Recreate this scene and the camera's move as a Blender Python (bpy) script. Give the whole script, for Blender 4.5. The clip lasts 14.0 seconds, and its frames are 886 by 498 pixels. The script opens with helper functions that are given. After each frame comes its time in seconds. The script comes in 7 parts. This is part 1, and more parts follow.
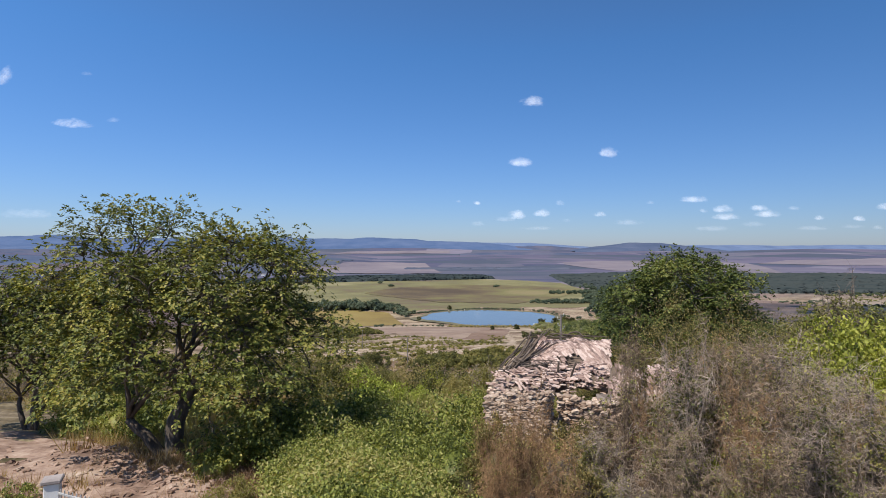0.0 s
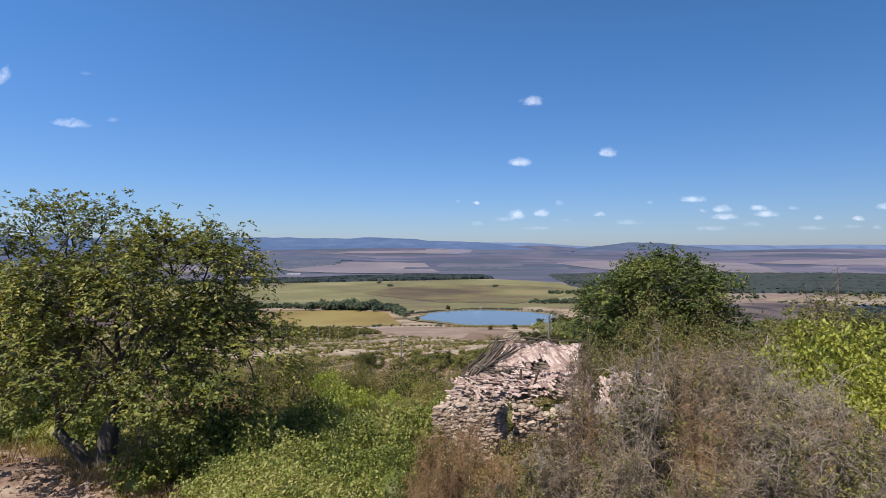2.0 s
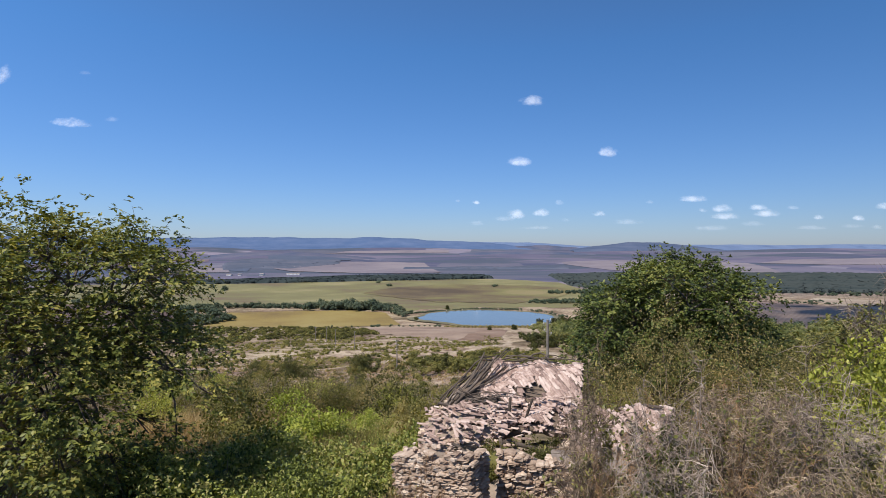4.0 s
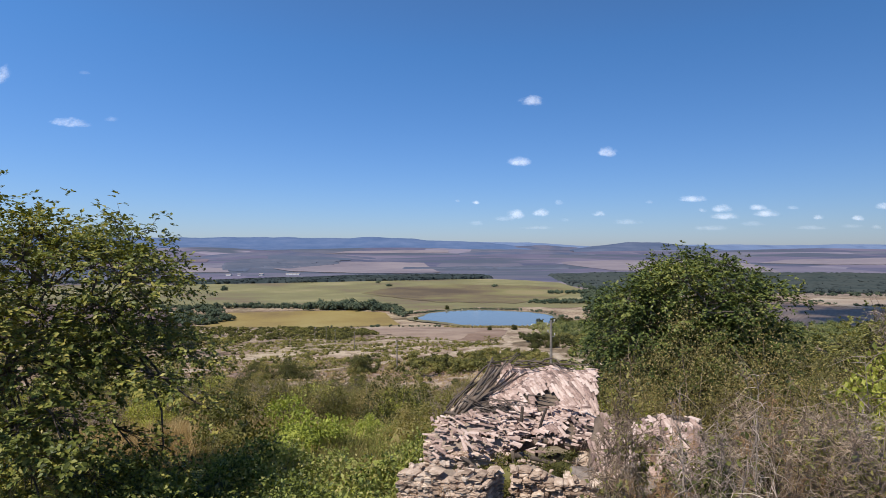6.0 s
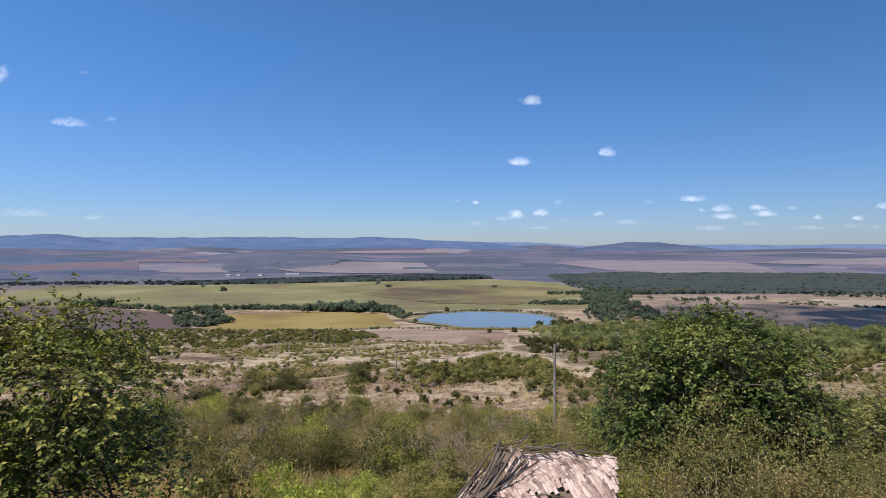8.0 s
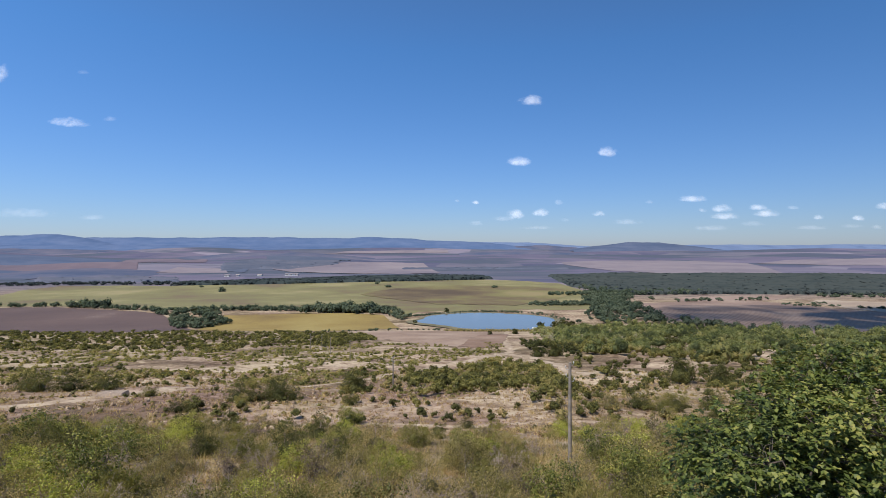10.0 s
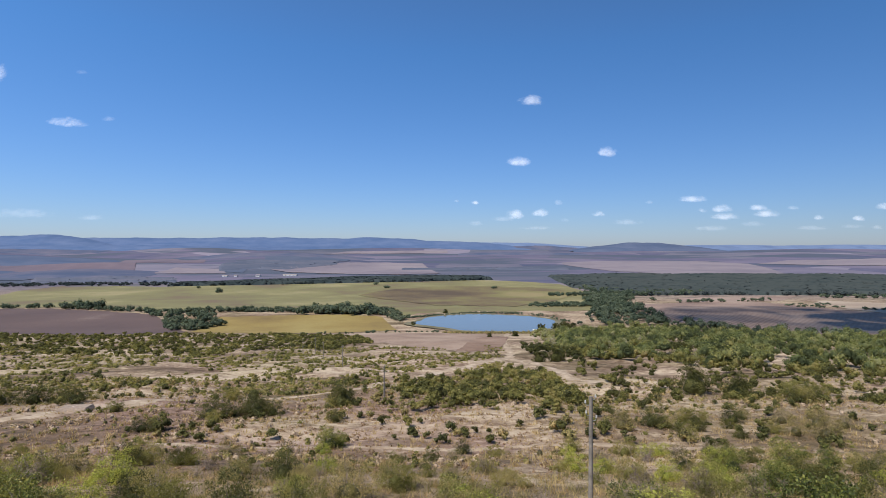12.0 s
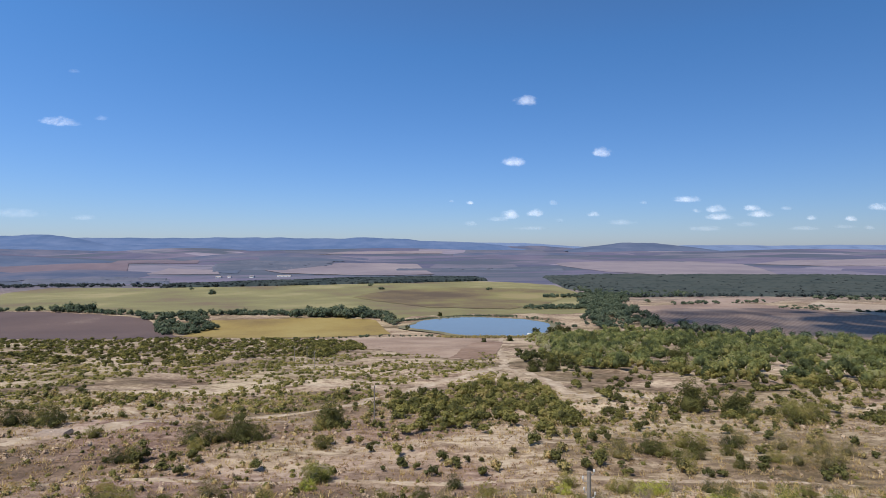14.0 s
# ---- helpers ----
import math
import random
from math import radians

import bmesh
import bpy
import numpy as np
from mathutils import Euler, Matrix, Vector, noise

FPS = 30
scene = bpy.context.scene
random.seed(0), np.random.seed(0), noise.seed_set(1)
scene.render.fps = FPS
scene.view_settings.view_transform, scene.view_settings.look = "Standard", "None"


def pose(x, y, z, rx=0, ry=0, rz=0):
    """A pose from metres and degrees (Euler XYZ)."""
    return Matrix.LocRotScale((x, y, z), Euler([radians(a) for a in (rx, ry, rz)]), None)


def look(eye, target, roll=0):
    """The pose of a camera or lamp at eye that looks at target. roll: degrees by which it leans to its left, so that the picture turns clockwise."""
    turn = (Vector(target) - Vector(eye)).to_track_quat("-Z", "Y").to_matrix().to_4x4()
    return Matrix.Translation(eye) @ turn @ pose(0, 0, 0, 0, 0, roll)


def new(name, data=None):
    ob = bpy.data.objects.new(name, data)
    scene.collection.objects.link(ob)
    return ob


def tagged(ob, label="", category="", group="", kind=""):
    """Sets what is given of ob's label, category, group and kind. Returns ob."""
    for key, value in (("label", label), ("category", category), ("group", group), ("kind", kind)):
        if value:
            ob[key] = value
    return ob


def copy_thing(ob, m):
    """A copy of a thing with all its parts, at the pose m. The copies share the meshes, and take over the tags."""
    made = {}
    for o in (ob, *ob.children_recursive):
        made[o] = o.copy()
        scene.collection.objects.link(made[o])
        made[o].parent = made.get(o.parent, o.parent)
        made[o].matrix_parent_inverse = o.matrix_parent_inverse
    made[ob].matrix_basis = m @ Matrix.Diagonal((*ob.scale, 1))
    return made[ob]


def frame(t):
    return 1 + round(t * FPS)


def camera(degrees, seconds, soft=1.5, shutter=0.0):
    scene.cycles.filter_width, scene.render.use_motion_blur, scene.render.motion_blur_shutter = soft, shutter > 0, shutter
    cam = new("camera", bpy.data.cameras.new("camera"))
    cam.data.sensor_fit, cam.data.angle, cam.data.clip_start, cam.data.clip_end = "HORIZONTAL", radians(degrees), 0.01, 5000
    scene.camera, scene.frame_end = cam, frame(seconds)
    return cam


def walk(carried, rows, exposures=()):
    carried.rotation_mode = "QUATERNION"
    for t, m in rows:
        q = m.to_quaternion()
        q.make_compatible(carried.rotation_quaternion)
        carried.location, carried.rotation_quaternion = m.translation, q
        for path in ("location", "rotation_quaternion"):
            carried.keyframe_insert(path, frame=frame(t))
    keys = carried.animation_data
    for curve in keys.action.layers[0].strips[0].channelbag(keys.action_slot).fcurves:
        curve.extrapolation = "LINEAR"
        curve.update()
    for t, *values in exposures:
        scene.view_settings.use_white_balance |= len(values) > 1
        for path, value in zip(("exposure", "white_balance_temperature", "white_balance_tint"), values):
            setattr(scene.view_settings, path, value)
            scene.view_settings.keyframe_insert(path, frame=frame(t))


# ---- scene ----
# ---------------------------------------------------------------- camera and its walk
cam = camera(76.8, 14.0, soft=0.85)
ROWS = [
    (0.0, 0.0, 0.0, 7.0, -0.0, -0.156),
    (0.5, 0.306, 0.006, 7.01, -0.022, -0.172),
    (1.0, 0.745, 0.111, 6.98, -0.034, -0.165),
    (1.5, 1.109, 0.468, 6.972, -0.023, -0.161),
    (2.0, 1.48, 1.217, 6.972, -0.037, -0.173),
    (2.5, 1.882, 2.218, 6.993, -0.04, -0.193),
    (3.0, 2.259, 3.542, 7.0, -0.046, -0.199),
    (5.5, 2.144, 5.183, 7.001, -0.077, -0.208),
    (6.0, 2.062, 5.693, 6.966, -0.092, -0.204),
    (6.5, 2.027, 6.627, 6.992, -0.099, -0.201),
    (7.0, 1.99, 7.113, 7.26, -0.114, -0.204),
    (7.5, 1.982, 7.193, 8.224, -0.115, -0.217),
    (8.0, 2.002, 7.345, 9.005, -0.125, -0.241),
    (10.5, 2.191, 17.263, 9.298, -0.138, -0.223),
    (11.0, 2.212, 20.104, 9.284, -0.146, -0.207),
    (11.5, 2.473, 22.514, 9.215, -0.155, -0.206),
    (12.0, 3.157, 24.658, 9.325, -0.169, -0.2),
    (12.5, 3.826, 26.474, 9.75, -0.214, -0.212),
    (13.0, 3.943, 27.436, 10.623, -0.365, -0.2),
    (13.5, 3.903, 27.781, 11.921, -0.619, -0.217),
    (14.0, 3.81, 27.885, 12.892, -0.686, -0.232),
]
walk(cam, [(t, pose(x, y, z, 90 + pitch, 0, yaw)) for t, x, y, z, yaw, pitch in ROWS])

# ---------------------------------------------------------------- world and sun
SUN_AZ, SUN_EL = radians(227), radians(57)
world = bpy.data.worlds.new("sky")
scene.world = world
world.use_nodes = True
wn = world.node_tree.nodes
sky = wn.new("ShaderNodeTexSky")
sky.sky_type = "NISHITA"
sky.sun_disc = False
sky.sun_elevation = SUN_EL
sky.sun_rotation = math.pi / 2 - SUN_AZ
sky.altitude = 300
sky.air_density = 1.0
sky.dust_density = 0.3
sky.ozone_density = 4.0
wn["Background"].inputs["Strength"].default_value = 0.108
coord = wn.new("ShaderNodeTexCoord")
height = wn.new("ShaderNodeSeparateXYZ")
world.node_tree.links.new(coord.outputs["Generated"], height.inputs[0])
tint = wn.new("ShaderNodeValToRGB")
for stop, (at_z, c) in zip((*tint.color_ramp.elements, tint.color_ramp.elements.new(0.5)), ((0.0, (0.605, 0.705, 1.01, 1)), (1.0, (0.50, 0.87, 1.20, 1)), (0.33, (0.535, 0.905, 1.25, 1)))):
    stop.position, stop.color = at_z, c
world.node_tree.links.new(height.outputs["Z"], tint.inputs[0])
clear = wn.new("ShaderNodeMix")
clear.data_type, clear.blend_type = "RGBA", "MULTIPLY"
clear.inputs[0].default_value = 1.0
world.node_tree.links.new(sky.outputs[0], clear.inputs[6])
world.node_tree.links.new(tint.outputs[0], clear.inputs[7])
# thin haze: a little more towards the west
haze = wn.new("ShaderNodeMath")
haze.operation = "MULTIPLY_ADD"
haze.inputs[1].default_value, haze.inputs[2].default_value = -0.30, 1.01
world.node_tree.links.new(height.outputs["X"], haze.inputs[0])
veiled = wn.new("ShaderNodeVectorMath")
veiled.operation = "SCALE"
world.node_tree.links.new(clear.outputs[2], veiled.inputs[0])
world.node_tree.links.new(haze.outputs[0], veiled.inputs["Scale"])
world.node_tree.links.new(veiled.outputs[0], wn["Background"].inputs[0])

sun_lamp = bpy.data.lights.new("sun", "SUN")
sun_lamp.energy = 5.0
sun_lamp.angle = radians(0.53)
sun_lamp.color = (1.0, 0.95, 0.87)
sun = new("sun", sun_lamp)
TO_SUN = Vector((math.cos(SUN_AZ) * math.cos(SUN_EL), math.sin(SUN_AZ) * math.cos(SUN_EL), math.sin(SUN_EL)))
sun.matrix_world = look(TO_SUN * 300, (0, 0, 0))
scene.view_settings.exposure = 0.0

rng = np.random.default_rng(7)


# ---------------------------------------------------------------- materials
def ramp(nt, fac, stops):
    r = nt.nodes.new("ShaderNodeValToRGB")
    el = r.color_ramp.elements
    while len(el) < len(stops):
        el.new(0.5)
    for e, (p, c) in zip(el, stops):
        e.position, e.color = p, (*c, 1)
    nt.links.new(fac, r.inputs[0])
    return r.outputs[0]


def noise_of(nt, vec, scale, detail=4.0, rough=0.55):
    n = nt.nodes.new("ShaderNodeTexNoise")
    n.inputs["Scale"].default_value = scale
    n.inputs["Detail"].default_value = detail
    n.inputs["Roughness"].default_value = rough
    if vec is not None:
        nt.links.new(vec, n.inputs["Vector"])
    return n.outputs["Fac"]


def mixed(nt, fac, a, b, mode="MIX"):
    m = nt.nodes.new("ShaderNodeMix")
    m.data_type, m.blend_type = "RGBA", mode
    for sock, v in ((m.inputs[0], fac), (m.inputs[6], a), (m.inputs[7], b)):
        if isinstance(v, (int, float)):
            sock.default_value = v
        elif isinstance(v, tuple):
            sock.default_value = (*v, 1)
        else:
            nt.links.new(v, sock)
    return m.outputs[2]


def math_of(nt, op, a, b=0.0, c=0.0):
    m = nt.nodes.new("ShaderNodeMath")
    m.operation = op
    for sock, v in zip(m.inputs, (a, b, c)):
        if isinstance(v, (int, float)):
            sock.default_value = v
        else:
            nt.links.new(v, sock)
    return m.outputs[0]


def scaled(nt, vec, s):
    m = nt.nodes.new("ShaderNodeMapping")
    m.inputs["Scale"].default_value = s
    nt.links.new(vec, m.inputs["Vector"])
    return m.outputs[0]


def base_material(name, rough=0.85):
    mat = bpy.data.materials.new(name)
    mat.use_nodes = True
    nt = mat.node_tree
    b = nt.nodes["Principled BSDF"]
    b.inputs["Roughness"].default_value = rough
    b.inputs["Specular IOR Level"].default_value = 0.25
    return mat, nt, b


def bump(nt, b, height, strength, dist):
    n = nt.nodes.new("ShaderNodeBump")
    n.inputs["Strength"].default_value = strength
    n.inputs["Distance"].default_value = dist
    nt.links.new(height, n.inputs["Height"])
    nt.links.new(n.outputs[0], b.inputs["Normal"])


def leaf_material(name, stops, glow=0.30, rough=0.5, patch=0.5, vary=0.58, gloss=0.25):
    """Leaves: colour by leaf and by patch of the plant, light passing through."""
    mat, nt, b = base_material(name, rough)
    b.inputs["Specular IOR Level"].default_value = gloss
    g = nt.nodes.new("ShaderNodeNewGeometry")
    oi = nt.nodes.new("ShaderNodeObjectInfo")
    n = noise_of(nt, g.outputs["Position"], patch, 3.0)
    f = math_of(nt, "MULTIPLY_ADD", g.outputs["Random Per Island"], vary, -vary / 2)
    f = math_of(nt, "ADD", f, n)
    f = math_of(nt, "ADD", f, math_of(nt, "MULTIPLY_ADD", oi.outputs["Random"], 0.24, -0.12))
    col = ramp(nt, f, stops)
    nt.links.new(col, b.inputs["Base Color"])
    tr = nt.nodes.new("ShaderNodeBsdfTranslucent")
    nt.links.new(mixed(nt, 1.0, col, (1.35, 1.25, 0.5), "MULTIPLY"), tr.inputs[0])
    ms = nt.nodes.new("ShaderNodeMixShader")
    ms.inputs[0].default_value = glow
    nt.links.new(b.outputs[0], ms.inputs[1])
    nt.links.new(tr.outputs[0], ms.inputs[2])
    nt.links.new(ms.outputs[0], nt.nodes["Material Output"].inputs[0])
    return mat


def surface(name, stops, scale=3.0, fine=30.0, rough=0.9, bump_strength=0.4, bump_dist=0.02, island=0.0, stretch=(1, 1, 1), each=0.0):
    """A plain weathered surface: two scales of variation and relief."""
    mat, nt, b = base_material(name, rough)
    g = nt.nodes.new("ShaderNodeNewGeometry")
    v = scaled(nt, g.outputs["Position"], stretch)
    n1, n2 = noise_of(nt, v, scale), noise_of(nt, v, fine, 3.0)
    f = math_of(nt, "ADD", math_of(nt, "MULTIPLY", n1, 0.65), math_of(nt, "MULTIPLY", n2, 0.35))
    if island:
        oi = nt.nodes.new("ShaderNodeObjectInfo")
        r = math_of(nt, "FRACT", math_of(nt, "ADD", oi.outputs["Random"], g.outputs["Random Per Island"]))
        f = math_of(nt, "ADD", f, math_of(nt, "MULTIPLY_ADD", r, island, -island / 2))
    if each:
        oi = nt.nodes.new("ShaderNodeObjectInfo")
        f = math_of(nt, "ADD", f, math_of(nt, "MULTIPLY_ADD", oi.outputs["Random"], each, -each / 2))
    nt.links.new(ramp(nt, f, stops), b.inputs["Base Color"])
    bump(nt, b, n2, bump_strength, bump_dist)
    return mat


WALNUT = leaf_material("walnut_leaf", [(0.2, (0.048, 0.059, 0.017)), (0.42, (0.108, 0.128, 0.028)), (0.64, (0.192, 0.205, 0.043)), (0.92, (0.40, 0.34, 0.09))], glow=0.22, rough=0.48, patch=0.45, gloss=0.25)
WALNUT_DARK = leaf_material("dark_walnut_leaf", [(0.2, (0.038, 0.054, 0.016)), (0.45, (0.085, 0.112, 0.026)), (0.66, (0.154, 0.178, 0.040)), (0.88, (0.30, 0.285, 0.08))], glow=0.2, rough=0.5, patch=0.45, gloss=0.25)
BRAMBLE = leaf_material("bramble_leaf", [(0.22, (0.085, 0.104, 0.027)), (0.42, (0.205, 0.235, 0.052)), (0.6, (0.325, 0.345, 0.080)), (0.82, (0.46, 0.40, 0.16))], patch=0.5)
LIME = leaf_material("lime_leaf", [(0.2, (0.17, 0.21, 0.033)), (0.5, (0.29, 0.335, 0.052)), (0.8, (0.42, 0.44, 0.09))], patch=0.8)
THORN = leaf_material("thorn_green_leaf", [(0.2, (0.085, 0.092, 0.030)), (0.5, (0.205, 0.205, 0.062)), (0.8, (0.37, 0.32, 0.11))], patch=0.6)
PLUM = leaf_material("plum_leaf", [(0.2, (0.140, 0.160, 0.028)), (0.5, (0.320, 0.335, 0.052)), (0.8, (0.50, 0.48, 0.110))], patch=0.7)
OLIVE = leaf_material("thorn_leaf", [(0.2, (0.080, 0.070, 0.030)), (0.45, (0.205, 0.178, 0.062)), (0.65, (0.325, 0.262, 0.100)), (0.9, (0.50, 0.36, 0.17))], patch=0.6)
SCRUB = leaf_material("scrub_leaf", [(0.34, (0.082, 0.081, 0.030)), (0.44, (0.168, 0.164, 0.053)), (0.53, (0.258, 0.234, 0.080)), (0.62, (0.335, 0.285, 0.110)), (0.72, (0.39, 0.325, 0.155))], glow=0.42, patch=0.16, vary=0.16, gloss=0.1)
EVERGREEN = leaf_material("dark_leaf", [(0.2, (0.041, 0.045, 0.017)), (0.5, (0.084, 0.086, 0.028)), (0.8, (0.162, 0.148, 0.048))], glow=0.2, patch=0.3, vary=0.3, gloss=0.1)
# WOODS and FARWOOD: leaf greens greyed and cooled in the colour for haze
WOODS = leaf_material("wood_leaf", [(0.34, (0.090, 0.108, 0.056)), (0.43, (0.180, 0.205, 0.095)), (0.51, (0.280, 0.295, 0.130)), (0.58, (0.345, 0.345, 0.170)), (0.68, (0.360, 0.340, 0.250))], glow=0.55, patch=0.10, vary=0.06, gloss=0.0)
FARWOOD = leaf_material("far_hazed_leaf", [(0.3, (0.062, 0.083, 0.058)), (0.5, (0.110, 0.134, 0.088)), (0.7, (0.170, 0.180, 0.120))], glow=0.2, patch=0.06, vary=0.12, gloss=0.0)
# HAZYWOOD and FARHAZE: blue-grey of haze painted over the leaf green
HAZYWOOD = leaf_material("hazed_forest_leaf", [(0.35, (0.036, 0.047, 0.049)), (0.5, (0.048, 0.060, 0.059)), (0.65, (0.062, 0.072, 0.068))], glow=0.0, rough=1.0, patch=0.02, vary=0.0, gloss=0.0)
FARHAZE = leaf_material("hazed_plain_wood_leaf", [(0.3, (0.088, 0.102, 0.140)), (0.5, (0.110, 0.120, 0.156)), (0.7, (0.135, 0.134, 0.168))], glow=0.0, rough=1.0, patch=0.01, vary=0.0, gloss=0.0)
GRASS_DRY = leaf_material("dry_grass", [(0.15, (0.242, 0.143, 0.066)), (0.45, (0.396, 0.275, 0.132)), (0.8, (0.605, 0.462, 0.242))], glow=0.3, rough=0.8, patch=0.3)
GRASS_TUFT = leaf_material("tuft_grass", [(0.15, (0.20, 0.138, 0.085)), (0.5, (0.31, 0.222, 0.145)), (0.8, (0.43, 0.33, 0.22))], glow=0.35, rough=0.8, patch=0.3, vary=0.3)
GRASS_RUSSET = leaf_material("russet_grass", [(0.15, (0.150, 0.082, 0.048)), (0.45, (0.300, 0.190, 0.118)), (0.8, (0.50, 0.36, 0.23))], glow=0.3, rough=0.8, patch=0.3)
GRASS_GREEN = leaf_material("weed_grass", [(0.2, (0.110, 0.108, 0.036)), (0.48, (0.245, 0.218, 0.080)), (0.75, (0.47, 0.37, 0.17))], glow=0.36, rough=0.8, patch=0.3)
BARK = surface("bark", [(0.3, (0.045, 0.034, 0.026)), (0.7, (0.19, 0.155, 0.125))], 4, 40, 0.95, 0.7, 0.03, stretch=(1, 1, 0.3))
TWIG = surface("dry_twig", [(0.28, (0.092, 0.068, 0.055)), (0.48, (0.285, 0.214, 0.168)), (0.74, (0.52, 0.415, 0.32))], 0.9, 9, 0.9, 0.1, 0.005, island=0.28, each=0.24)
TWIG_RUST = surface("rusty_twig", [(0.3, (0.13, 0.072, 0.040)), (0.7, (0.48, 0.29, 0.145))], 0.9, 9, 0.9, 0.1, 0.005, island=0.25, each=0.15)
TWIG_BROWN = surface("brown_twig", [(0.28, (0.098, 0.067, 0.047)), (0.5, (0.315, 0.225, 0.152)), (0.75, (0.55, 0.42, 0.29))], 0.9, 9, 0.9, 0.1, 0.005, island=0.28, each=0.24)
FRAGMENT = surface("old_render", [(0.25, (0.20, 0.16, 0.135)), (0.6, (0.36, 0.30, 0.255)), (0.85, (0.46, 0.40, 0.345))], 5, 34, 0.95, 0.5, 0.02)
STONE = surface("rubble_stone", [(0.22, (0.16, 0.105, 0.075)), (0.45, (0.41, 0.295, 0.215)), (0.75, (0.70, 0.56, 0.44))], 6.0, 40, 0.95, 0.5, 0.012, island=0.3)
REED = surface("roof_reed", [(0.3, (0.085, 0.060, 0.045)), (0.7, (0.26, 0.195, 0.145))], 3, 30, 0.95, 0.6, 0.02, stretch=(1, 3, 1))
MORTAR = surface("earth_mortar", [(0.3, (0.20, 0.15, 0.115)), (0.7, (0.40, 0.315, 0.245))], 2, 25, 0.95, 0.6, 0.03)
TILE = surface("clay_tile", [(0.15, (0.15, 0.10, 0.085)), (0.36, (0.36, 0.245, 0.20)), (0.62, (0.54, 0.395, 0.33)), (0.95, (0.70, 0.57, 0.49))], 7.0, 45, 0.9, 0.4, 0.008, island=0.6)
TIMBER = surface("grey_timber", [(0.25, (0.045, 0.034, 0.027)), (0.55, (0.128, 0.098, 0.078)), (0.85, (0.29, 0.235, 0.195))], 2.0, 30, 0.9, 0.5, 0.01, island=0.45, stretch=(1, 1, 1), each=0.3)
CONCRETE = surface("pole_concrete", [(0.3, (0.15, 0.125, 0.10)), (0.7, (0.34, 0.295, 0.245))], 2, 20, 0.9, 0.3, 0.01)
WHITEWASH = surface("whitewash", [(0.25, (0.66, 0.64, 0.60)), (0.6, (0.84, 0.82, 0.79))], 2, 18, 0.85, 0.25, 0.01)
CAPSTONE = surface("cap_concrete", [(0.3, (0.26, 0.22, 0.20)), (0.7, (0.44, 0.38, 0.35))], 3, 30, 0.9, 0.3, 0.01)
VANPAINT = surface("white_paint", [(0.3, (0.68, 0.68, 0.67)), (0.7, (0.8, 0.8, 0.79))], 2, 20, 0.4, 0.05, 0.004)
DARKGLASS = surface("dark_glass", [(0.3, (0.02, 0.022, 0.025)), (0.7, (0.04, 0.043, 0.048))], 2, 20, 0.1, 0.0, 0.004)
RUBBER = surface("tyre_rubber", [(0.3, (0.02, 0.02, 0.02)), (0.7, (0.045, 0.043, 0.04))], 6, 40, 0.9, 0.2, 0.004)
IRON = surface("painted_iron", [(0.3, (0.30, 0.29, 0.28)), (0.7, (0.55, 0.53, 0.50))], 4, 30, 0.6, 0.2, 0.004)
INSULATOR = surface("porcelain", [(0.3, (0.45, 0.42, 0.38)), (0.7, (0.7, 0.68, 0.64))], 4, 30, 0.3, 0.1, 0.004)


def cloud_material(name="cloud", least=0.12, most=0.5):
    """White vapour in puffs, some thin and some thicker."""
    mat, nt, b = base_material(name, 1.0)
    b.inputs["Base Color"].default_value = (0.97, 0.97, 0.98, 1)
    b.inputs["Specular IOR Level"].default_value = 0.0
    g = nt.nodes.new("ShaderNodeNewGeometry")
    clear = nt.nodes.new("ShaderNodeBsdfTransparent")
    out = nt.nodes.new("ShaderNodeMixShader")
    nt.links.new(ramp(nt, g.outputs["Random Per Island"], [(0.0, (least,) * 3), (1.0, (most,) * 3)]), out.inputs[0])
    nt.links.new(clear.outputs[0], out.inputs[1])
    nt.links.new(b.outputs[0], out.inputs[2])
    nt.links.new(out.outputs[0], nt.nodes["Material Output"].inputs[0])
    return mat


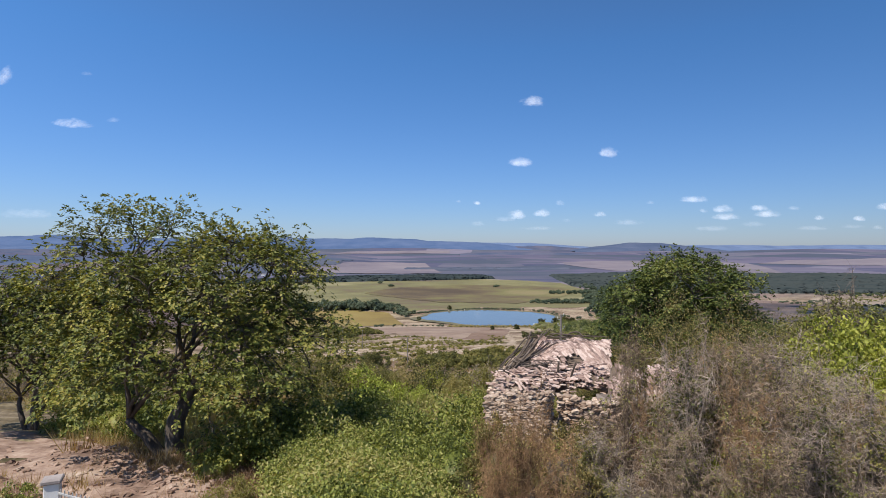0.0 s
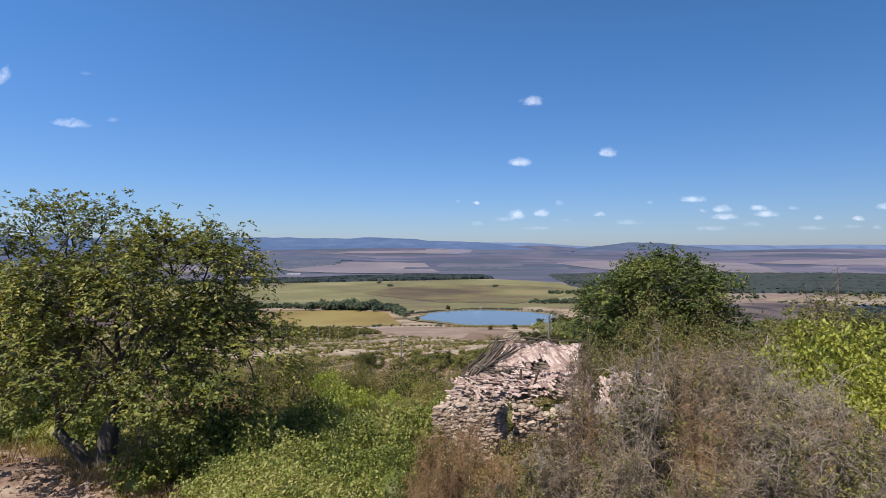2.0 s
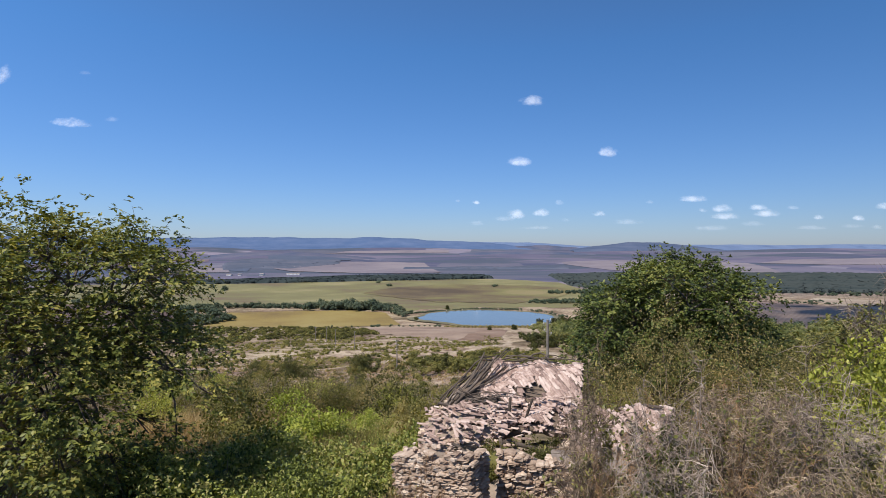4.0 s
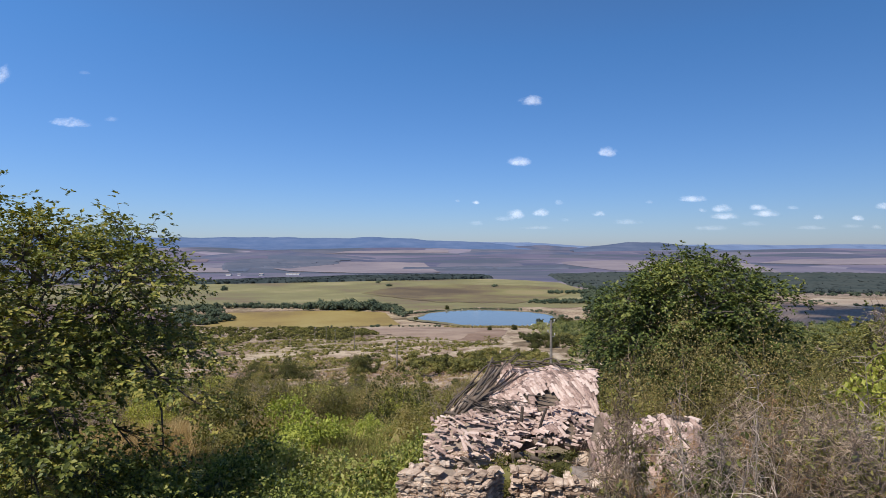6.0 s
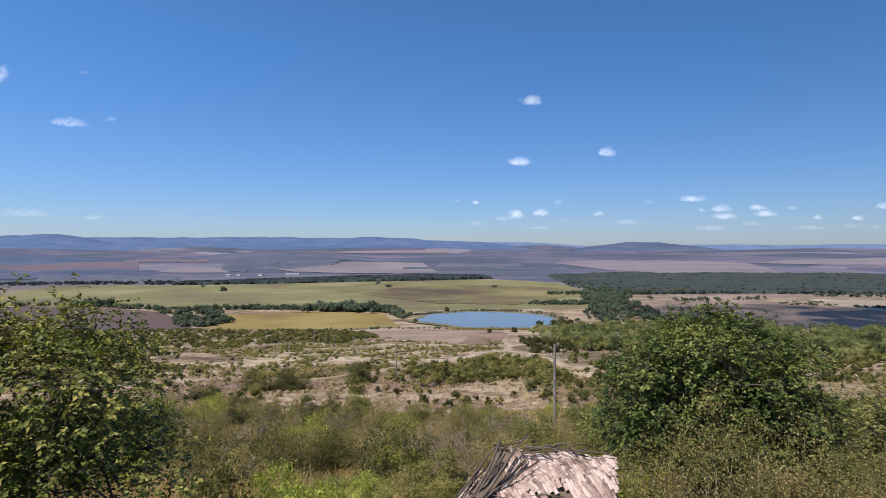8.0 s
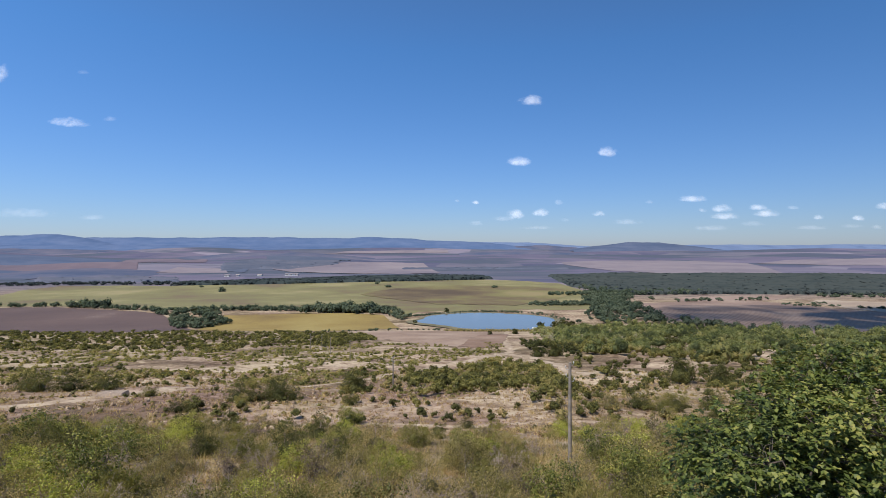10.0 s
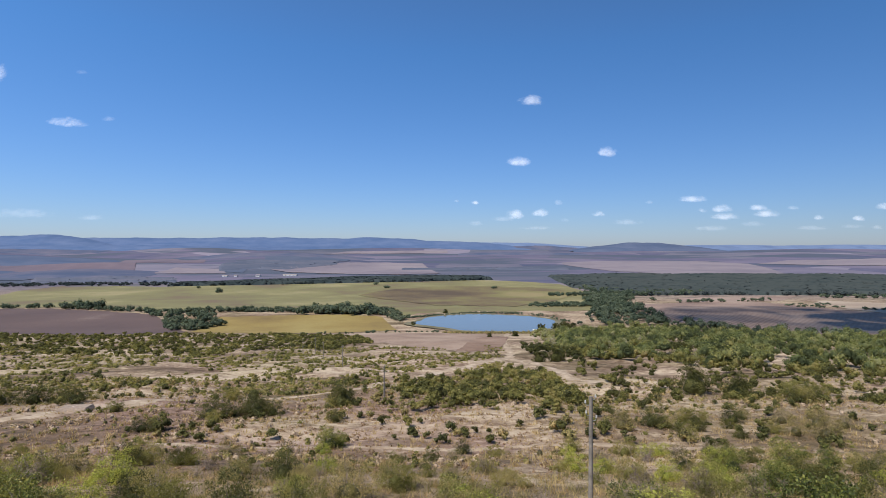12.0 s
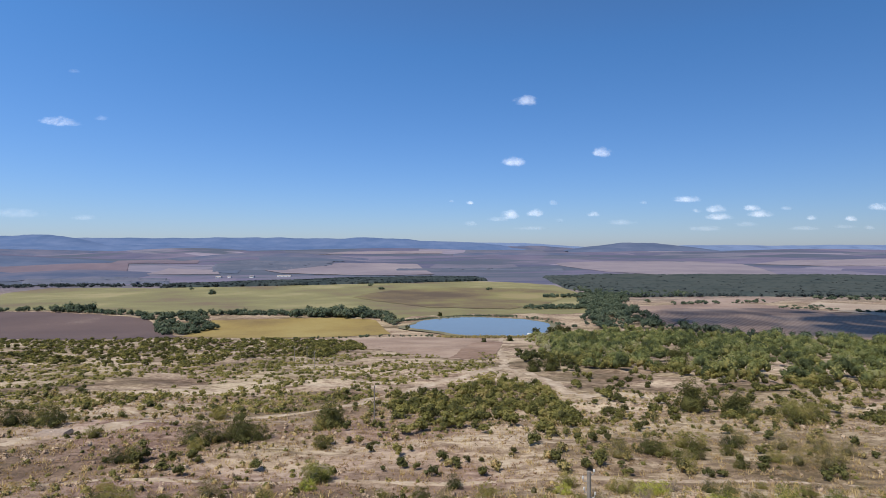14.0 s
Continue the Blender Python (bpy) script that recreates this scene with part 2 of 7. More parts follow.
def vapour_material(name, gain, most):
    """A soft bank of vapour: dense in the middle, frayed by noise, fading out at the rim, flatter below."""
    mat, nt, b = base_material(name, 1.0)
    b.inputs["Base Color"].default_value = (0.97, 0.97, 0.98, 1)
    b.inputs["Specular IOR Level"].default_value = 0.0
    uv = nt.nodes.new("ShaderNodeUVMap")
    xyz = nt.nodes.new("ShaderNodeSeparateXYZ")
    nt.links.new(uv.outputs[0], xyz.inputs[0])
    u = math_of(nt, "MULTIPLY_ADD", xyz.outputs["X"], 2.0, -1.0)
    w = math_of(nt, "MULTIPLY_ADD", xyz.outputs["Y"], 2.0, -0.8)
    w = math_of(nt, "MAXIMUM", w, math_of(nt, "MULTIPLY", w, -1.6))
    rim = math_of(nt, "ADD", math_of(nt, "POWER", math_of(nt, "ABSOLUTE", u), 2.0), math_of(nt, "POWER", w, 2.0))
    g = nt.nodes.new("ShaderNodeNewGeometry")
    n1 = noise_of(nt, g.outputs["Position"], 0.021, 5.0, 0.62)
    n2 = noise_of(nt, g.outputs["Position"], 0.008, 2.0)
    f = math_of(nt, "ADD", math_of(nt, "MULTIPLY_ADD", n1, 2.6, -1.3), math_of(nt, "MULTIPLY_ADD", n2, 1.8, -0.9))
    f = math_of(nt, "MULTIPLY", math_of(nt, "ADD", math_of(nt, "SUBTRACT", 0.72, rim), f), gain)
    edge = math_of(nt, "MULTIPLY", math_of(nt, "SUBTRACT", 1.0, rim), 2.2)
    alpha = math_of(nt, "MULTIPLY", math_of(nt, "MINIMUM", math_of(nt, "MAXIMUM", f, 0.0), 1.0), math_of(nt, "MINIMUM", math_of(nt, "MAXIMUM", edge, 0.0), 1.0))
    clear = nt.nodes.new("ShaderNodeBsdfTransparent")
    out = nt.nodes.new("ShaderNodeMixShader")
    nt.links.new(math_of(nt, "MULTIPLY", alpha, most), out.inputs[0])
    nt.links.new(clear.outputs[0], out.inputs[1])
    nt.links.new(b.outputs[0], out.inputs[2])
    nt.links.new(out.outputs[0], nt.nodes["Material Output"].inputs[0])
    return mat


VAPOUR = vapour_material("heaped_vapour", 0.8, 0.22)
WISP = vapour_material("thin_vapour", 0.6, 0.11)
CLOUD_THICK = cloud_material("thick_cloud", 0.07, 0.26)


def water_material():
    mat, nt, b = base_material("lake_water", 0.07)
    b.inputs["Base Color"].default_value = (0.16, 0.18, 0.18, 1)
    b.inputs["IOR"].default_value = 1.33
    b.inputs["Specular IOR Level"].default_value = 0.5
    g = nt.nodes.new("ShaderNodeNewGeometry")
    n = noise_of(nt, scaled(nt, g.outputs["Position"], (0.5, 0.2, 1)), 1.2, 5.0)
    bump(nt, b, n, 0.12, 0.15)
    return mat


WATER = water_material()


def field_material(name, stops, rows=0.0, patch=0.012, fine=0.5):
    """Farm land: broad patches, and crop or plough rows where they show."""
    mat, nt, b = base_material(name, 0.95)
    g = nt.nodes.new("ShaderNodeNewGeometry")
    v = g.outputs["Position"]
    f = math_of(nt, "ADD", math_of(nt, "MULTIPLY", noise_of(nt, v, patch, 5.0, 0.6), 0.75), math_of(nt, "MULTIPLY", noise_of(nt, v, fine, 3.0), 0.25))
    if rows:
        w = nt.nodes.new("ShaderNodeTexWave")
        w.inputs["Scale"].default_value = rows
        w.inputs["Distortion"].default_value = 1.5
        w.inputs["Detail"].default_value = 2
        nt.links.new(scaled(nt, v, (1, 0.25, 0)), w.inputs["Vector"])
        f = math_of(nt, "ADD", f, math_of(nt, "MULTIPLY_ADD", w.outputs["Fac"], 0.16, -0.08))
    nt.links.new(ramp(nt, f, stops), b.inputs["Base Color"])
    return mat


F_GREEN = field_material("ripe_crop", [(0.38, (0.16, 0.115, 0.070)), (0.45, (0.172, 0.150, 0.070)), (0.53, (0.200, 0.182, 0.078)), (0.62, (0.28, 0.235, 0.118))], 0.0, 0.006)
F_OLIVE = field_material("brown_pasture", [(0.38, (0.095, 0.068, 0.042)), (0.46, (0.15, 0.11, 0.058)), (0.53, (0.185, 0.165, 0.062)), (0.62, (0.25, 0.20, 0.095))], 0.0, 0.005)
F_BROWN = field_material("ploughed_soil", [(0.3, (0.08, 0.055, 0.052)), (0.6, (0.125, 0.085, 0.075)), (0.8, (0.30, 0.23, 0.18))], 0.0, 0.008)
F_MUSTARD = field_material("mustard_crop", [(0.34, (0.17, 0.115, 0.045)), (0.5, (0.25, 0.18, 0.058)), (0.68, (0.30, 0.235, 0.085))], 0.0, 0.012)
F_PINK = field_material("pale_ploughed_soil", [(0.34, (0.20, 0.135, 0.095)), (0.5, (0.29, 0.205, 0.15)), (0.68, (0.38, 0.29, 0.215))], 0.0, 0.02)
F_TAN = field_material("stubble", [(0.34, (0.17, 0.115, 0.09)), (0.5, (0.26, 0.18, 0.138)), (0.68, (0.36, 0.27, 0.21))], 0.05, 0.008)
F_FALLOW = field_material("fallow_soil", [(0.34, (0.15, 0.095, 0.065)), (0.5, (0.23, 0.15, 0.105)), (0.68, (0.31, 0.22, 0.16))], 0.0, 0.03)
F_STRAW = field_material("straw_stubble", [(0.34, (0.27, 0.20, 0.145)), (0.5, (0.36, 0.28, 0.205)), (0.68, (0.46, 0.37, 0.28))], 0.05, 0.008)
# far plain: lilac and blue of the haze mixed into the land's colours
F_FARPALE = field_material("far_hazed_stubble", [(0.34, (0.165, 0.140, 0.162)), (0.5, (0.215, 0.180, 0.195)), (0.68, (0.265, 0.223, 0.225))], 0.0, 0.003, 0.02)
F_FARMAUVE = field_material("far_hazed_ploughed_soil", [(0.34, (0.105, 0.088, 0.110)), (0.5, (0.140, 0.108, 0.128)), (0.68, (0.175, 0.135, 0.150))], 0.0, 0.003, 0.02)
F_FARSLATE = field_material("far_hazed_dark_land", [(0.34, (0.070, 0.088, 0.130)), (0.5, (0.085, 0.100, 0.142)), (0.68, (0.110, 0.120, 0.160))], 0.0, 0.003, 0.02)
SOIL = field_material("track_soil", [(0.34, (0.24, 0.17, 0.11)), (0.5, (0.37, 0.285, 0.20)), (0.66, (0.52, 0.42, 0.31))], 0.0, 0.25, 2.5)
PATH = field_material("path_dust", [(0.36, (0.15, 0.095, 0.068)), (0.47, (0.29, 0.19, 0.138)), (0.56, (0.40, 0.28, 0.21)), (0.68, (0.52, 0.40, 0.31))], 0.0, 0.9, 7.0)
SHORE = field_material("shore_mud", [(0.3, (0.09, 0.085, 0.05)), (0.6, (0.18, 0.16, 0.10)), (0.8, (0.30, 0.26, 0.18))], 0.0, 0.05)


def ground_material():
    """Dry slope near by, scrubby valley, patchwork of far fields with haze in their colours."""
    mat, nt, b = base_material("ground", 0.97)
    g = nt.nodes.new("ShaderNodeNewGeometry")
    v = g.outputs["Position"]
    xyz = nt.nodes.new("ShaderNodeSeparateXYZ")
    nt.links.new(v, xyz.inputs[0])
    y = xyz.outputs["Y"]
    big = noise_of(nt, scaled(nt, v, (0.35, 1.0, 0.2)), 0.06, 5.0, 0.62)
    mid = noise_of(nt, scaled(nt, v, (0.6, 1.0, 0.6)), 0.55, 5.0, 0.68)
    fine = noise_of(nt, v, 4.0, 4.0, 0.6)
    f = math_of(nt, "ADD", math_of(nt, "MULTIPLY", big, 0.42), math_of(nt, "ADD", math_of(nt, "MULTIPLY", mid, 0.38), math_of(nt, "MULTIPLY", fine, 0.2)))
    dry = ramp(nt, f, [(0.40, (0.084, 0.054, 0.029)), (0.46, (0.173, 0.112, 0.075)), (0.51, (0.300, 0.215, 0.142)), (0.58, (0.500, 0.395, 0.278))])
    russet = ramp(nt, f, [(0.40, (0.078, 0.049, 0.035)), (0.47, (0.188, 0.117, 0.086)), (0.53, (0.292, 0.198, 0.148)), (0.60, (0.425, 0.318, 0.245))])
    belt = math_of(nt, "ADD", noise_of(nt, scaled(nt, v, (0.3, 1.0, 0.2)), 0.045, 3.0), ramp(nt, math_of(nt, "MULTIPLY", y, 0.004), [(0.34, (0.16,) * 3), (0.42, (0.32,) * 3), (0.58, (0.30,) * 3), (0.68, (0.0,) * 3)]))
    belt = math_of(nt, "SUBTRACT", belt, ramp(nt, math_of(nt, "MULTIPLY", xyz.outputs["X"], 0.01), [(0.07, (0.0,) * 3), (0.24, (0.45,) * 3)]))
    dry = mixed(nt, ramp(nt, belt, [(0.60, (0, 0, 0)), (0.72, (1, 1, 1))]), dry, russet)
    weeds = ramp(nt, f, [(0.40, (0.06, 0.062, 0.022)), (0.5, (0.15, 0.135, 0.052)), (0.60, (0.36, 0.285, 0.155))])
    near = ramp(nt, math_of(nt, "MULTIPLY", math_of(nt, "ADD", y, 40.0), 0.005), [(0.30, (1, 1, 1)), (0.62, (0, 0, 0))])
    patches = ramp(nt, noise_of(nt, v, 0.022, 4.0), [(0.42, (0, 0, 0)), (0.58, (1, 1, 1))])
    slope = mixed(nt, math_of(nt, "ADD", math_of(nt, "MULTIPLY", near, 0.42), math_of(nt, "MULTIPLY", patches, 0.28)), dry, weeds)
    vor = nt.nodes.new("ShaderNodeTexVoronoi")
    vor.inputs["Scale"].default_value = 1.0
    vor.inputs["Randomness"].default_value = 0.85
    warp = nt.nodes.new("ShaderNodeVectorMath")
    warp.operation = "MULTIPLY_ADD"
    nn = nt.nodes.new("ShaderNodeTexNoise")
    nn.inputs["Scale"].default_value = 0.002
    nt.links.new(v, nn.inputs["Vector"])
    nt.links.new(nn.outputs["Color"], warp.inputs[0])
    warp.inputs[1].default_value = (220, 220, 0)
    nt.links.new(v, warp.inputs[2])
    nt.links.new(scaled(nt, warp.outputs[0], (0.0022, 0.0030, 0.0)), vor.inputs["Vector"])
    sep = nt.nodes.new("ShaderNodeSeparateColor")
    nt.links.new(vor.outputs["Color"], sep.inputs[0])
    # far fields and copses carry the blue-mauve of distance haze in their colours
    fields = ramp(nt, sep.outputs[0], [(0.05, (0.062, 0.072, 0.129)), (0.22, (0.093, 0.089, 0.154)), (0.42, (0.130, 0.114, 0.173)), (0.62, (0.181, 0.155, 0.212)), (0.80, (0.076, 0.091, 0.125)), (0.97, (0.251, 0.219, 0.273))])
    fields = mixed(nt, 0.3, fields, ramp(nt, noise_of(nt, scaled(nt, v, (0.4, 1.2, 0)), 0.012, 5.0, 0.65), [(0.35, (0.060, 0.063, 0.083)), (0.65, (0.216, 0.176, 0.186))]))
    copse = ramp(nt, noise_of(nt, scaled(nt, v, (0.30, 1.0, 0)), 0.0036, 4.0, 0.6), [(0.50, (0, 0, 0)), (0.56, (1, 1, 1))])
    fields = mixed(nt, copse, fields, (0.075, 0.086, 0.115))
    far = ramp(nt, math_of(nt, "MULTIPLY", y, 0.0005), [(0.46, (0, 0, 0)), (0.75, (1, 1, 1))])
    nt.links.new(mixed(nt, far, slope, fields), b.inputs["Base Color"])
    bump(nt, b, fine, 0.6, 0.12)
    return mat


GROUND = ground_material()


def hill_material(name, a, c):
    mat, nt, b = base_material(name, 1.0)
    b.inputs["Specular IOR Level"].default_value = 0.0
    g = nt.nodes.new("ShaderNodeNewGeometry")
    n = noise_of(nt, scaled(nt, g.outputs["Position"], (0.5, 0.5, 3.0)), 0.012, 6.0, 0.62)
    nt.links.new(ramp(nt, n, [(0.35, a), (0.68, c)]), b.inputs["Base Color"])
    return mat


# aerial haze is put into the hills' base colours as blue and mauve
HILL_BLUE = hill_material("hazed_blue_hill", (0.080, 0.125, 0.225), (0.118, 0.160, 0.262))
HILL_MID = hill_material("hazed_grey_hill", (0.075, 0.095, 0.15), (0.15, 0.14, 0.18))
HILL_DARK = hill_material("hazed_wooded_hill", (0.075, 0.10, 0.16), (0.11, 0.13, 0.19))
HILL_PALE = hill_material("hazed_pale_hill", (0.13, 0.18, 0.29), (0.16, 0.21, 0.32))


# ---------------------------------------------------------------- mesh helpers
HARD_EDGED = (STONE, TILE, MORTAR, FRAGMENT, WHITEWASH, CAPSTONE, IRON, VANPAINT, PATH)


def mesh_of(name, verts, faces, mat, smooth=False):
    """A mesh from an array of corners and an array of triangles or quads."""
    verts, faces = np.asarray(verts, np.float32), np.asarray(faces, np.int32)
    me = bpy.data.meshes.new(name)
    k = faces.shape[1]
    me.vertices.add(len(verts))
    me.vertices.foreach_set("co", verts.ravel())
    me.loops.add(faces.size)
    me.loops.foreach_set("vertex_index", faces.ravel())
    me.polygons.add(len(faces))
    me.polygons.foreach_set("loop_start", np.arange(0, faces.size, k, dtype=np.int32))
    if smooth or mat in HARD_EDGED:
        me.polygons.foreach_set("use_smooth", np.full(len(faces), bool(smooth)))
    me.update(calc_edges=True)
    me.validate()
    if mat:
        me.materials.append(mat)
    return me


def joined(pieces):
    """Several (corners, triangles) as one."""
    vs, fs, k = [], [], 0
    for v, f in pieces:
        vs.append(v)
        fs.append(f + k)
        k += len(v)
    return np.concatenate(vs), np.concatenate(fs)


def part(name, me, parent, label=""):
    ob = new(name, me)
    ob.parent = parent
    return tagged(ob, label) if label else ob


def empty(name, m, label, category, group="", kind=""):
    ob = new(name)
    ob.matrix_world = m
    return tagged(ob, label, category, group, kind)


def unit(v):
    return v / np.maximum(np.linalg.norm(v, axis=-1, keepdims=True), 1e-9)


def leaves(centre, along, normal, length, width):
    """Leaves folded along the midrib: four corners, two triangles each."""
    side = unit(np.cross(along, normal))
    up = np.cross(side, along)
    L, W = length[:, None] / 2, width[:, None] / 2
    v = np.stack([centre - along * L, centre + side * W + up * W * 0.35, centre + along * L, centre - side * W + up * W * 0.35], 1).reshape(-1, 3)
    i = np.arange(len(centre))[:, None] * 4
    return v, np.concatenate([i + [0, 1, 2], i + [0, 2, 3]], 1).reshape(-1, 3)


def twigs(start, way, length, radius, bend, segs=4, sides=3):
    """Tapered, bent twigs from arrays of starts and directions."""
    n = len(start)
    s = np.linspace(0, 1, segs + 1)[None, :, None]
    line = start[:, None] + way[:, None] * (length[:, None, None] * s) + bend[:, None] * s ** 2
    t = unit(np.gradient(line, axis=1))
    a = unit(np.cross(t, np.array([0.31, 0.52, 0.79])))
    b = np.cross(t, a)
    r = radius[:, None, None] * (1 - 0.8 * s)
    ang = np.arange(sides) * 2 * np.pi / sides
    ring = line[:, :, None] + r[:, :, None] * (a[:, :, None] * np.cos(ang)[None, None, :, None] + b[:, :, None] * np.sin(ang)[None, None, :, None])
    v = ring.reshape(-1, 3)
    k, j = np.meshgrid(np.arange(segs), np.arange(sides), indexing="ij")
    p = (k * sides + j).ravel()
    q = (k * sides + (j + 1) % sides).ravel()
    f = np.concatenate([np.stack([p, q, q + sides], 1), np.stack([p, q + sides, p + sides], 1)])
    f = (np.arange(n)[:, None, None] * (segs + 1) * sides + f[None]).reshape(-1, 3)
    return v, f


def tube(points, radii, sides=8):
    """A limb along a line of points, with capped end."""
    p, r = np.asarray(points, float), np.asarray(radii, float)
    t = unit(np.gradient(p, axis=0))
    a = unit(np.cross(t, np.array([0.37, 0.9, 0.21])))
    b = np.cross(t, a)
    ang = np.arange(sides) * 2 * np.pi / sides
    v = (p[:, None] + r[:, None, None] * (a[:, None] * np.cos(ang)[None, :, None] + b[:, None] * np.sin(ang)[None, :, None])).reshape(-1, 3)
    f = []
    for k in range(len(p) - 1):
        for j in range(sides):
            c0, c1 = k * sides + j, k * sides + (j + 1) % sides
            f += [(c0, c1, c1 + sides), (c0, c1 + sides, c0 + sides)]
    v = np.concatenate([v, p[-1:], p[:1]])
    n = len(p) * sides
    for j in range(sides):
        f += [(n - sides + j, n - sides + (j + 1) % sides, n), ((j + 1) % sides, j, n + 1)]
    return v, np.array(f)


def curve_points(a, b, sag, n=7, wob=0.0, r=rng):
    s = np.linspace(0, 1, n)[:, None]
    p = a + (b - a) * s + np.asarray(sag) * (4 * s * (1 - s))
    if wob:
        p[1:-1] += r.normal(0, wob, (n - 2, 3))
    return p


def box(size, bevel=0.0, jitter=0.0, r=rng):
    """A block with chamfered edges: corners and triangles."""
    bm = bmesh.new()
    bmesh.ops.create_cube(bm, size=1)
    bmesh.ops.scale(bm, vec=size, verts=bm.verts)
    if bevel:
        bmesh.ops.bevel(bm, geom=bm.edges[:], offset=bevel, segments=1, affect="EDGES")
    if jitter:
        for w in bm.verts:
            w.co += Vector(r.normal(0, jitter, 3))
    bmesh.ops.triangulate(bm, faces=bm.faces[:])
    bm.verts.index_update()
    v = np.array([w.co[:] for w in bm.verts])
    f = np.array([[q.index for q in fc.verts] for fc in bm.faces])
    bm.free()
    return v, f


def placed(vf, m):
    v = np.c_[vf[0], np.ones(len(vf[0]))] @ np.array(m).T
    return v[:, :3], vf[1]


# ---------------------------------------------------------------- the ground
PROFILE_Y = [-1500, -200, -20, 0, 10, 18, 25, 35, 48, 60, 80, 102, 120, 146, 161, 175, 220, 269, 350, 430, 500, 536, 700, 900, 1100, 1400, 1800, 2500, 3500, 4800, 6000]
PROFILE_Z = [60, 14, 2.2, 1.2, 0.8, 0.2, -1, -3, -6, -8.6, -13, -19, -20.8, -24.5, -27.3, -29, -34.5, -39.7, -49, -57.5, -65, -68.8, -69.5, -77, -82, -82, -78, -62, -36, 0, 20]
LAKE_Z = -69.0


def slopes(xs, ys):
    h, d = np.diff(xs), np.diff(ys) / np.diff(xs)
    m = np.r_[d[0], (d[:-1] * h[1:] + d[1:] * h[:-1]) / (h[:-1] + h[1:]), d[-1]]
    m[1:-1][d[:-1] * d[1:] <= 0] = 0
    return m


PX, PZ = np.array(PROFILE_Y, float), np.array(PROFILE_Z, float)
PM = slopes(PX, PZ)


def lake_edge(ang):
    """The lake's outline about its middle: flat far side, pointed left end."""
    c, q = np.cos(ang), np.sin(ang)
    x = 74 * np.sign(c) * np.abs(c) ** 0.9
    y = 70 * np.sign(q) * np.abs(q) ** 0.85
    y = y * np.where(c < 0, 1 - 0.45 * np.abs(c) ** 2, 1) + 14 * np.minimum(c, 0) * np.minimum(q, 0)
    x = x + 2.5 * np.sin(5 * ang) + 1.5 * np.sin(9 * ang + 1)
    y = y + 3 * np.cos(3 * ang) + 1.5 * np.sin(8 * ang + 1)
    return 48 + x, 608 + y


SX, SY = lake_edge(np.linspace(0, 2 * np.pi, 400, endpoint=False))
SHORE_ANG = np.arctan2(SY - 608, SX - 48)
SHORE_RAD = np.hypot(SX - 48, SY - 608)[np.argsort(SHORE_ANG)]
SHORE_ANG = np.sort(SHORE_ANG)


def gz(x, y):
    """Height of the ground."""
    x, y = np.asarray(x, float), np.asarray(y, float)
    yc = np.clip(y, PX[0], PX[-1] - 1)
    i = np.clip(np.searchsorted(PX, yc, side="right") - 1, 0, len(PX) - 2)
    h = PX[i + 1] - PX[i]
    s = (yc - PX[i]) / h
    z = (2 * s ** 3 - 3 * s ** 2 + 1) * PZ[i] + (s ** 3 - 2 * s ** 2 + s) * h * PM[i] + (3 * s ** 2 - 2 * s ** 3) * PZ[i + 1] + (s ** 3 - s ** 2) * h * PM[i + 1]
    amp = np.clip((y - 20) / 120, 0, 1) * np.clip((520 - y) / 150, 0, 1)
    z = z + amp * (0.5 * np.sin(x * 0.09 + y * 0.05) + 0.35 * np.sin(x * 0.21 - y * 0.16 + 1.3) + 0.25 * np.sin(x * 0.05 - 0.4 * y))
    far = np.clip((y - 800) / 1500, 0, 1)
    z = z + far * (5 * np.sin(x * 0.004 + y * 0.002) + 4 * np.sin(x * 0.0023 - y * 0.0047 + 2))
    for cx, cy, sx, sy, top in ((-2300, 2750, 700, 160, 38), (-1500, 3300, 600, 200, 40), (-450, 3750, 800, 200, 30), (900, 3500, 500, 150, 16), (-700, 2500, 400, 120, 22), (-1300, 2150, 350, 90, 20), (2300, 3300, 900, 200, 14)):
        z = z + top * np.exp(-((x - cx) / sx) ** 2 - ((y - cy) / sy) ** 2)
    z = z + np.clip((300 - y) / 250, 0, 1) * 0.09 * np.sin(x * 1.7 + 2 * np.sin(y * 0.9)) * np.sin(y * 1.3 + np.sin(x * 0.8))
    d = np.hypot(x - 48, y - 608) / (1.05 * np.interp(np.arctan2(y - 608, x - 48), SHORE_ANG, SHORE_RAD))
    return np.where(d < 1.15, np.minimum(z, LAKE_Z - 1.5 + 6 * np.clip(d - 0.85, 0, 1) * 3), z)


def build_ground():
    u = np.linspace(-1, 1, 181)
    xs = 4200 * np.sign(u) * np.abs(u) ** 3.2 + u * 60
    w = np.linspace(0, 1, 300)
    ys = np.r_[np.linspace(-1400, -30, 14), -20 + 260 * w ** 1.15]
    ys = np.r_[ys, np.geomspace(242, 4850, 170)]
    X, Y = np.meshgrid(xs, ys)
    Z = gz(X, Y)
    n, m = len(xs), len(ys)
    a = (np.arange(m - 1)[:, None] * n + np.arange(n - 1)[None]).ravel()
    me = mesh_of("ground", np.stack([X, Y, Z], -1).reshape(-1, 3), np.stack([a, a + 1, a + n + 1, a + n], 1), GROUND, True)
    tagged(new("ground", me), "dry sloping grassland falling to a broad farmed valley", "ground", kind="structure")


build_ground()


def along(line, n):
    """n places at even steps along a line of (x, y)."""
    p = np.array(line, float)
    q = np.r_[0, np.cumsum(np.linalg.norm(np.diff(p, axis=0), axis=1))]
    t = np.linspace(0, q[-1], n)
    return np.stack([np.interp(t, q, p[:, 0]), np.interp(t, q, p[:, 1])], 1)


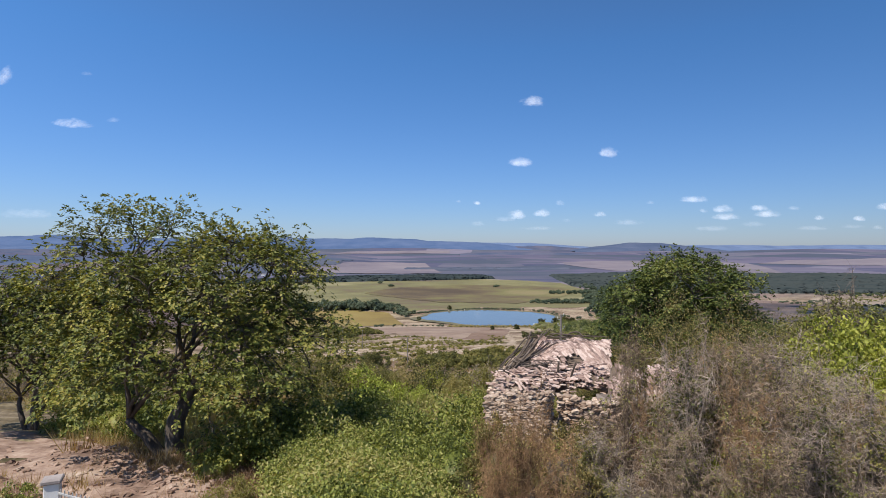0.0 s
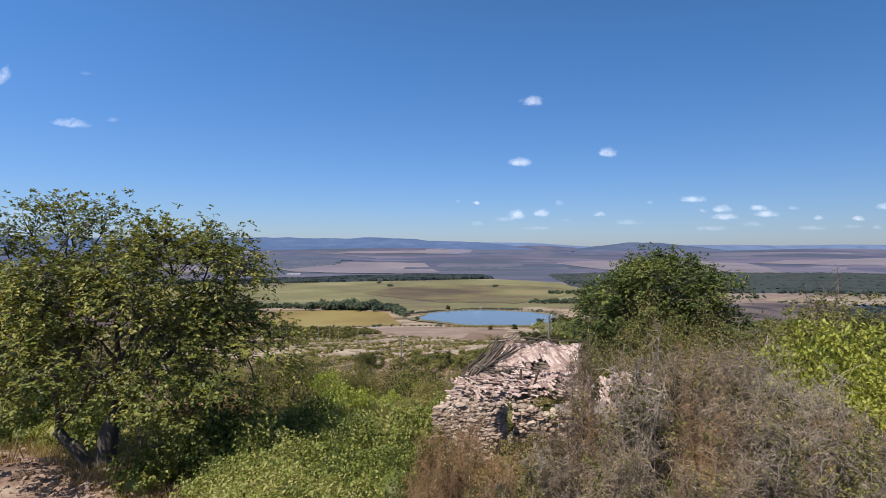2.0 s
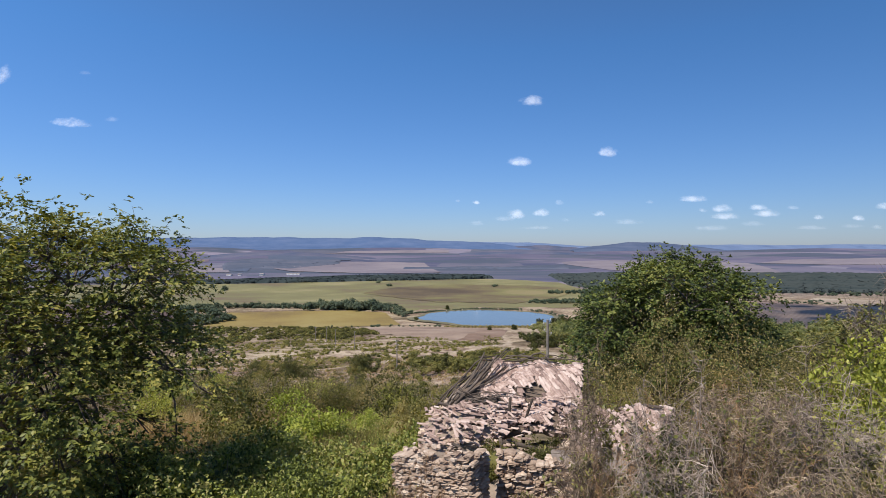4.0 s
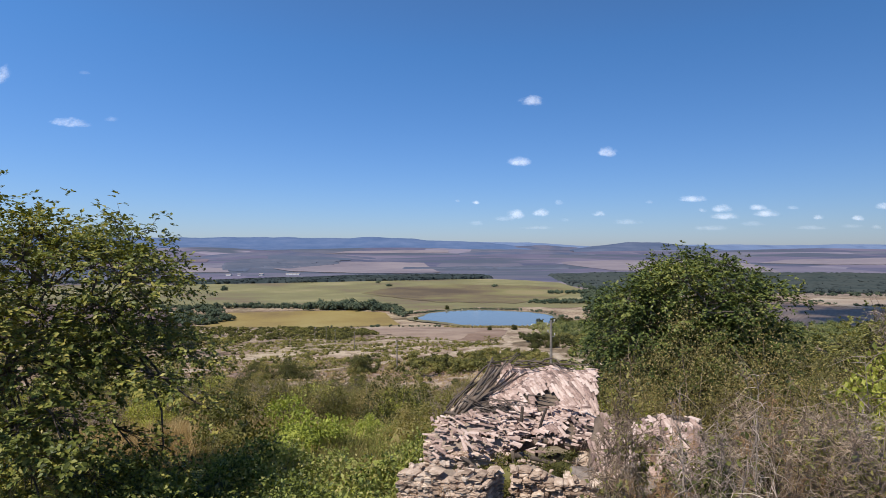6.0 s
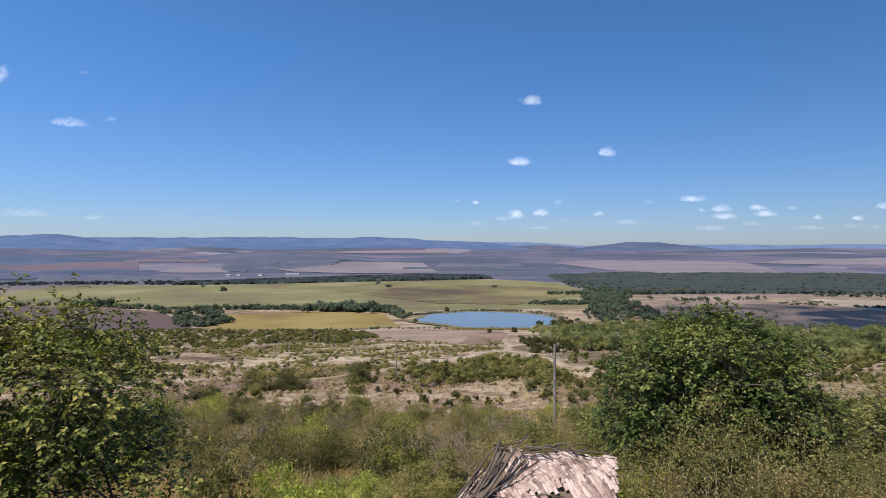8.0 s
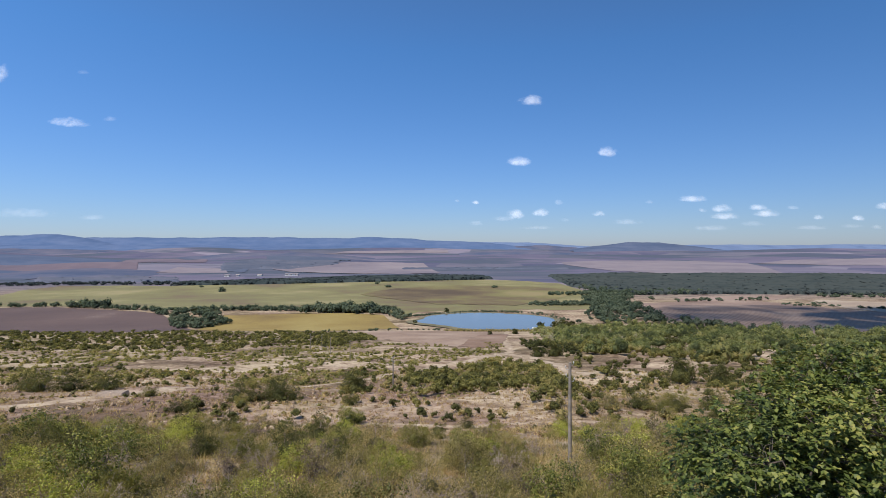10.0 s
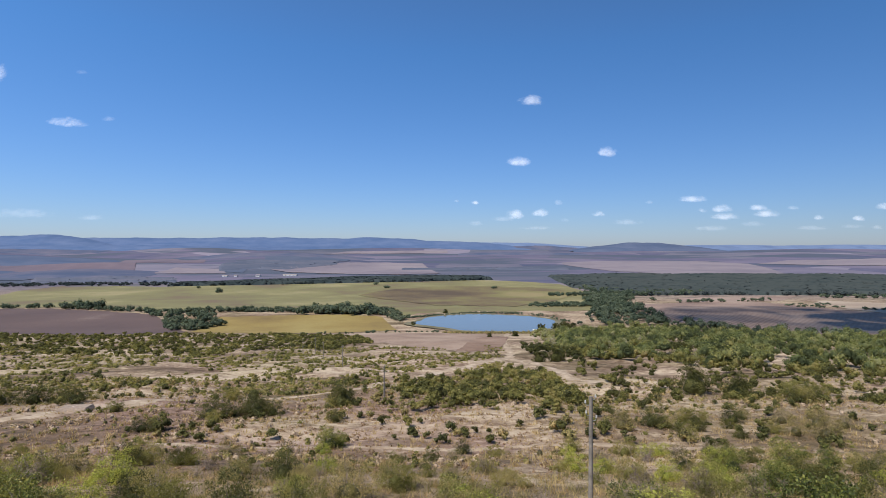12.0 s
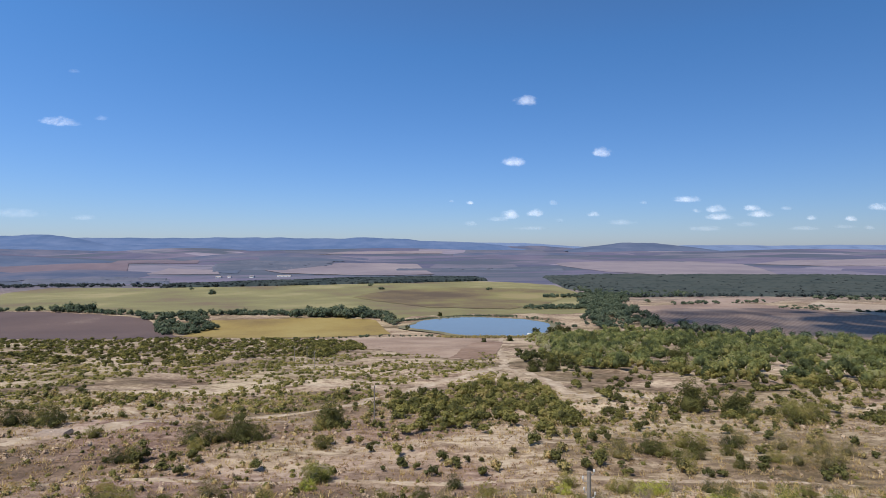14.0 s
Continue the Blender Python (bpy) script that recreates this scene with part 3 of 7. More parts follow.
def draped(name, near, far, mat, label, lift=0.2, cols=60, rows=30):
    """A field between its near and its far edge, each a line of (x, y), laid on the ground."""
    a, b = along(near, cols), along(far, cols)
    k = np.arange(cols)
    size = 0.012 * np.linalg.norm(b - a, axis=1)
    a[:, 1] += size * (np.sin(k * 0.9 + len(name)) + 0.6 * np.sin(k * 2.3))
    b[:, 1] += size * (np.sin(k * 0.7 + 2 * len(name)) + 0.6 * np.sin(k * 1.9))
    t = np.linspace(0, 1, rows)[:, None, None]
    P = a[None] * (1 - t) + b[None] * t
    Z = gz(P[..., 0], P[..., 1]) + lift
    i = (np.arange(rows - 1)[:, None] * cols + np.arange(cols - 1)[None]).ravel()
    me = mesh_of(name, np.concatenate([P, Z[..., None]], -1).reshape(-1, 3), np.stack([i, i + 1, i + cols + 1, i + cols], 1), mat, True)
    return tagged(new(name, me), label, "field", kind="structure")


def strip(name, line, width, mat, label, lift=0.06, n=120, across=12):
    """A track along a line of (x, y), laid on the ground."""
    p = np.array(line, float)
    s = np.r_[0, np.cumsum(np.linalg.norm(np.diff(p, axis=0), axis=1))]
    t = np.linspace(0, s[-1], n)
    c = np.stack([np.interp(t, s, p[:, 0]), np.interp(t, s, p[:, 1])], 1)
    for _ in range(6):
        c[1:-1] = (c[:-2] + 2 * c[1:-1] + c[2:]) / 4
    d = unit(np.gradient(c, axis=0))
    side = np.stack([-d[:, 1], d[:, 0]], 1)
    w = width * (1 + 0.22 * np.sin(t * 0.35) + 0.15 * np.sin(t * 0.9 + 2))
    o = np.linspace(-0.5, 0.5, across)
    P = c[:, None] + side[:, None] * (w[:, None] * o[None])[..., None]
    Z = gz(P[..., 0], P[..., 1]) + lift + (0.03 * np.cos(o * 4 * np.pi) - (lift + 0.12) * np.abs(2 * o) ** 6)[None]
    a = (np.arange(n - 1)[:, None] * across + np.arange(across - 1)[None]).ravel()
    me = mesh_of(name, np.concatenate([P, Z[..., None]], -1).reshape(-1, 3), np.stack([a, a + across, a + across + 1, a + 1], 1), mat, True)
    return tagged(new(name, me), label, "track", kind="structure")


# fields of the valley, by their plan
draped("field_crop", [(-640, 755), (-561, 777), (-500, 770), (-266, 712), (-143, 718), (-42, 672), (-4, 690), (60, 712), (190, 716)], [(-760, 900), (-883, 1204), (-898, 1346), (-613, 1300), (-353, 1345), (-98, 1440), (138, 1545), (295, 1420), (300, 1140)], F_GREEN, "wide green-gold field of ripening crop", 0.2, 90, 60)
draped("field_pasture", [(-150, 1060), (-113, 1000), (-6, 823), (102, 790), (171, 884)], [(-140, 1120), (-94, 1207), (40, 1308), (193, 1290), (286, 1191)], F_OLIVE, "brown-green pasture in the middle of a crop field", 0.7, 60, 40)
draped("field_ploughed", [(-430, 515), (-310, 494), (-259, 501), (-227, 535)], [(-640, 740), (-517, 757), (-430, 722), (-330, 675)], F_BROWN, "dark brown ploughed field", 0.2)
draped("field_mustard", [(-227, 535), (-165, 516), (-102, 523), (-39, 559)], [(-247, 654), (-184, 667), (-109, 675), (-64, 657)], F_MUSTARD, "mustard-yellow field of dry crop", 0.3)
draped("field_pale", [(-80, 440), (-29, 379), (-6, 335), (12, 322), (33, 312)], [(-111, 478), (-52, 521), (8, 528), (40, 500), (55, 457)], F_PINK, "pale pink-brown ploughed field above the lake", 0.15)
draped("field_fallow", [(11, 323), (22, 324), (33, 314)], [(30, 445), (41, 451), (54, 453)], F_FALLOW, "reddish fallow strip beside a sandy track", 0.35, 20, 30)
draped("field_stubble", [(267, 806), (246, 584), (290, 489), (329, 412), (400, 380)], [(282, 844), (376, 883), (509, 910), (507, 814), (506, 723), (560, 640)], F_TAN, "pale tan stubble field beyond the wood", 0.2, 70, 50)
draped("field_stubble_back", [(367, 884), (435, 897), (559, 939)], [(425, 1019), (551, 1067), (677, 1080)], F_TAN, "narrow tan stubble field between tree rows", 0.25)
draped("field_straw", [(563, 868), (526, 731), (534, 640), (580, 600)], [(624, 938), (674, 894), (712, 865), (800, 830)], F_STRAW, "pale straw field at the wood's edge", 0.3)

# fields and dark land of the far plain, their colours tinted for haze
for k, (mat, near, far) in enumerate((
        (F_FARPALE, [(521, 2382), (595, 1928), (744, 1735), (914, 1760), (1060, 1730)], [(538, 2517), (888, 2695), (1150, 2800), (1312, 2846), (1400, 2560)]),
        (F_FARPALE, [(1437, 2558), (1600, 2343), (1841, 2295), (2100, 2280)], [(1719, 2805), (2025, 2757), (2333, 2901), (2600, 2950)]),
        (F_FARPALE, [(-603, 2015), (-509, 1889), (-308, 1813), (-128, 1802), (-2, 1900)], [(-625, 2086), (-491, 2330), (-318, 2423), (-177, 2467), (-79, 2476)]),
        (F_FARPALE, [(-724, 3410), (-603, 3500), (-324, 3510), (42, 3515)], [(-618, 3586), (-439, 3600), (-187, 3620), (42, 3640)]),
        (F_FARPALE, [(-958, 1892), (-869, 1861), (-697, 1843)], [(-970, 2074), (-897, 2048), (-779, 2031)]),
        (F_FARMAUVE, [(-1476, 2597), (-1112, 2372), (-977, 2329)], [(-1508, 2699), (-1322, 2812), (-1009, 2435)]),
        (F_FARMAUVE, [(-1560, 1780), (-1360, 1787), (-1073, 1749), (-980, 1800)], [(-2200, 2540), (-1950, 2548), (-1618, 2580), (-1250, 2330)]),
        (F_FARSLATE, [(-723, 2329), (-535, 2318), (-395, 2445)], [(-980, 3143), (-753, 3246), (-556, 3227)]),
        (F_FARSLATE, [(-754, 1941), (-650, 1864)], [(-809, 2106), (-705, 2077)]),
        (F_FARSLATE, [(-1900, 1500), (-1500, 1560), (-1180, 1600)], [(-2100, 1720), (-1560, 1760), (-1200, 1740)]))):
    draped("field_far", near, far, mat, {F_FARPALE: "pale stubble field on the far plain, haze in its colour", F_FARMAUVE: "ploughed field on the far plain, tinted mauve-brown for haze", F_FARSLATE: "dark land on the far plain, tinted slate-blue for haze"}[mat], 1.0 + 0.3 * (k % 4), 40, 30)

TRACK = [(62, 520), (52, 452), (44, 393), (38, 308), (34, 277), (27, 262), (9.6, 233), (1.4, 226), (-10, 194), (-16, 175.5), (-26, 166), (-40, 163), (-51.6, 152.5), (-61.6, 141.7), (-67.7, 132.4), (-72, 125.5), (-85, 119), (-140, 105)]
TRACK_SIDE = [(34, 274), (40.6, 251), (44.6, 231), (43, 202), (48, 185)]
strip("dirt_track", TRACK, 4.4, SOIL, "pale sandy track winding down the slope", 0.10, 240)
strip("dirt_track", TRACK_SIDE, 4.6, SOIL, "pale sandy track through dry scrub", 0.12, 90)
strip("dirt_track", [(-90, 101), (-54, 103), (-25, 105), (6, 104.5), (37, 104.5), (65, 103), (110, 100)], 1.6, SOIL, "narrow sandy track across the dry slope", 0.08, 160)
strip("dirt_track", [(-150, 462), (-111, 479), (-52, 523), (-10, 533)], 4.0, SOIL, "pale farm track along a field edge", 0.4, 60)
strip("dirt_track", [(-30, 27.5), (-20, 23.2), (-14, 19.2), (-9.5, 15.5), (-5.5, 12.6), (-2, 11)], 3.5, PATH, "dusty footpath past a walnut tree", 0.10, 90, 14)


def build_lake():
    ang = np.linspace(0, 2 * np.pi, 140, endpoint=False)
    x, y = lake_edge(ang)
    n = len(ang)
    rings = [np.stack([48 + (x - 48) * k, 608 + (y - 608) * k, np.full(n, LAKE_Z)], 1) for k in (1.0, 0.66, 0.33)]
    v = np.concatenate(rings + [np.array([[48, 608, LAKE_Z]])])
    f = []
    for k in range(2):
        for j in range(n):
            a, b = k * n + j, k * n + (j + 1) % n
            f += [(a, b, b + n), (a, b + n, a + n)]
    f += [(2 * n + j, 2 * n + (j + 1) % n, 3 * n) for j in range(n)]
    tagged(new("lake_water", mesh_of("lake_water", v, np.array(f), WATER)), "calm blue lake below the fields", "lake", kind="structure")
    # bank round the water
    prof = [(1.03, 0.5), (1.01, 0.22), (0.985, -0.2)]
    v = np.concatenate([np.stack([48 + (x - 48) * k, 608 + (y - 608) * k, LAKE_Z + h + 0.1 * np.sin(ang * 23)], 1) for k, h in [(1.10, -0.7)] + prof])
    f = []
    for k in range(3):
        for j in range(n):
            a, b = k * n + j, k * n + (j + 1) % n
            f += [(a, a + n, b + n), (a, b + n, b)]
    tagged(new("lake_bank", mesh_of("lake_bank", v, np.array(f), SHORE, True)), "low muddy bank round the lake", "bank", kind="structure")


build_lake()


# ---------------------------------------------------------------- far hills
def ridge(x0, x1, y, crest, base, mat, label, seed, taper=0.2, wob=0.25):
    """A far range: a long mound with an uneven crest."""
    n, k = 200, 14
    xs = np.linspace(x0, x1, n)
    s = np.linspace(0, 1, n)
    env = np.clip(np.minimum(s, 1 - s) / taper, 0, 1) ** 0.7
    h = np.array([noise.noise(Vector((x * 0.0016, seed, 0))) * 0.6 + noise.noise(Vector((x * 0.006, seed, 3))) * 0.3 + noise.noise(Vector((x * 0.02, seed, 7))) * 0.1 for x in xs])
    top = base + (crest - base) * env * (1 + wob * h)
    v = []
    for j in range(k):
        a = j / (k - 1)
        depth = 260 * (a - 0.5) * 2
        prof = math.cos((a - 0.5) * math.pi) ** 0.8 if 0 < j < k - 1 else 0
        dz = np.array([noise.noise(Vector((x * 0.01, j * 0.7, seed))) for x in xs]) * 3 * prof
        v.append(np.stack([xs, np.full(n, y + depth), base + (top - base) * prof + dz - (0 if 0 < j < k - 1 else 60)], 1))
    a = (np.arange(k - 1)[:, None] * n + np.arange(n - 1)[None]).ravel()
    me = mesh_of("hill", np.concatenate(v), np.stack([a, a + 1, a + n + 1, a + n], 1), mat, True)
    tagged(new("backdrop_hill", me), label, "hill", kind="structure")


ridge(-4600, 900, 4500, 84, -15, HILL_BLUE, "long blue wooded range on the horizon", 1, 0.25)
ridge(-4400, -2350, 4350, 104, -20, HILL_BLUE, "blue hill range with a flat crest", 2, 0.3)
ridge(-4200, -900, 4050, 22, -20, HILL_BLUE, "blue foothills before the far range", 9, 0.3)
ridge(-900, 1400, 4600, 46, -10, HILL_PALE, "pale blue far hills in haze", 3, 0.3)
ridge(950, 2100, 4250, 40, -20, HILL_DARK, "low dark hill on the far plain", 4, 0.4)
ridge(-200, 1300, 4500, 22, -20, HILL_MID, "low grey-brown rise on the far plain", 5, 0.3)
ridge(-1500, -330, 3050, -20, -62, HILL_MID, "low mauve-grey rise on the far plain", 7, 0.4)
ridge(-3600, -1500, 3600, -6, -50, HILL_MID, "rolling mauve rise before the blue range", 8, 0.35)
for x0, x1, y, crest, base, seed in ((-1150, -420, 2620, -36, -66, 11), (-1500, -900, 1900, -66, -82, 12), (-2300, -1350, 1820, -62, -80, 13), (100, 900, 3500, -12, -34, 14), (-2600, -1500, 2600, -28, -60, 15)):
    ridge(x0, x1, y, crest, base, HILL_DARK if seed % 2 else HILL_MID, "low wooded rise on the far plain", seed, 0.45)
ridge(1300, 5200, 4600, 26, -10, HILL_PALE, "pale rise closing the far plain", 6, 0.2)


# ---------------------------------------------------------------- clouds
def build_cloud(az, el, w, h, thin):
    """A small fair-weather cloud: banks of vapour one behind another. az, el: tangents of its bearing; w, h in metres at 4300 m."""
    lean = radians(32)
    n, m = 13, 7
    vs, fs, uvs = [], [], []
    for k in range(2 if thin else 3):
        size = 1.25 - 0.12 * k
        u, q = np.meshgrid(np.linspace(0, 1, n), np.linspace(0, 1, m))
        x = (u - 0.5) * w * size + (k - 1) * w * 0.05
        up = (q - 0.42) * h * size * 1.35
        y = up * math.tan(lean) + (k - 1) * w * 0.22 + 0.10 * w * (2 * u - 1) ** 2
        a = (np.arange(m - 1)[:, None] * n + np.arange(n - 1)[None]).ravel()
        fs.append(np.stack([a, a + 1, a + n + 1, a + n], 1) + k * n * m)
        vs.append(np.stack([x, y, up], -1).reshape(-1, 3))
        uvs.append(np.stack([u, q], -1).reshape(-1, 2))
    v, f, uv = np.concatenate(vs), np.concatenate(fs), np.concatenate(uvs)
    me = mesh_of("cloud", v, f, WISP if thin else VAPOUR, True)
    me.uv_layers.new(name="bank").data.foreach_set("uv", uv[f.ravel()].astype(np.float32).ravel())
    ob = new("backdrop_cloud", me)
    ob.location = (4300 * az, 4300, 7 + 4300 * el)
    tagged(ob, "thin white wisp of cloud in a blue sky" if thin else "small white heaped cloud in a blue sky", "cloud", kind="structure")


for c in [(-0.663, 0.221, 239, 61), (-0.786, 0.303, 87, 165), (0.162, 0.26, 196, 70), (0.141, 0.151, 183, 65), (0.298, 0.168, 148, 74), (0.45, 0.085, 200, 48),
          (0.134, 0.057, 130, 74), (0.179, 0.06, 139, 57), (0.283, 0.059, 113, 48), (0.465, 0.066, 78, 39), (0.499, 0.068, 156, 57), (0.506, 0.054, 200, 48),
          (0.565, 0.07, 122, 48), (0.58, 0.059, 183, 52), (0.673, 0.053, 87, 43), (0.744, 0.051, 87, 39), (0.795, 0.072, 165, 57), (0.061, 0.079, 61, 30)]:
    build_cloud(*c, False)
for c in [(-0.587, 0.227, 96, 39), (-0.636, 0.31, 74, 39), (0.21, 0.079, 65, 39), (0.114, 0.05, 191, 35), (0.221, 0.048, 65, 30), (0.333, 0.044, 243, 39),
          (0.371, 0.08, 65, 30), (0.555, 0.041, 174, 39), (0.628, 0.07, 87, 30), (0.778, 0.035, 96, 30), (0.732, 0.037, 174, 30), (0.064, 0.041, 104, 39),
          (0.481, 0.033, 278, 35), (0.66, 0.034, 261, 30), (0.17, 0.034, 261, 26), (-0.733, 0.059, 374, 70), (-0.614, 0.052, 191, 39), (0.028, 0.082, 39, 22)]:
    build_cloud(*c, True)


def build_overhead_cloud(over, w, h):
    """One more cloud stands high overhead; its shadow lies on the stubble field."""
    r = np.random.default_rng(39)
    bm = bmesh.new()
    bmesh.ops.create_icosphere(bm, subdivisions=2, radius=1)
    bm.verts.index_update()
    sv = np.array([q.co[:] for q in bm.verts])
    sf = np.array([[q.index for q in fc.verts] for fc in bm.faces])
    bm.free()
    pieces = []
    for _ in range(40):
        a, q = r.uniform(0, 2 * np.pi), r.uniform(0, 1) ** 0.5
        rad = h * r.uniform(0.2, 0.4) * (1.25 - 0.5 * q)
        bumps = 1 + 0.25 * np.sin(sv @ r.normal(0, 3, 3) + r.uniform(0, 6)) + 0.12 * np.sin(sv @ r.normal(0, 7, 3))
        pieces.append((sv * bumps[:, None] * rad * np.array([1.4, 1.3, 0.7]) + np.array([math.cos(a) * q * w / 2, math.sin(a) * q * w * 0.36, r.uniform(-0.2, 0.3) * h]), sf))
    ob = new("backdrop_cloud", mesh_of("cloud", *joined(pieces), CLOUD_THICK, True))
    ob.location = Vector(over) + TO_SUN * 1150
    tagged(ob, "small white heaped cloud in a blue sky", "cloud", kind="structure")


build_overhead_cloud((440, 630, -66), 400, 140)


# ---------------------------------------------------------------- plants
def lump(v, seed):
    """Uneven outline for a crown."""
    return np.array([1 + 0.16 * noise.noise(Vector(p) * 1.6 + Vector((seed, 0, 0))) + 0.20 * noise.noise(Vector(p) * 3.7 + Vector((0, seed, 0))) for p in v])


def leaf_cloud(r, centres, spread, per, size, hang=0.3, ratio=0.5):
    """Leaves about clump centres."""
    c = np.repeat(centres, per, 0)
    n = len(c)
    sp = np.repeat(spread, per)[:, None] if np.ndim(spread) else spread
    off = r.normal(0, 1, (n, 3))
    off = unit(off) * (r.uniform(0, 1, (n, 1)) ** 0.5)
    p = c + off * sp * np.array([1, 1, 0.75])
    along = unit(off + r.normal(0, 0.6, (n, 3)) - np.array([0, 0, hang]))
    nrm = unit(r.normal(0, 0.6, (n, 3)) + np.array([0, 0, 1.0]))
    L = size * r.uniform(0.6, 1.25, n)
    return leaves(p, along, nrm, L, L * ratio * r.uniform(0.8, 1.2, n))


def pinnate(r, centre, out, length, leaf, count):
    """Compound leaves that spring from a twig's end: leaflets in pairs along a drooping rib."""
    n = len(centre)
    way = unit(out + r.normal(0, 0.55, (n, 3)) + np.array([0, 0, 0.05]))
    side = unit(np.cross(way, np.array([0, 0, 1.0]) + r.normal(0, 0.25, (n, 3))))
    L = length * r.uniform(0.7, 1.25, n)
    pieces = []
    for k in range(count):
        t = 0.25 + 0.75 * (k // 2 + 1) / ((count + 1) // 2)
        sg = 0.0 if k == count - 1 else (1.0 if k % 2 else -1.0)
        p = centre + way * (L * t)[:, None] - np.array([0, 0, 1.0]) * (0.35 * L * t ** 2)[:, None]
        al = unit(way * 0.7 + side * sg * 0.9 + r.normal(0, 0.22, (n, 3)) - np.array([0, 0, 0.35]))
        nr = unit(np.array([0, 0, 1.0]) + out * 0.5 + r.normal(0, 0.38, (n, 3)))
        q = leaf * r.uniform(0.75, 1.2, n)
        pieces.append(leaves(p + al * q[:, None] * 0.45, al, nr, q, q * 0.62))
    return joined(pieces)


def build_tree(name, at, label, base_xy, crown, radii, boughs, sprays, leaf, seed, leaf_mat=WALNUT, stems=1, low=-0.45, trunk_r=0.28, fork=1.6, bough=1.0, lobes=(), limbs=17):
    """A broad-leaved tree: tapered trunk with limbs, boughs in flat layers with gaps between them, twigs that end in compound leaves.
    crown: centre above the foot; radii: its half sizes; lobes: single boughs that reach out, as centre and size."""
    r = np.random.default_rng(seed)
    ob = empty(name, pose(*at), label, "tree")
    crown, radii = np.array(crown, float), np.array(radii, float)
    k = np.arange(boughs) + 0.5
    z = 1 - (1 - low) * k / boughs
    az = k * 2.39996 + r.normal(0, 0.25, boughs)
    d = np.stack([np.cos(az) * np.sqrt(np.maximum(1 - z * z, 0.02)), np.sin(az) * np.sqrt(np.maximum(1 - z * z, 0.02)), z], 1)
    rad = r.uniform(0.66, 1.04, boughs) * lump(d, seed)
    rad[r.uniform(0, 1, boughs) < 0.22] *= 0.62
    bc = crown + d * rad[:, None] * radii
    bs = bough * r.uniform(0.75, 1.3, boughs)
    if lobes:
        bc = np.concatenate([bc, np.array([q[0] for q in lobes])])
        bs = np.r_[bs, [q[1] for q in lobes]]
    wood, forks, limb_pts = [], [], []
    for q in range(stems):
        lean = np.array([base_xy[q][0], base_xy[q][1], fork * r.uniform(0.8, 1.2)])
        foot_at = np.array([0.12 * q * np.sign(lean[0]), 0, -0.25])
        line = curve_points(foot_at, lean, r.normal(0, 0.12, 3), 7, 0.02, r)
        rr = trunk_r * (1.0 if q == 0 else 0.62)
        radius = np.linspace(rr * 1.35, rr * 0.8, 7)
        radius[1:3] = rr * np.array([1.1, 1.0])
        wood.append(tube(line, radius, 10))
        forks.append((line[-1], rr * 0.78))
    for q in range(limbs):
        f, fr = forks[q % stems]
        goal = crown + unit(np.array([math.cos(q * 2.4), math.sin(q * 2.4), r.uniform(-0.3, 0.9)])) * radii * r.uniform(0.55, 0.8)
        line = curve_points(f, goal, np.array([0, 0, r.uniform(0.1, 0.5)]), 10, 0.07, r)
        wood.append(tube(line, np.linspace(fr * r.uniform(0.45, 0.65), 0.025, 10), 7))
        limb_pts.append(line[2:])
    limb_pts = np.concatenate(limb_pts)
    tips, outs = [], []
    for c, size in zip(bc, bs):
        j = np.argmin(np.linalg.norm(limb_pts - c, axis=1) + r.uniform(0, 0.6, len(limb_pts)))
        arm = curve_points(limb_pts[j], c, r.normal(0, 0.12, 3) + np.array([0, 0, 0.12]), 6, 0.04, r)
        wood.append(tube(arm, np.linspace(0.035, 0.014, 6), 5))
        n = max(4, int(sprays * size ** 2))
        a = r.uniform(0, 2 * np.pi, n)
        q = r.uniform(0, 1, n) ** 0.5
        flat = np.stack([np.cos(a) * q, np.sin(a) * q, 0.42 * r.normal(0, 0.6, n) + 0.25 * (1 - q * q)], 1) * size
        away = unit(c - crown)
        p = c + flat - np.array([0, 0, 0.30]) * (flat[:, :2] @ away[:2])[:, None]
        tips.append(p)
        outs.append(unit(0.8 * unit(flat) + 0.5 * away))
        for w in p[::3]:
            wood.append(tube(curve_points(arm[-2], w, r.normal(0, 0.06, 3), 4), np.linspace(0.012, 0.004, 4), 3))
    v, f = joined(wood)
    part("trunk", mesh_of("trunk", v, f, BARK, True), ob, "dark furrowed trunk and grey limbs")
    tips, outs = np.repeat(np.concatenate(tips), 3, 0), np.repeat(np.concatenate(outs), 3, 0)
    tips = tips + r.normal(0, 0.09, tips.shape)
    part("crown", mesh_of("crown", *pinnate(r, tips, outs, leaf * 1.9, leaf, 5), leaf_mat), ob)
    return ob


def foot(x, y, sink=0.0):
    return (x, y, float(gz(x, y)) - sink)


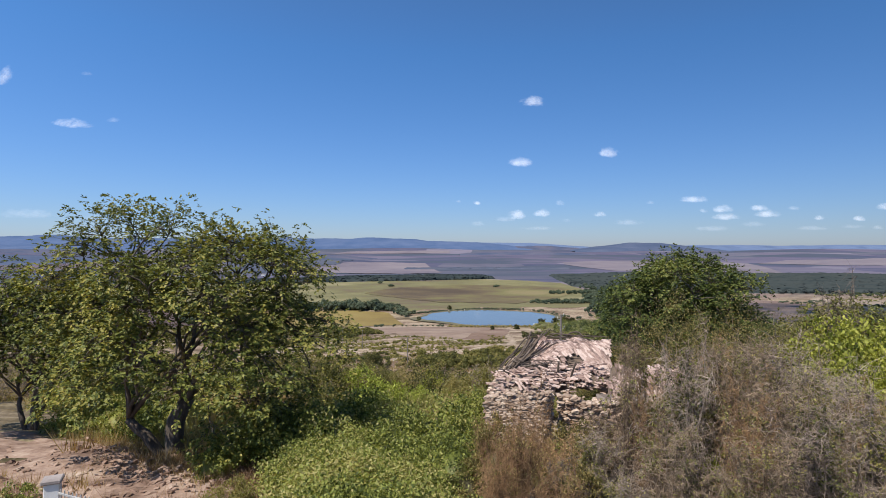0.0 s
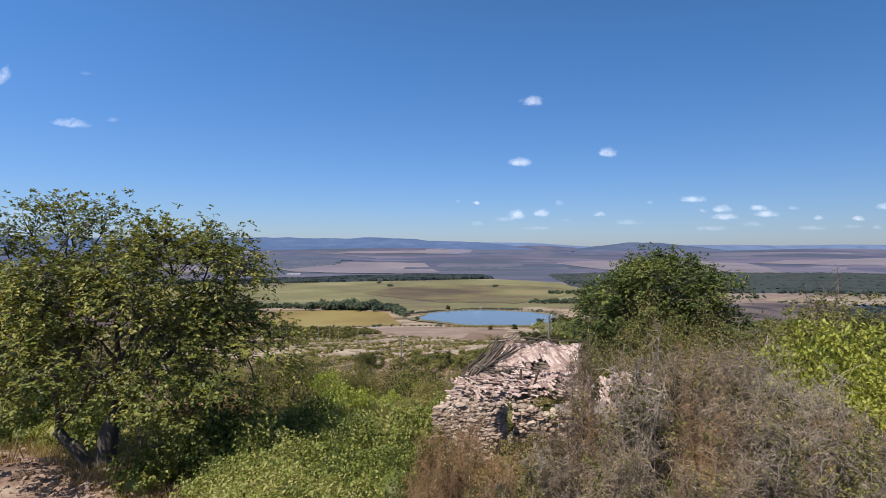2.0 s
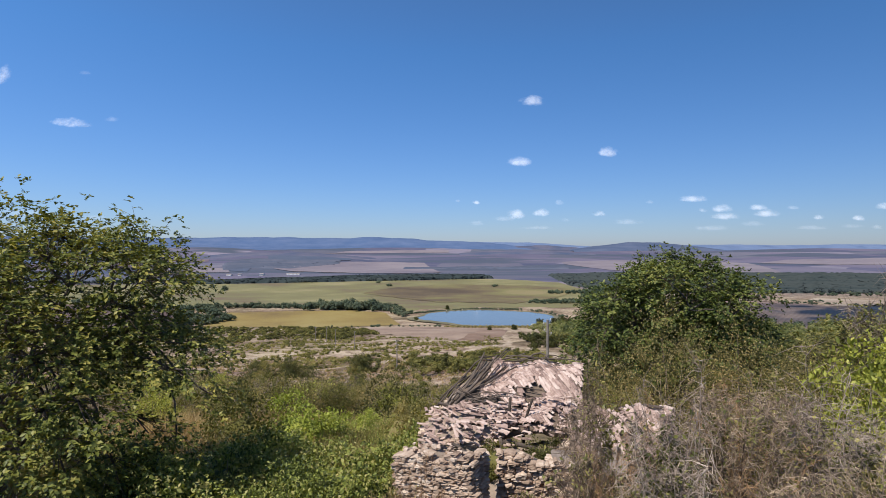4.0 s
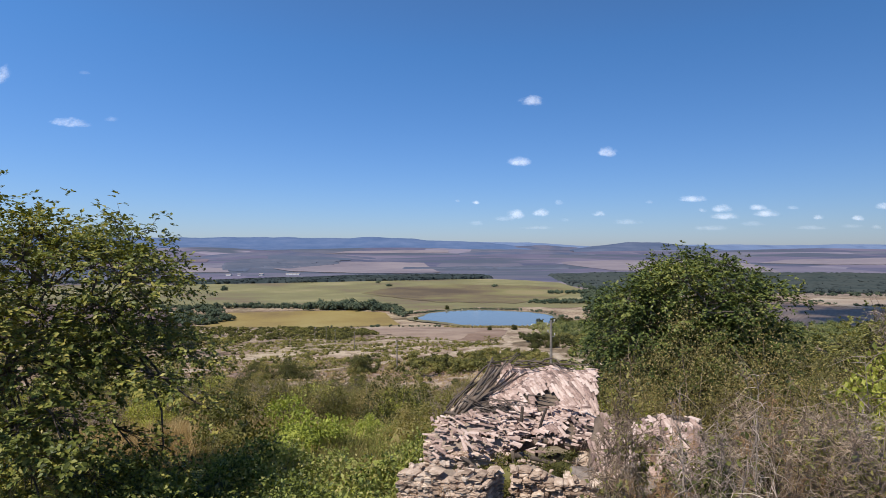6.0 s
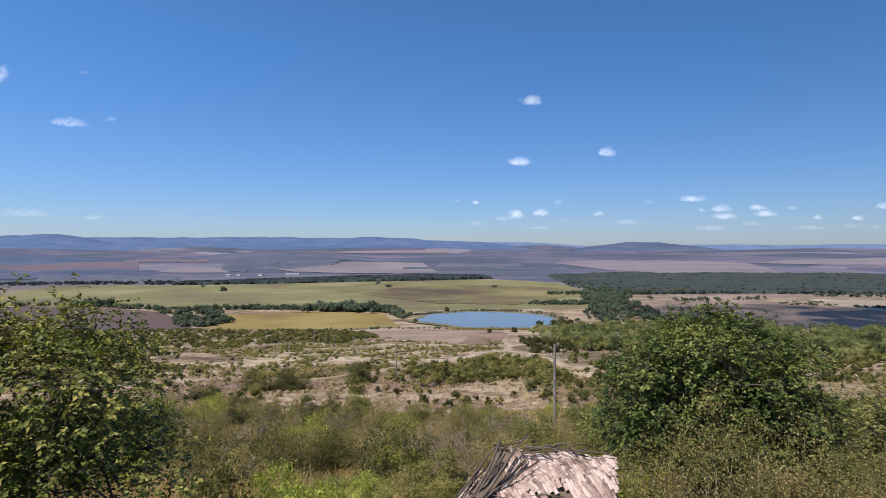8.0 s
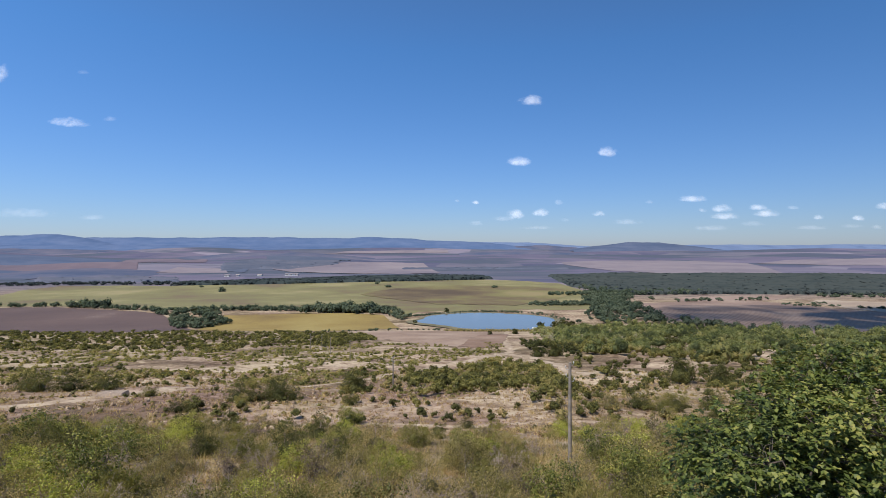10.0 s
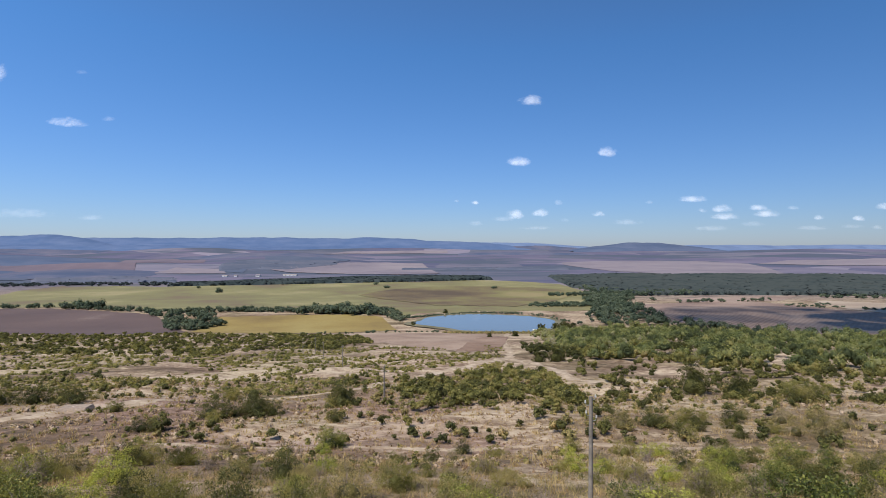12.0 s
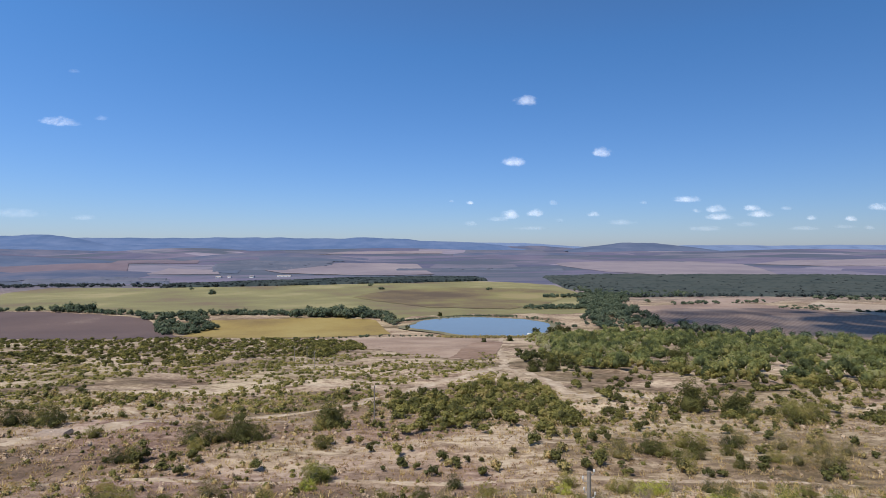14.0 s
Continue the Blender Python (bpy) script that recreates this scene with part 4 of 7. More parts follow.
build_tree("walnut_tree", foot(-8.8, 18.5), "large spreading walnut tree with dark green leaves beside a dusty path", [(0.25, 0.2), (-1.5, -0.2)], (0.6, 0.3, 4.8), (4.3, 3.6, 3.1), 70, 54, 0.118, 11, stems=2, low=-0.55, bough=0.92, lobes=(((5.0, -0.6, 4.0), 0.9), ((5.7, -0.4, 3.3), 0.55), ((5.4, -0.3, 4.4), 0.6), ((4.2, -0.8, 2.6), 0.9), ((3.0, -1.4, 1.7), 1.0), ((3.6, -1.2, 1.0), 0.9), ((2.1, -2.0, 1.1), 0.9), ((-2.4, -1.6, 2.5), 1.0), ((-3.4, -0.8, 4.2), 0.9), ((-2.9, -0.5, 6.9), 0.75), ((-1.7, 0.2, 7.95), 0.95), ((-0.2, 0.2, 7.8), 0.95), ((1.5, 0.3, 7.3), 0.95), ((2.8, 0.4, 6.7), 0.9), ((3.9, -2.6, 3.4), 0.9), ((3.4, -2.8, 2.6), 0.8), ((1.8, -2.9, 3.0), 1.0), ((-0.4, -3.0, 3.2), 1.1), ((3.0, -2.4, 3.3), 1.0), ((-2.8, 0.2, 7.75), 0.95), ((-3.6, 0.1, 7.0), 0.9), ((-4.3, 0.0, 5.7), 1.0), ((-3.6, -1.0, 6.0), 0.9), ((4.6, -0.5, 1.8), 0.85), ((3.9, -1.5, 1.8), 0.9), ((3.2, -2.2, 2.2), 0.8)))
build_tree("walnut_tree", foot(-17.4, 23.6), "smaller walnut tree with yellowing leaves over a path", [(0.2, 0.1), (-0.6, 0.2), (0.8, 0.1)], (-0.2, 0, 3.9), (3.4, 3.2, 2.9), 52, 42, 0.14, 12, stems=3, trunk_r=0.16)
build_tree("walnut_tree", foot(11.2, 26.5), "dense rounded walnut tree behind a ruined house", [(0.2, 0.1), (-0.5, 0.2)], (0.1, 0, 4.75), (3.4, 3.3, 2.9), 90, 74, 0.125, 13, WALNUT_DARK, stems=2, low=-0.7, bough=0.85, lobes=(((3.6, -0.6, 3.6), 0.8), ((4.1, -0.8, 2.6), 0.8), ((2.8, -1.5, 2.2), 0.9), ((-2.9, -0.8, 3.2), 0.8)))
build_tree("plum_tree", foot(19.6, 25.5), "olive-green broad-leaved tree beside a dry thicket", [(0.2, 0.1), (-0.8, -0.2)], (-0.2, -0.3, 3.0), (4.6, 3.8, 2.4), 95, 24, 0.13, 14, THORN, stems=2, trunk_r=0.2)


def bush_meshes(name, seed, radius, height, clumps, per, leaf, mat, stems=14, twig_mat=TWIG, ratio=0.55, hang=0.1, core=0.62):
    """Meshes of a shrub's stems and foliage, about its foot."""
    r = np.random.default_rng(seed)
    d = unit(r.normal(0, 1, (clumps * 3, 3)))
    d = d[d[:, 2] > -0.1][:clumps]
    k = (r.uniform(0.25, 1.0, len(d)) ** 0.55 * lump(d, seed))[:, None]
    c = d * k * np.array([radius, radius, height * 0.86]) + np.array([0, 0, height * 0.12])
    v, f = leaf_cloud(r, c, radius * r.uniform(0.16, 0.30, len(c)), per, leaf, hang, ratio)
    bm = bmesh.new()
    bmesh.ops.create_icosphere(bm, subdivisions=2, radius=1)
    bm.verts.index_update()
    cv = np.array([q.co[:] for q in bm.verts])
    cf = np.array([[q.index for q in fc.verts] for fc in bm.faces])
    bm.free()
    cv[:, 2] = np.maximum(cv[:, 2], -0.05)
    cv = cv * lump(cv, seed)[:, None] * r.uniform(0.9, 1.05, (len(cv), 1)) * np.array([radius, radius, height * 0.86]) * core + np.array([0, 0, height * 0.08])
    if core:
        v, f = joined([(v, f), (cv, cf)])
    foliage = mesh_of(name + "_foliage", v, f, mat)
    pick = c[r.integers(0, len(c), stems)]
    st = np.c_[r.normal(0, radius * 0.12, (stems, 2)), np.full(stems, -0.15)]
    way = pick * 0.9 - st
    ln = np.linalg.norm(way, axis=1)
    v, f = twigs(st, unit(way), ln, np.full(stems, 0.008 + radius * 0.009), r.normal(0, radius * 0.08, (stems, 3)), 5, 4)
    return foliage, mesh_of(name + "_stems", v, f, twig_mat)


def slivers(start, way, length, width, r):
    """Hair-fine twigs, one tapering blade each."""
    side = unit(np.cross(way, r.normal(0, 1, way.shape))) * width[:, None] / 2
    v = np.stack([start - side, start + side, start + way * length[:, None]], 1).reshape(-1, 3)
    return v, np.arange(len(v)).reshape(-1, 3)


def dry_meshes(name, seed, radius, height, count, mat, leaf_mat, leaf_count, thick=0.007, core=0.5, droop=0.35):
    """A dry thorn shrub: arching stems, side shoots, a dense haze of short fine twigs, leaves in patches, a dark core
    for inner shade.
    """
    r = np.random.default_rng(seed)
    size = np.array([radius, radius, height])
    ns = 44
    d = unit(r.normal(0, 1, (ns, 3)) + np.array([0, 0, 0.45]))
    d[:, 2] = np.abs(d[:, 2])
    st = np.c_[r.normal(0, radius * 0.22, (ns, 2)), np.full(ns, -0.15)]
    goal = d * lump(d, seed)[:, None] * size * np.array([1, 1, 1.22]) * r.uniform(0.74, 1.0, (ns, 1))
    goal[:, 2] = np.maximum(goal[:, 2], height * 0.18)
    up = np.stack([-0.25 * goal[:, 0], -0.25 * goal[:, 1], 0.22 * height * np.ones(ns)], 1)
    way, ln = unit(goal - st + up), np.linalg.norm(goal - st + up, axis=1)
    bend = -up
    main = twigs(st, way, ln, thick * r.uniform(1.2, 2.8, ns), bend, 6, 4)
    nm = count // 11
    k = r.integers(0, ns, nm)
    s = r.uniform(0.22, 1.0, nm)[:, None] ** 0.8
    p = st[k] + way[k] * ln[k, None] * s + bend[k] * s ** 2
    w = unit(0.5 * way[k] + r.normal(0, 0.8, (nm, 3)) - np.array([0, 0, droop * 0.5]))
    l2 = r.uniform(0.16, 0.44, nm) * radius * 0.62
    b2 = r.normal(0, 0.13, (nm, 3)) * radius - np.array([0, 0, droop * 0.3 * radius])
    mid = twigs(p, w, l2, thick * r.uniform(0.7, 1.5, nm), b2, 2, 3)
    k = r.integers(0, nm, count)
    s = r.uniform(0.05, 1.0, count)[:, None]
    q = p[k] + w[k] * l2[k, None] * s + b2[k] * s ** 2
    hollow = np.array([noise.noise(Vector(x) * (1.9 / radius) + Vector((0, seed * 3.1, 0))) for x in q])
    keep = hollow > 0.04 + 0.06 * r.normal(0, 1, count)
    k, q = k[keep], q[keep]
    count = len(k)
    w3 = unit(0.5 * w[k] + r.normal(0, 0.95, (count, 3)) - np.array([0, 0, droop]))
    l3 = r.uniform(0.05, 0.20, count) * radius * 0.7
    fine = slivers(q, w3, l3, thick * r.uniform(1.0, 2.4, count), r)
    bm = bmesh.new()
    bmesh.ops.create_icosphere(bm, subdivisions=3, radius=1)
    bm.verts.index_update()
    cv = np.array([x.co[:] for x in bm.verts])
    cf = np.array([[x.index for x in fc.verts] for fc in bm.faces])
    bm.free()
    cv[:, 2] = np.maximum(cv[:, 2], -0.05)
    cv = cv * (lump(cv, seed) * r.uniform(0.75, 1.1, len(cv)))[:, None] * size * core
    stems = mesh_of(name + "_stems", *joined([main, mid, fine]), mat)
    # solid dark lump added so that gaps between twigs look shaded
    shade_core = mesh_of(name + "_shade_core", cv, cf, BARK)
    seedv = Vector((seed, 0, 0))
    near = np.array([noise.noise(Vector(x) * (1.7 / radius) + seedv) for x in q])
    k = np.argsort(-near + r.normal(0, 0.12, count))[:max(leaf_count // 2, 1)]
    k = np.concatenate([r.choice(k, leaf_count * 3 // 4), r.integers(0, count, leaf_count - leaf_count * 3 // 4)])
    c = q[k] + w3[k] * (l3[k, None] * r.uniform(0.2, 1.0, (leaf_count, 1))) + r.normal(0, 0.03, (leaf_count, 3))
    L = r.uniform(0.04, 0.11, leaf_count)
    v, f = leaves(c, unit(r.normal(0, 1, (leaf_count, 3))), unit(r.normal(0, 0.6, (leaf_count, 3)) + np.array([0, 0, 1.0])), L, L * 0.55)
    return mesh_of(name + "_leaves", v, f, leaf_mat), stems, shade_core


def make_bush(name, pair, label, category="shrub", group="", stem_name="branch_tangle"):
    ob = empty(name, pose(0, 0, 0), label, category, group)
    part("foliage", pair[0], ob)
    part(stem_name, pair[1], ob)
    if len(pair) > 2:
        part("inner_tangle", pair[2], ob, "dark lump put in for the shade between twigs")
    return ob


def scatter(proto, spots):
    """Copies of a prototype at (x, y, scale, turn, and how much taller)."""
    for x, y, s, a, *tall in spots:
        m = pose(x, y, float(gz(x, y)) - 0.08, 0, 0, a) @ Matrix.Diagonal((s, s, s * (tall[0] if tall else 1.0), 1))
        if proto.name not in USED:
            USED.add(proto.name)
            proto.matrix_basis = m
        else:
            c = copy_thing(proto, pose(0, 0, 0))
            c.matrix_basis = m


USED = set()

# green bramble between tree and ruin
BR = [make_bush("bramble_bush", bush_meshes("bramble", 60 + k, 1.7, 1.75, 130, (66, 66, 34)[k], (0.085, 0.085, 0.12)[k], BRAMBLE, 16), "tangled green bramble bush on the slope", "bush", "bramble thicket") for k in range(3)]
r = np.random.default_rng(21)
spots = [[], [], []]
for k in range(54):
    y = 8.5 + 24.5 * (k + r.uniform()) / 54
    lo, hi = (-0.24 * y, 1.1) if y < 16 else ((-5.6, 0.9) if y < 22 else (-5.4, 2.2))
    x = r.uniform(lo, hi)
    spots[k % 2 if y < 16.5 else 2].append((x, y, r.uniform(0.72, 1.12) * (0.62 if y > 23 else 1.0), r.uniform(0, 360)))
for proto, sp in zip(BR, spots):
    scatter(proto, sp)

scatter(make_bush("lime_bush", bush_meshes("lime", 70, 1.5, 1.9, 90, 60, 0.10, LIME, 12), "bright yellow-green bush among brambles", "bush"), [(-3.5, 27.4, 1.25, 0, 1.1), (-6.8, 17.2, 0.4, 90), (-1.6, 31.0, 0.8, 200)])
scatter(make_bush("green_bush", bush_meshes("dark_bush", 71, 1.4, 2.1, 90, 60, 0.10, SCRUB, 12), "dark green bush beside a lime-green one", "bush"), [(-4.9, 13.0, 0.55, 40), (-5.7, 26.6, 1.3, 0, 1.1), (-7.6, 33.5, 1.1, 80), (0.6, 29.0, 1.0, 140), (2.0, 31.5, 1.2, 30)])

PB = make_bush("path_bush", bush_meshes("pathbush", 73, 1.0, 1.7, 70, 55, 0.10, BRAMBLE, 12), "green bush growing along a dusty path", "bush", "bushes along the path")
scatter(PB, [(-15.6, 23.4, 1.0, 0), (-14.2, 22.6, 1.15, 60), (-12.7, 21.9, 1.0, 130), (-11.3, 21.2, 1.1, 200), (-13.4, 24.4, 1.5, 20), (-10.9, 23.6, 1.5, 90), (-16.0, 26.4, 1.6, 250), (-9.9, 12.9, 0.62, 30), (-10.4, 12.2, 0.6, 150), (-6.4, 20.6, 1.1, 300), (-5.6, 18.6, 0.9, 10), (-6.6, 16.2, 0.75, 70), (0.3, 15.8, 0.8, 0), (1.3, 15.6, 0.72, 90), (2.2, 15.2, 0.7, 180), (3.2, 15.3, 0.75, 60), (0.2, 17.5, 1.0, 40), (0.7, 19.6, 1.1, 120), (1.2, 21.6, 1.1, 250)])

# olive thorn shrubs before the right-hand walnut
TH = [make_bush("thorn_shrub", bush_meshes("thorn", 80 + k, 2.3, 4.6, 260, 100, 0.06, OLIVE, 60, TWIG_BROWN, hang=-0.25, core=0.36), "dense olive-brown thorn shrub with fine leaves", "shrub", "thorn shrubs by the ruin") for k in range(2)]
scatter(TH[0], [(7.0, 20.5, 0.4, 20, 1.2), (7.55, 22.0, 0.5, 150, 1.2), (9.3, 21.8, 1.05, 0, 1.15), (12.4, 20.2, 1.0, 200, 1.0), (16.5, 21.5, 0.7, 90)])
scatter(TH[1], [(10.9, 20.3, 1.1, 0, 1.0), (7.8, 22.6, 0.9, 120), (14.2, 22.2, 0.9, 250)])

# grey dry thicket before the ruin
DR = [make_bush("dry_thorn_bush", dry_meshes("dry", 90 + k, 1.5, 4.2, 22000, (TWIG, TWIG_BROWN, TWIG_RUST)[k], (THORN, THORN, OLIVE)[k], (6500, 3600, 900)[k], 0.0062, (0.46, 0.44, 0.38)[k], (0.3, 0.2, 0.45)[k]), ("grey tangle of dry thorn twigs with olive leaves", "brown tangle of dry thorn twigs", "leafless rusty-brown weeping thorn bush")[k], "bush", "dry thicket") for k in range(3)]
scatter(DR[0], [(5.3, 12.1, 0.86, 0, 1.14), (7.9, 13.2, 0.98, 70), (9.3, 13.7, 1.05, 140, 0.84), (6.1, 14.4, 0.9, 200, 0.94), (8.6, 11.4, 0.9, 260, 0.9), (6.9, 10.5, 0.86, 310, 0.92), (10.5, 14.6, 0.95, 20, 0.78), (3.4, 10.3, 0.55, 90, 0.9), (3.5, 12.6, 0.62, 120, 0.85), (2.6, 12.2, 0.5, 10, 0.85), (9.9, 11.8, 0.82, 30, 0.8), (9.8, 16.2, 0.9, 100, 0.9), (11.8, 15.6, 0.85, 160, 0.7), (-0.9, 9.4, 0.36, 0, 0.8), (8.3, 9.4, 0.78, 45, 0.85)])
scatter(DR[1], [(4.55, 13.5, 0.76, 0, 1.36), (6.6, 12.9, 0.92, 120, 1.1), (7.9, 15.1, 0.95, 240, 0.95), (4.5, 11.1, 0.72, 30, 0.95), (5.6, 10.0, 0.75, 90, 0.88), (10.5, 10.2, 0.75, 150, 0.72), (11.4, 12.8, 0.8, 210, 0.66), (7.2, 11.6, 0.85, 300, 1.02), (4.2, 14.6, 0.5, 10, 1.0), (5.0, 14.9, 0.5, 60), (2.9, 9.6, 0.5, 200, 0.8)])
scatter(DR[2], [(1.76, 11.5, 0.56, 0, 1.42), (2.25, 10.6, 0.5, 100, 1.0), (1.15, 11.9, 0.42, 60, 1.3), (7.1, 14.0, 0.8, 200, 1.15), (6.2, 11.4, 0.62, 300, 1.35), (1.3, 12.6, 0.46, 40, 1.0), (2.9, 13.0, 0.6, 30, 0.8), (1.15, 14.6, 0.42, 0, 1.25), (1.75, 14.4, 0.44, 90, 1.25), (2.5, 14.2, 0.42, 170, 1.2), (9.3, 12.6, 0.6, 0, 1.25), (4.7, 12.5, 0.5, 140, 1.5), (6.3, 15.8, 0.52, 40, 1.5), (5.4, 15.5, 0.42, 110, 1.6)])
scatter(DR[0], [(17.2, 24.2, 1.15, 0, 1.25)])
# olive growth between the thicket and the wall's foot
OL = make_bush("thorn_shrub", bush_meshes("lowthorn", 84, 1.0, 1.6, 70, 60, 0.075, OLIVE, 16, hang=-0.1), "low olive thorn shrub at a ruined wall's foot", "shrub", "thorn shrubs by the ruin")
scatter(OL, [(3.5, 14.0, 0.75, 80, 1.5), (2.2, 13.9, 0.7, 160, 1.6), (3.1, 14.9, 0.75, 240, 1.6), (1.4, 14.5, 0.75, 20, 1.9), (3.9, 15.3, 0.7, 120, 1.7), (2.1, 15.2, 0.6, 200, 2.0), (0.7, 14.4, 0.7, 300), (3.0, 11.9, 0.7, 50, 1.6), (9.9, 12.9, 0.9, 0, 2.2), (8.2, 12.3, 0.8, 90, 2.6), (6.0, 13.3, 0.8, 30, 2.5), (11.3, 14.0, 1.1, 200, 1.5), (12.6, 14.2, 1.2, 10, 1.2), (10.9, 11.4, 1.0, 100, 1.3), (12.4, 12.0, 1.1, 250, 1.0)])

# low leafy growth at the thicket's foot
LF = make_bush("leafy_shrub", bush_meshes("leafy", 95, 1.1, 1.6, 70, 80, 0.07, LIME, 10), "fresh yellow-green shrub at a dry thicket's foot", "shrub", "leafy shrubs by the thicket")
LB = make_bush("leafy_bush", bush_meshes("leafybush", 96, 2.1, 3.2, 130, 60, 0.13, PLUM, 14), "tall yellow-green leafy bush beside a dry thicket", "bush", "leafy shrubs by the thicket")
scatter(LB, [(13.6, 16.4, 0.8, 40), (13.3, 18.6, 1.05, 20, 1.45), (12.3, 17.7, 0.75, 150, 1.5), (14.9, 18.4, 1.1, 100, 1.35), (16.4, 20.4, 1.1, 10), (17.5, 18.2, 0.95, 240), (13.4, 14.0, 0.6, 300), (15.4, 13.6, 0.6, 60), (12.6, 16.8, 0.85, 180), (15.2, 15.2, 0.85, 20)])
scatter(LF, [(7.7, 10.6, 0.5, 10, 2.0), (6.1, 12.2, 0.5, 70, 2.4), (4.1, 8.9, 0.9, 0, 1.45), (5.4, 9.0, 0.8, 30, 1.5), (7.4, 8.8, 0.9, 120, 1.5), (2.9, 9.0, 0.75, 60, 1.5), (9.4, 8.6, 1.0, 200, 1.4)])

# ---------------------------------------------------------------- shrubs of the slope
SC = []
for k, (name, mat, rad, hgt, size, ratio, hang, lab) in enumerate([
        ("scrub_bush", SCRUB, 1.5, 2.0, 0.10, 0.42, -0.4, "green scrub bush on the dry slope"),
        ("feathery_bush", SCRUB, 1.4, 1.5, 0.13, 0.22, -0.8, "feathery olive-green bush on the dry slope"),
        ("leafy_bush", PLUM, 1.5, 2.2, 0.11, 0.45, -0.2, "yellow-green leafy bush on the slope"),
        ("thorn_bush", OLIVE, 1.5, 2.1, 0.09, 0.35, -0.5, "brownish thorn bush on the slope"),
        ("dark_bush", EVERGREEN, 1.5, 2.3, 0.10, 0.5, 0.0, "dark green bush in dry grass"),
        ("young_tree", WALNUT, 1.7, 2.8, 0.12, 0.55, 0.2, "young leafy tree on the slope")]):
    SC.append(make_bush(name, bush_meshes("scrub", 100 + k, rad, hgt, 100, 46, size, mat, 40, hang=hang, ratio=ratio, core=0.42), lab, "bush", "scrub of the slope"))
SC.append(make_bush("dry_bush", dry_meshes("drybush", 107, 1.5, 2.2, 5000, TWIG, OLIVE, 900, 0.008, 0.3), "grey leafless bush on the slope", "bush", "dry bushes of the slope"))

r = np.random.default_rng(33)
spots = [[] for _ in SC]
n = 0
while n < 300:
    y = 33 + 50 * r.uniform() ** 1.1
    x = r.uniform(-1, 1) * (14 + 0.62 * y)
    if abs(x - 12.7) < 2.2 and abs(y - 58) < 4:
        continue
    k = r.choice(7, p=[0.13, 0.14, 0.10, 0.26, 0.06, 0.05, 0.26])
    edge = 0.75 if y > 74 else 1.25
    spots[k].append((x, y, r.uniform(0.7, 1.25) * edge, r.uniform(0, 360)))
    n += 1
for k in range(64):
    x, y = r.uniform(-34, 26), r.uniform(38, 64)
    if abs(x - 12.7) > 2.2:
        spots[r.choice([0, 1, 2, 3, 3, 6])].append((x, y, r.uniform(0.9, 1.45), r.uniform(0, 360)))
for k in range(46):
    x, y = r.uniform(14, 42), r.uniform(32, 62)
    spots[r.choice([0, 3, 3, 6, 5])].append((x, y, r.uniform(1.1, 1.7), r.uniform(0, 360)))
for k in range(60):
    x, y = r.uniform(-58, 62), r.uniform(76, 103)
    if abs(x - 12.7) > 2.2:
        spots[r.choice([0, 1, 2, 3, 3, 4, 6, 6])].append((x, y, r.uniform(0.45, 0.95), r.uniform(0, 360)))
for k in range(40):
    x, y = r.uniform(16, 52), r.uniform(54, 86)
    spots[r.choice([0, 0, 1, 1, 2, 3, 4, 5])].append((x, y, r.uniform(0.7, 1.15), r.uniform(0, 360)))
for k in range(46):
    x, y = r.uniform(-58, -6), r.uniform(60, 84)
    spots[r.choice([0, 0, 1, 3, 3, 4, 6])].append((x, y, r.uniform(0.8, 1.4), r.uniform(0, 360)))
# grassy clearings before the single bushes
CLEARINGS = [(-23.5, 58.5), (-21.0, 53.0), (-12.4, 52.0), (-11.6, 48.5), (28.8, 66.0), (27.0, 62.0)]
spots = [[q for q in sp if all((q[0] - x) ** 2 + (q[1] - y) ** 2 > 9.5 for x, y in CLEARINGS)] for sp in spots]
# single bushes of the open slope
spots[6] += [(-8.8, 41, 1.3, 0), (-7.0, 42.5, 1.1, 120), (-10.6, 43, 1.2, 60), (2.6, 33.0, 1.15, 30), (3.6, 34.5, 1.2, 200)]
spots[6] += [(-13.0, 54.5, 1.3, 20), (-11.2, 55.5, 1.1, 140)]
spots[5] += [(-24.5, 62, 1.35, 30), (-23.0, 61, 1.0, 120), (31.2, 70.8, 1.0, 60), (-12.8, 104, 1.25, 0), (-11.6, 105.5, 0.9, 90)]
spots[4] += [(-20.5, 156, 2.2, 0), (-32, 131, 2.1, 40), (-33.5, 133, 1.9, 100), (-29, 131, 1.5, 160), (-39, 127.5, 1.9, 220), (-36, 129, 1.5, 20), (-86, 147, 2.4, 0), (-80, 148, 2.0, 70), (-73, 141, 1.8, 140), (-92, 145, 2.3, 200), (-98, 149, 2.2, 90), (38.5, 118, 1.6, 0), (55, 124, 1.5, 40), (-44.5, 113.5, 1.2, 0), (-42.5, 114, 1.0, 90)]
spots[0] += [(77.7, 141.5, 2.6, 0), (81, 143, 1.9, 120), (40.5, 110, 1.5, 0), (48, 123, 1.6, 50), (-47, 159, 1.7, 0), (-57.5, 128.5, 1.3, 70), (-77, 154, 1.2, 0), (-15.8, 124, 1.3, 0), (84, 153, 2.0, 0), (88, 150, 1.7, 60), (41, 118, 1.2, 10), (45, 116, 1.1, 80), (34, 120, 1.0, 150), (46, 124, 1.2, 20), (-35.5, 120, 1.2, 0), (-20, 143, 1.4, 200), (21, 101, 1.1, 20), (27, 97, 1.2, 80)]
spots[3] += [(62.7, 110.5, 1.9, 0), (58.7, 112, 1.4, 80), (32, 114, 1.5, 0), (62, 121, 1.4, 0), (66, 118, 1.5, 90), (70, 117, 1.2, 200), (58, 126, 1.1, 30), (-24, 96, 1.3, 0)]
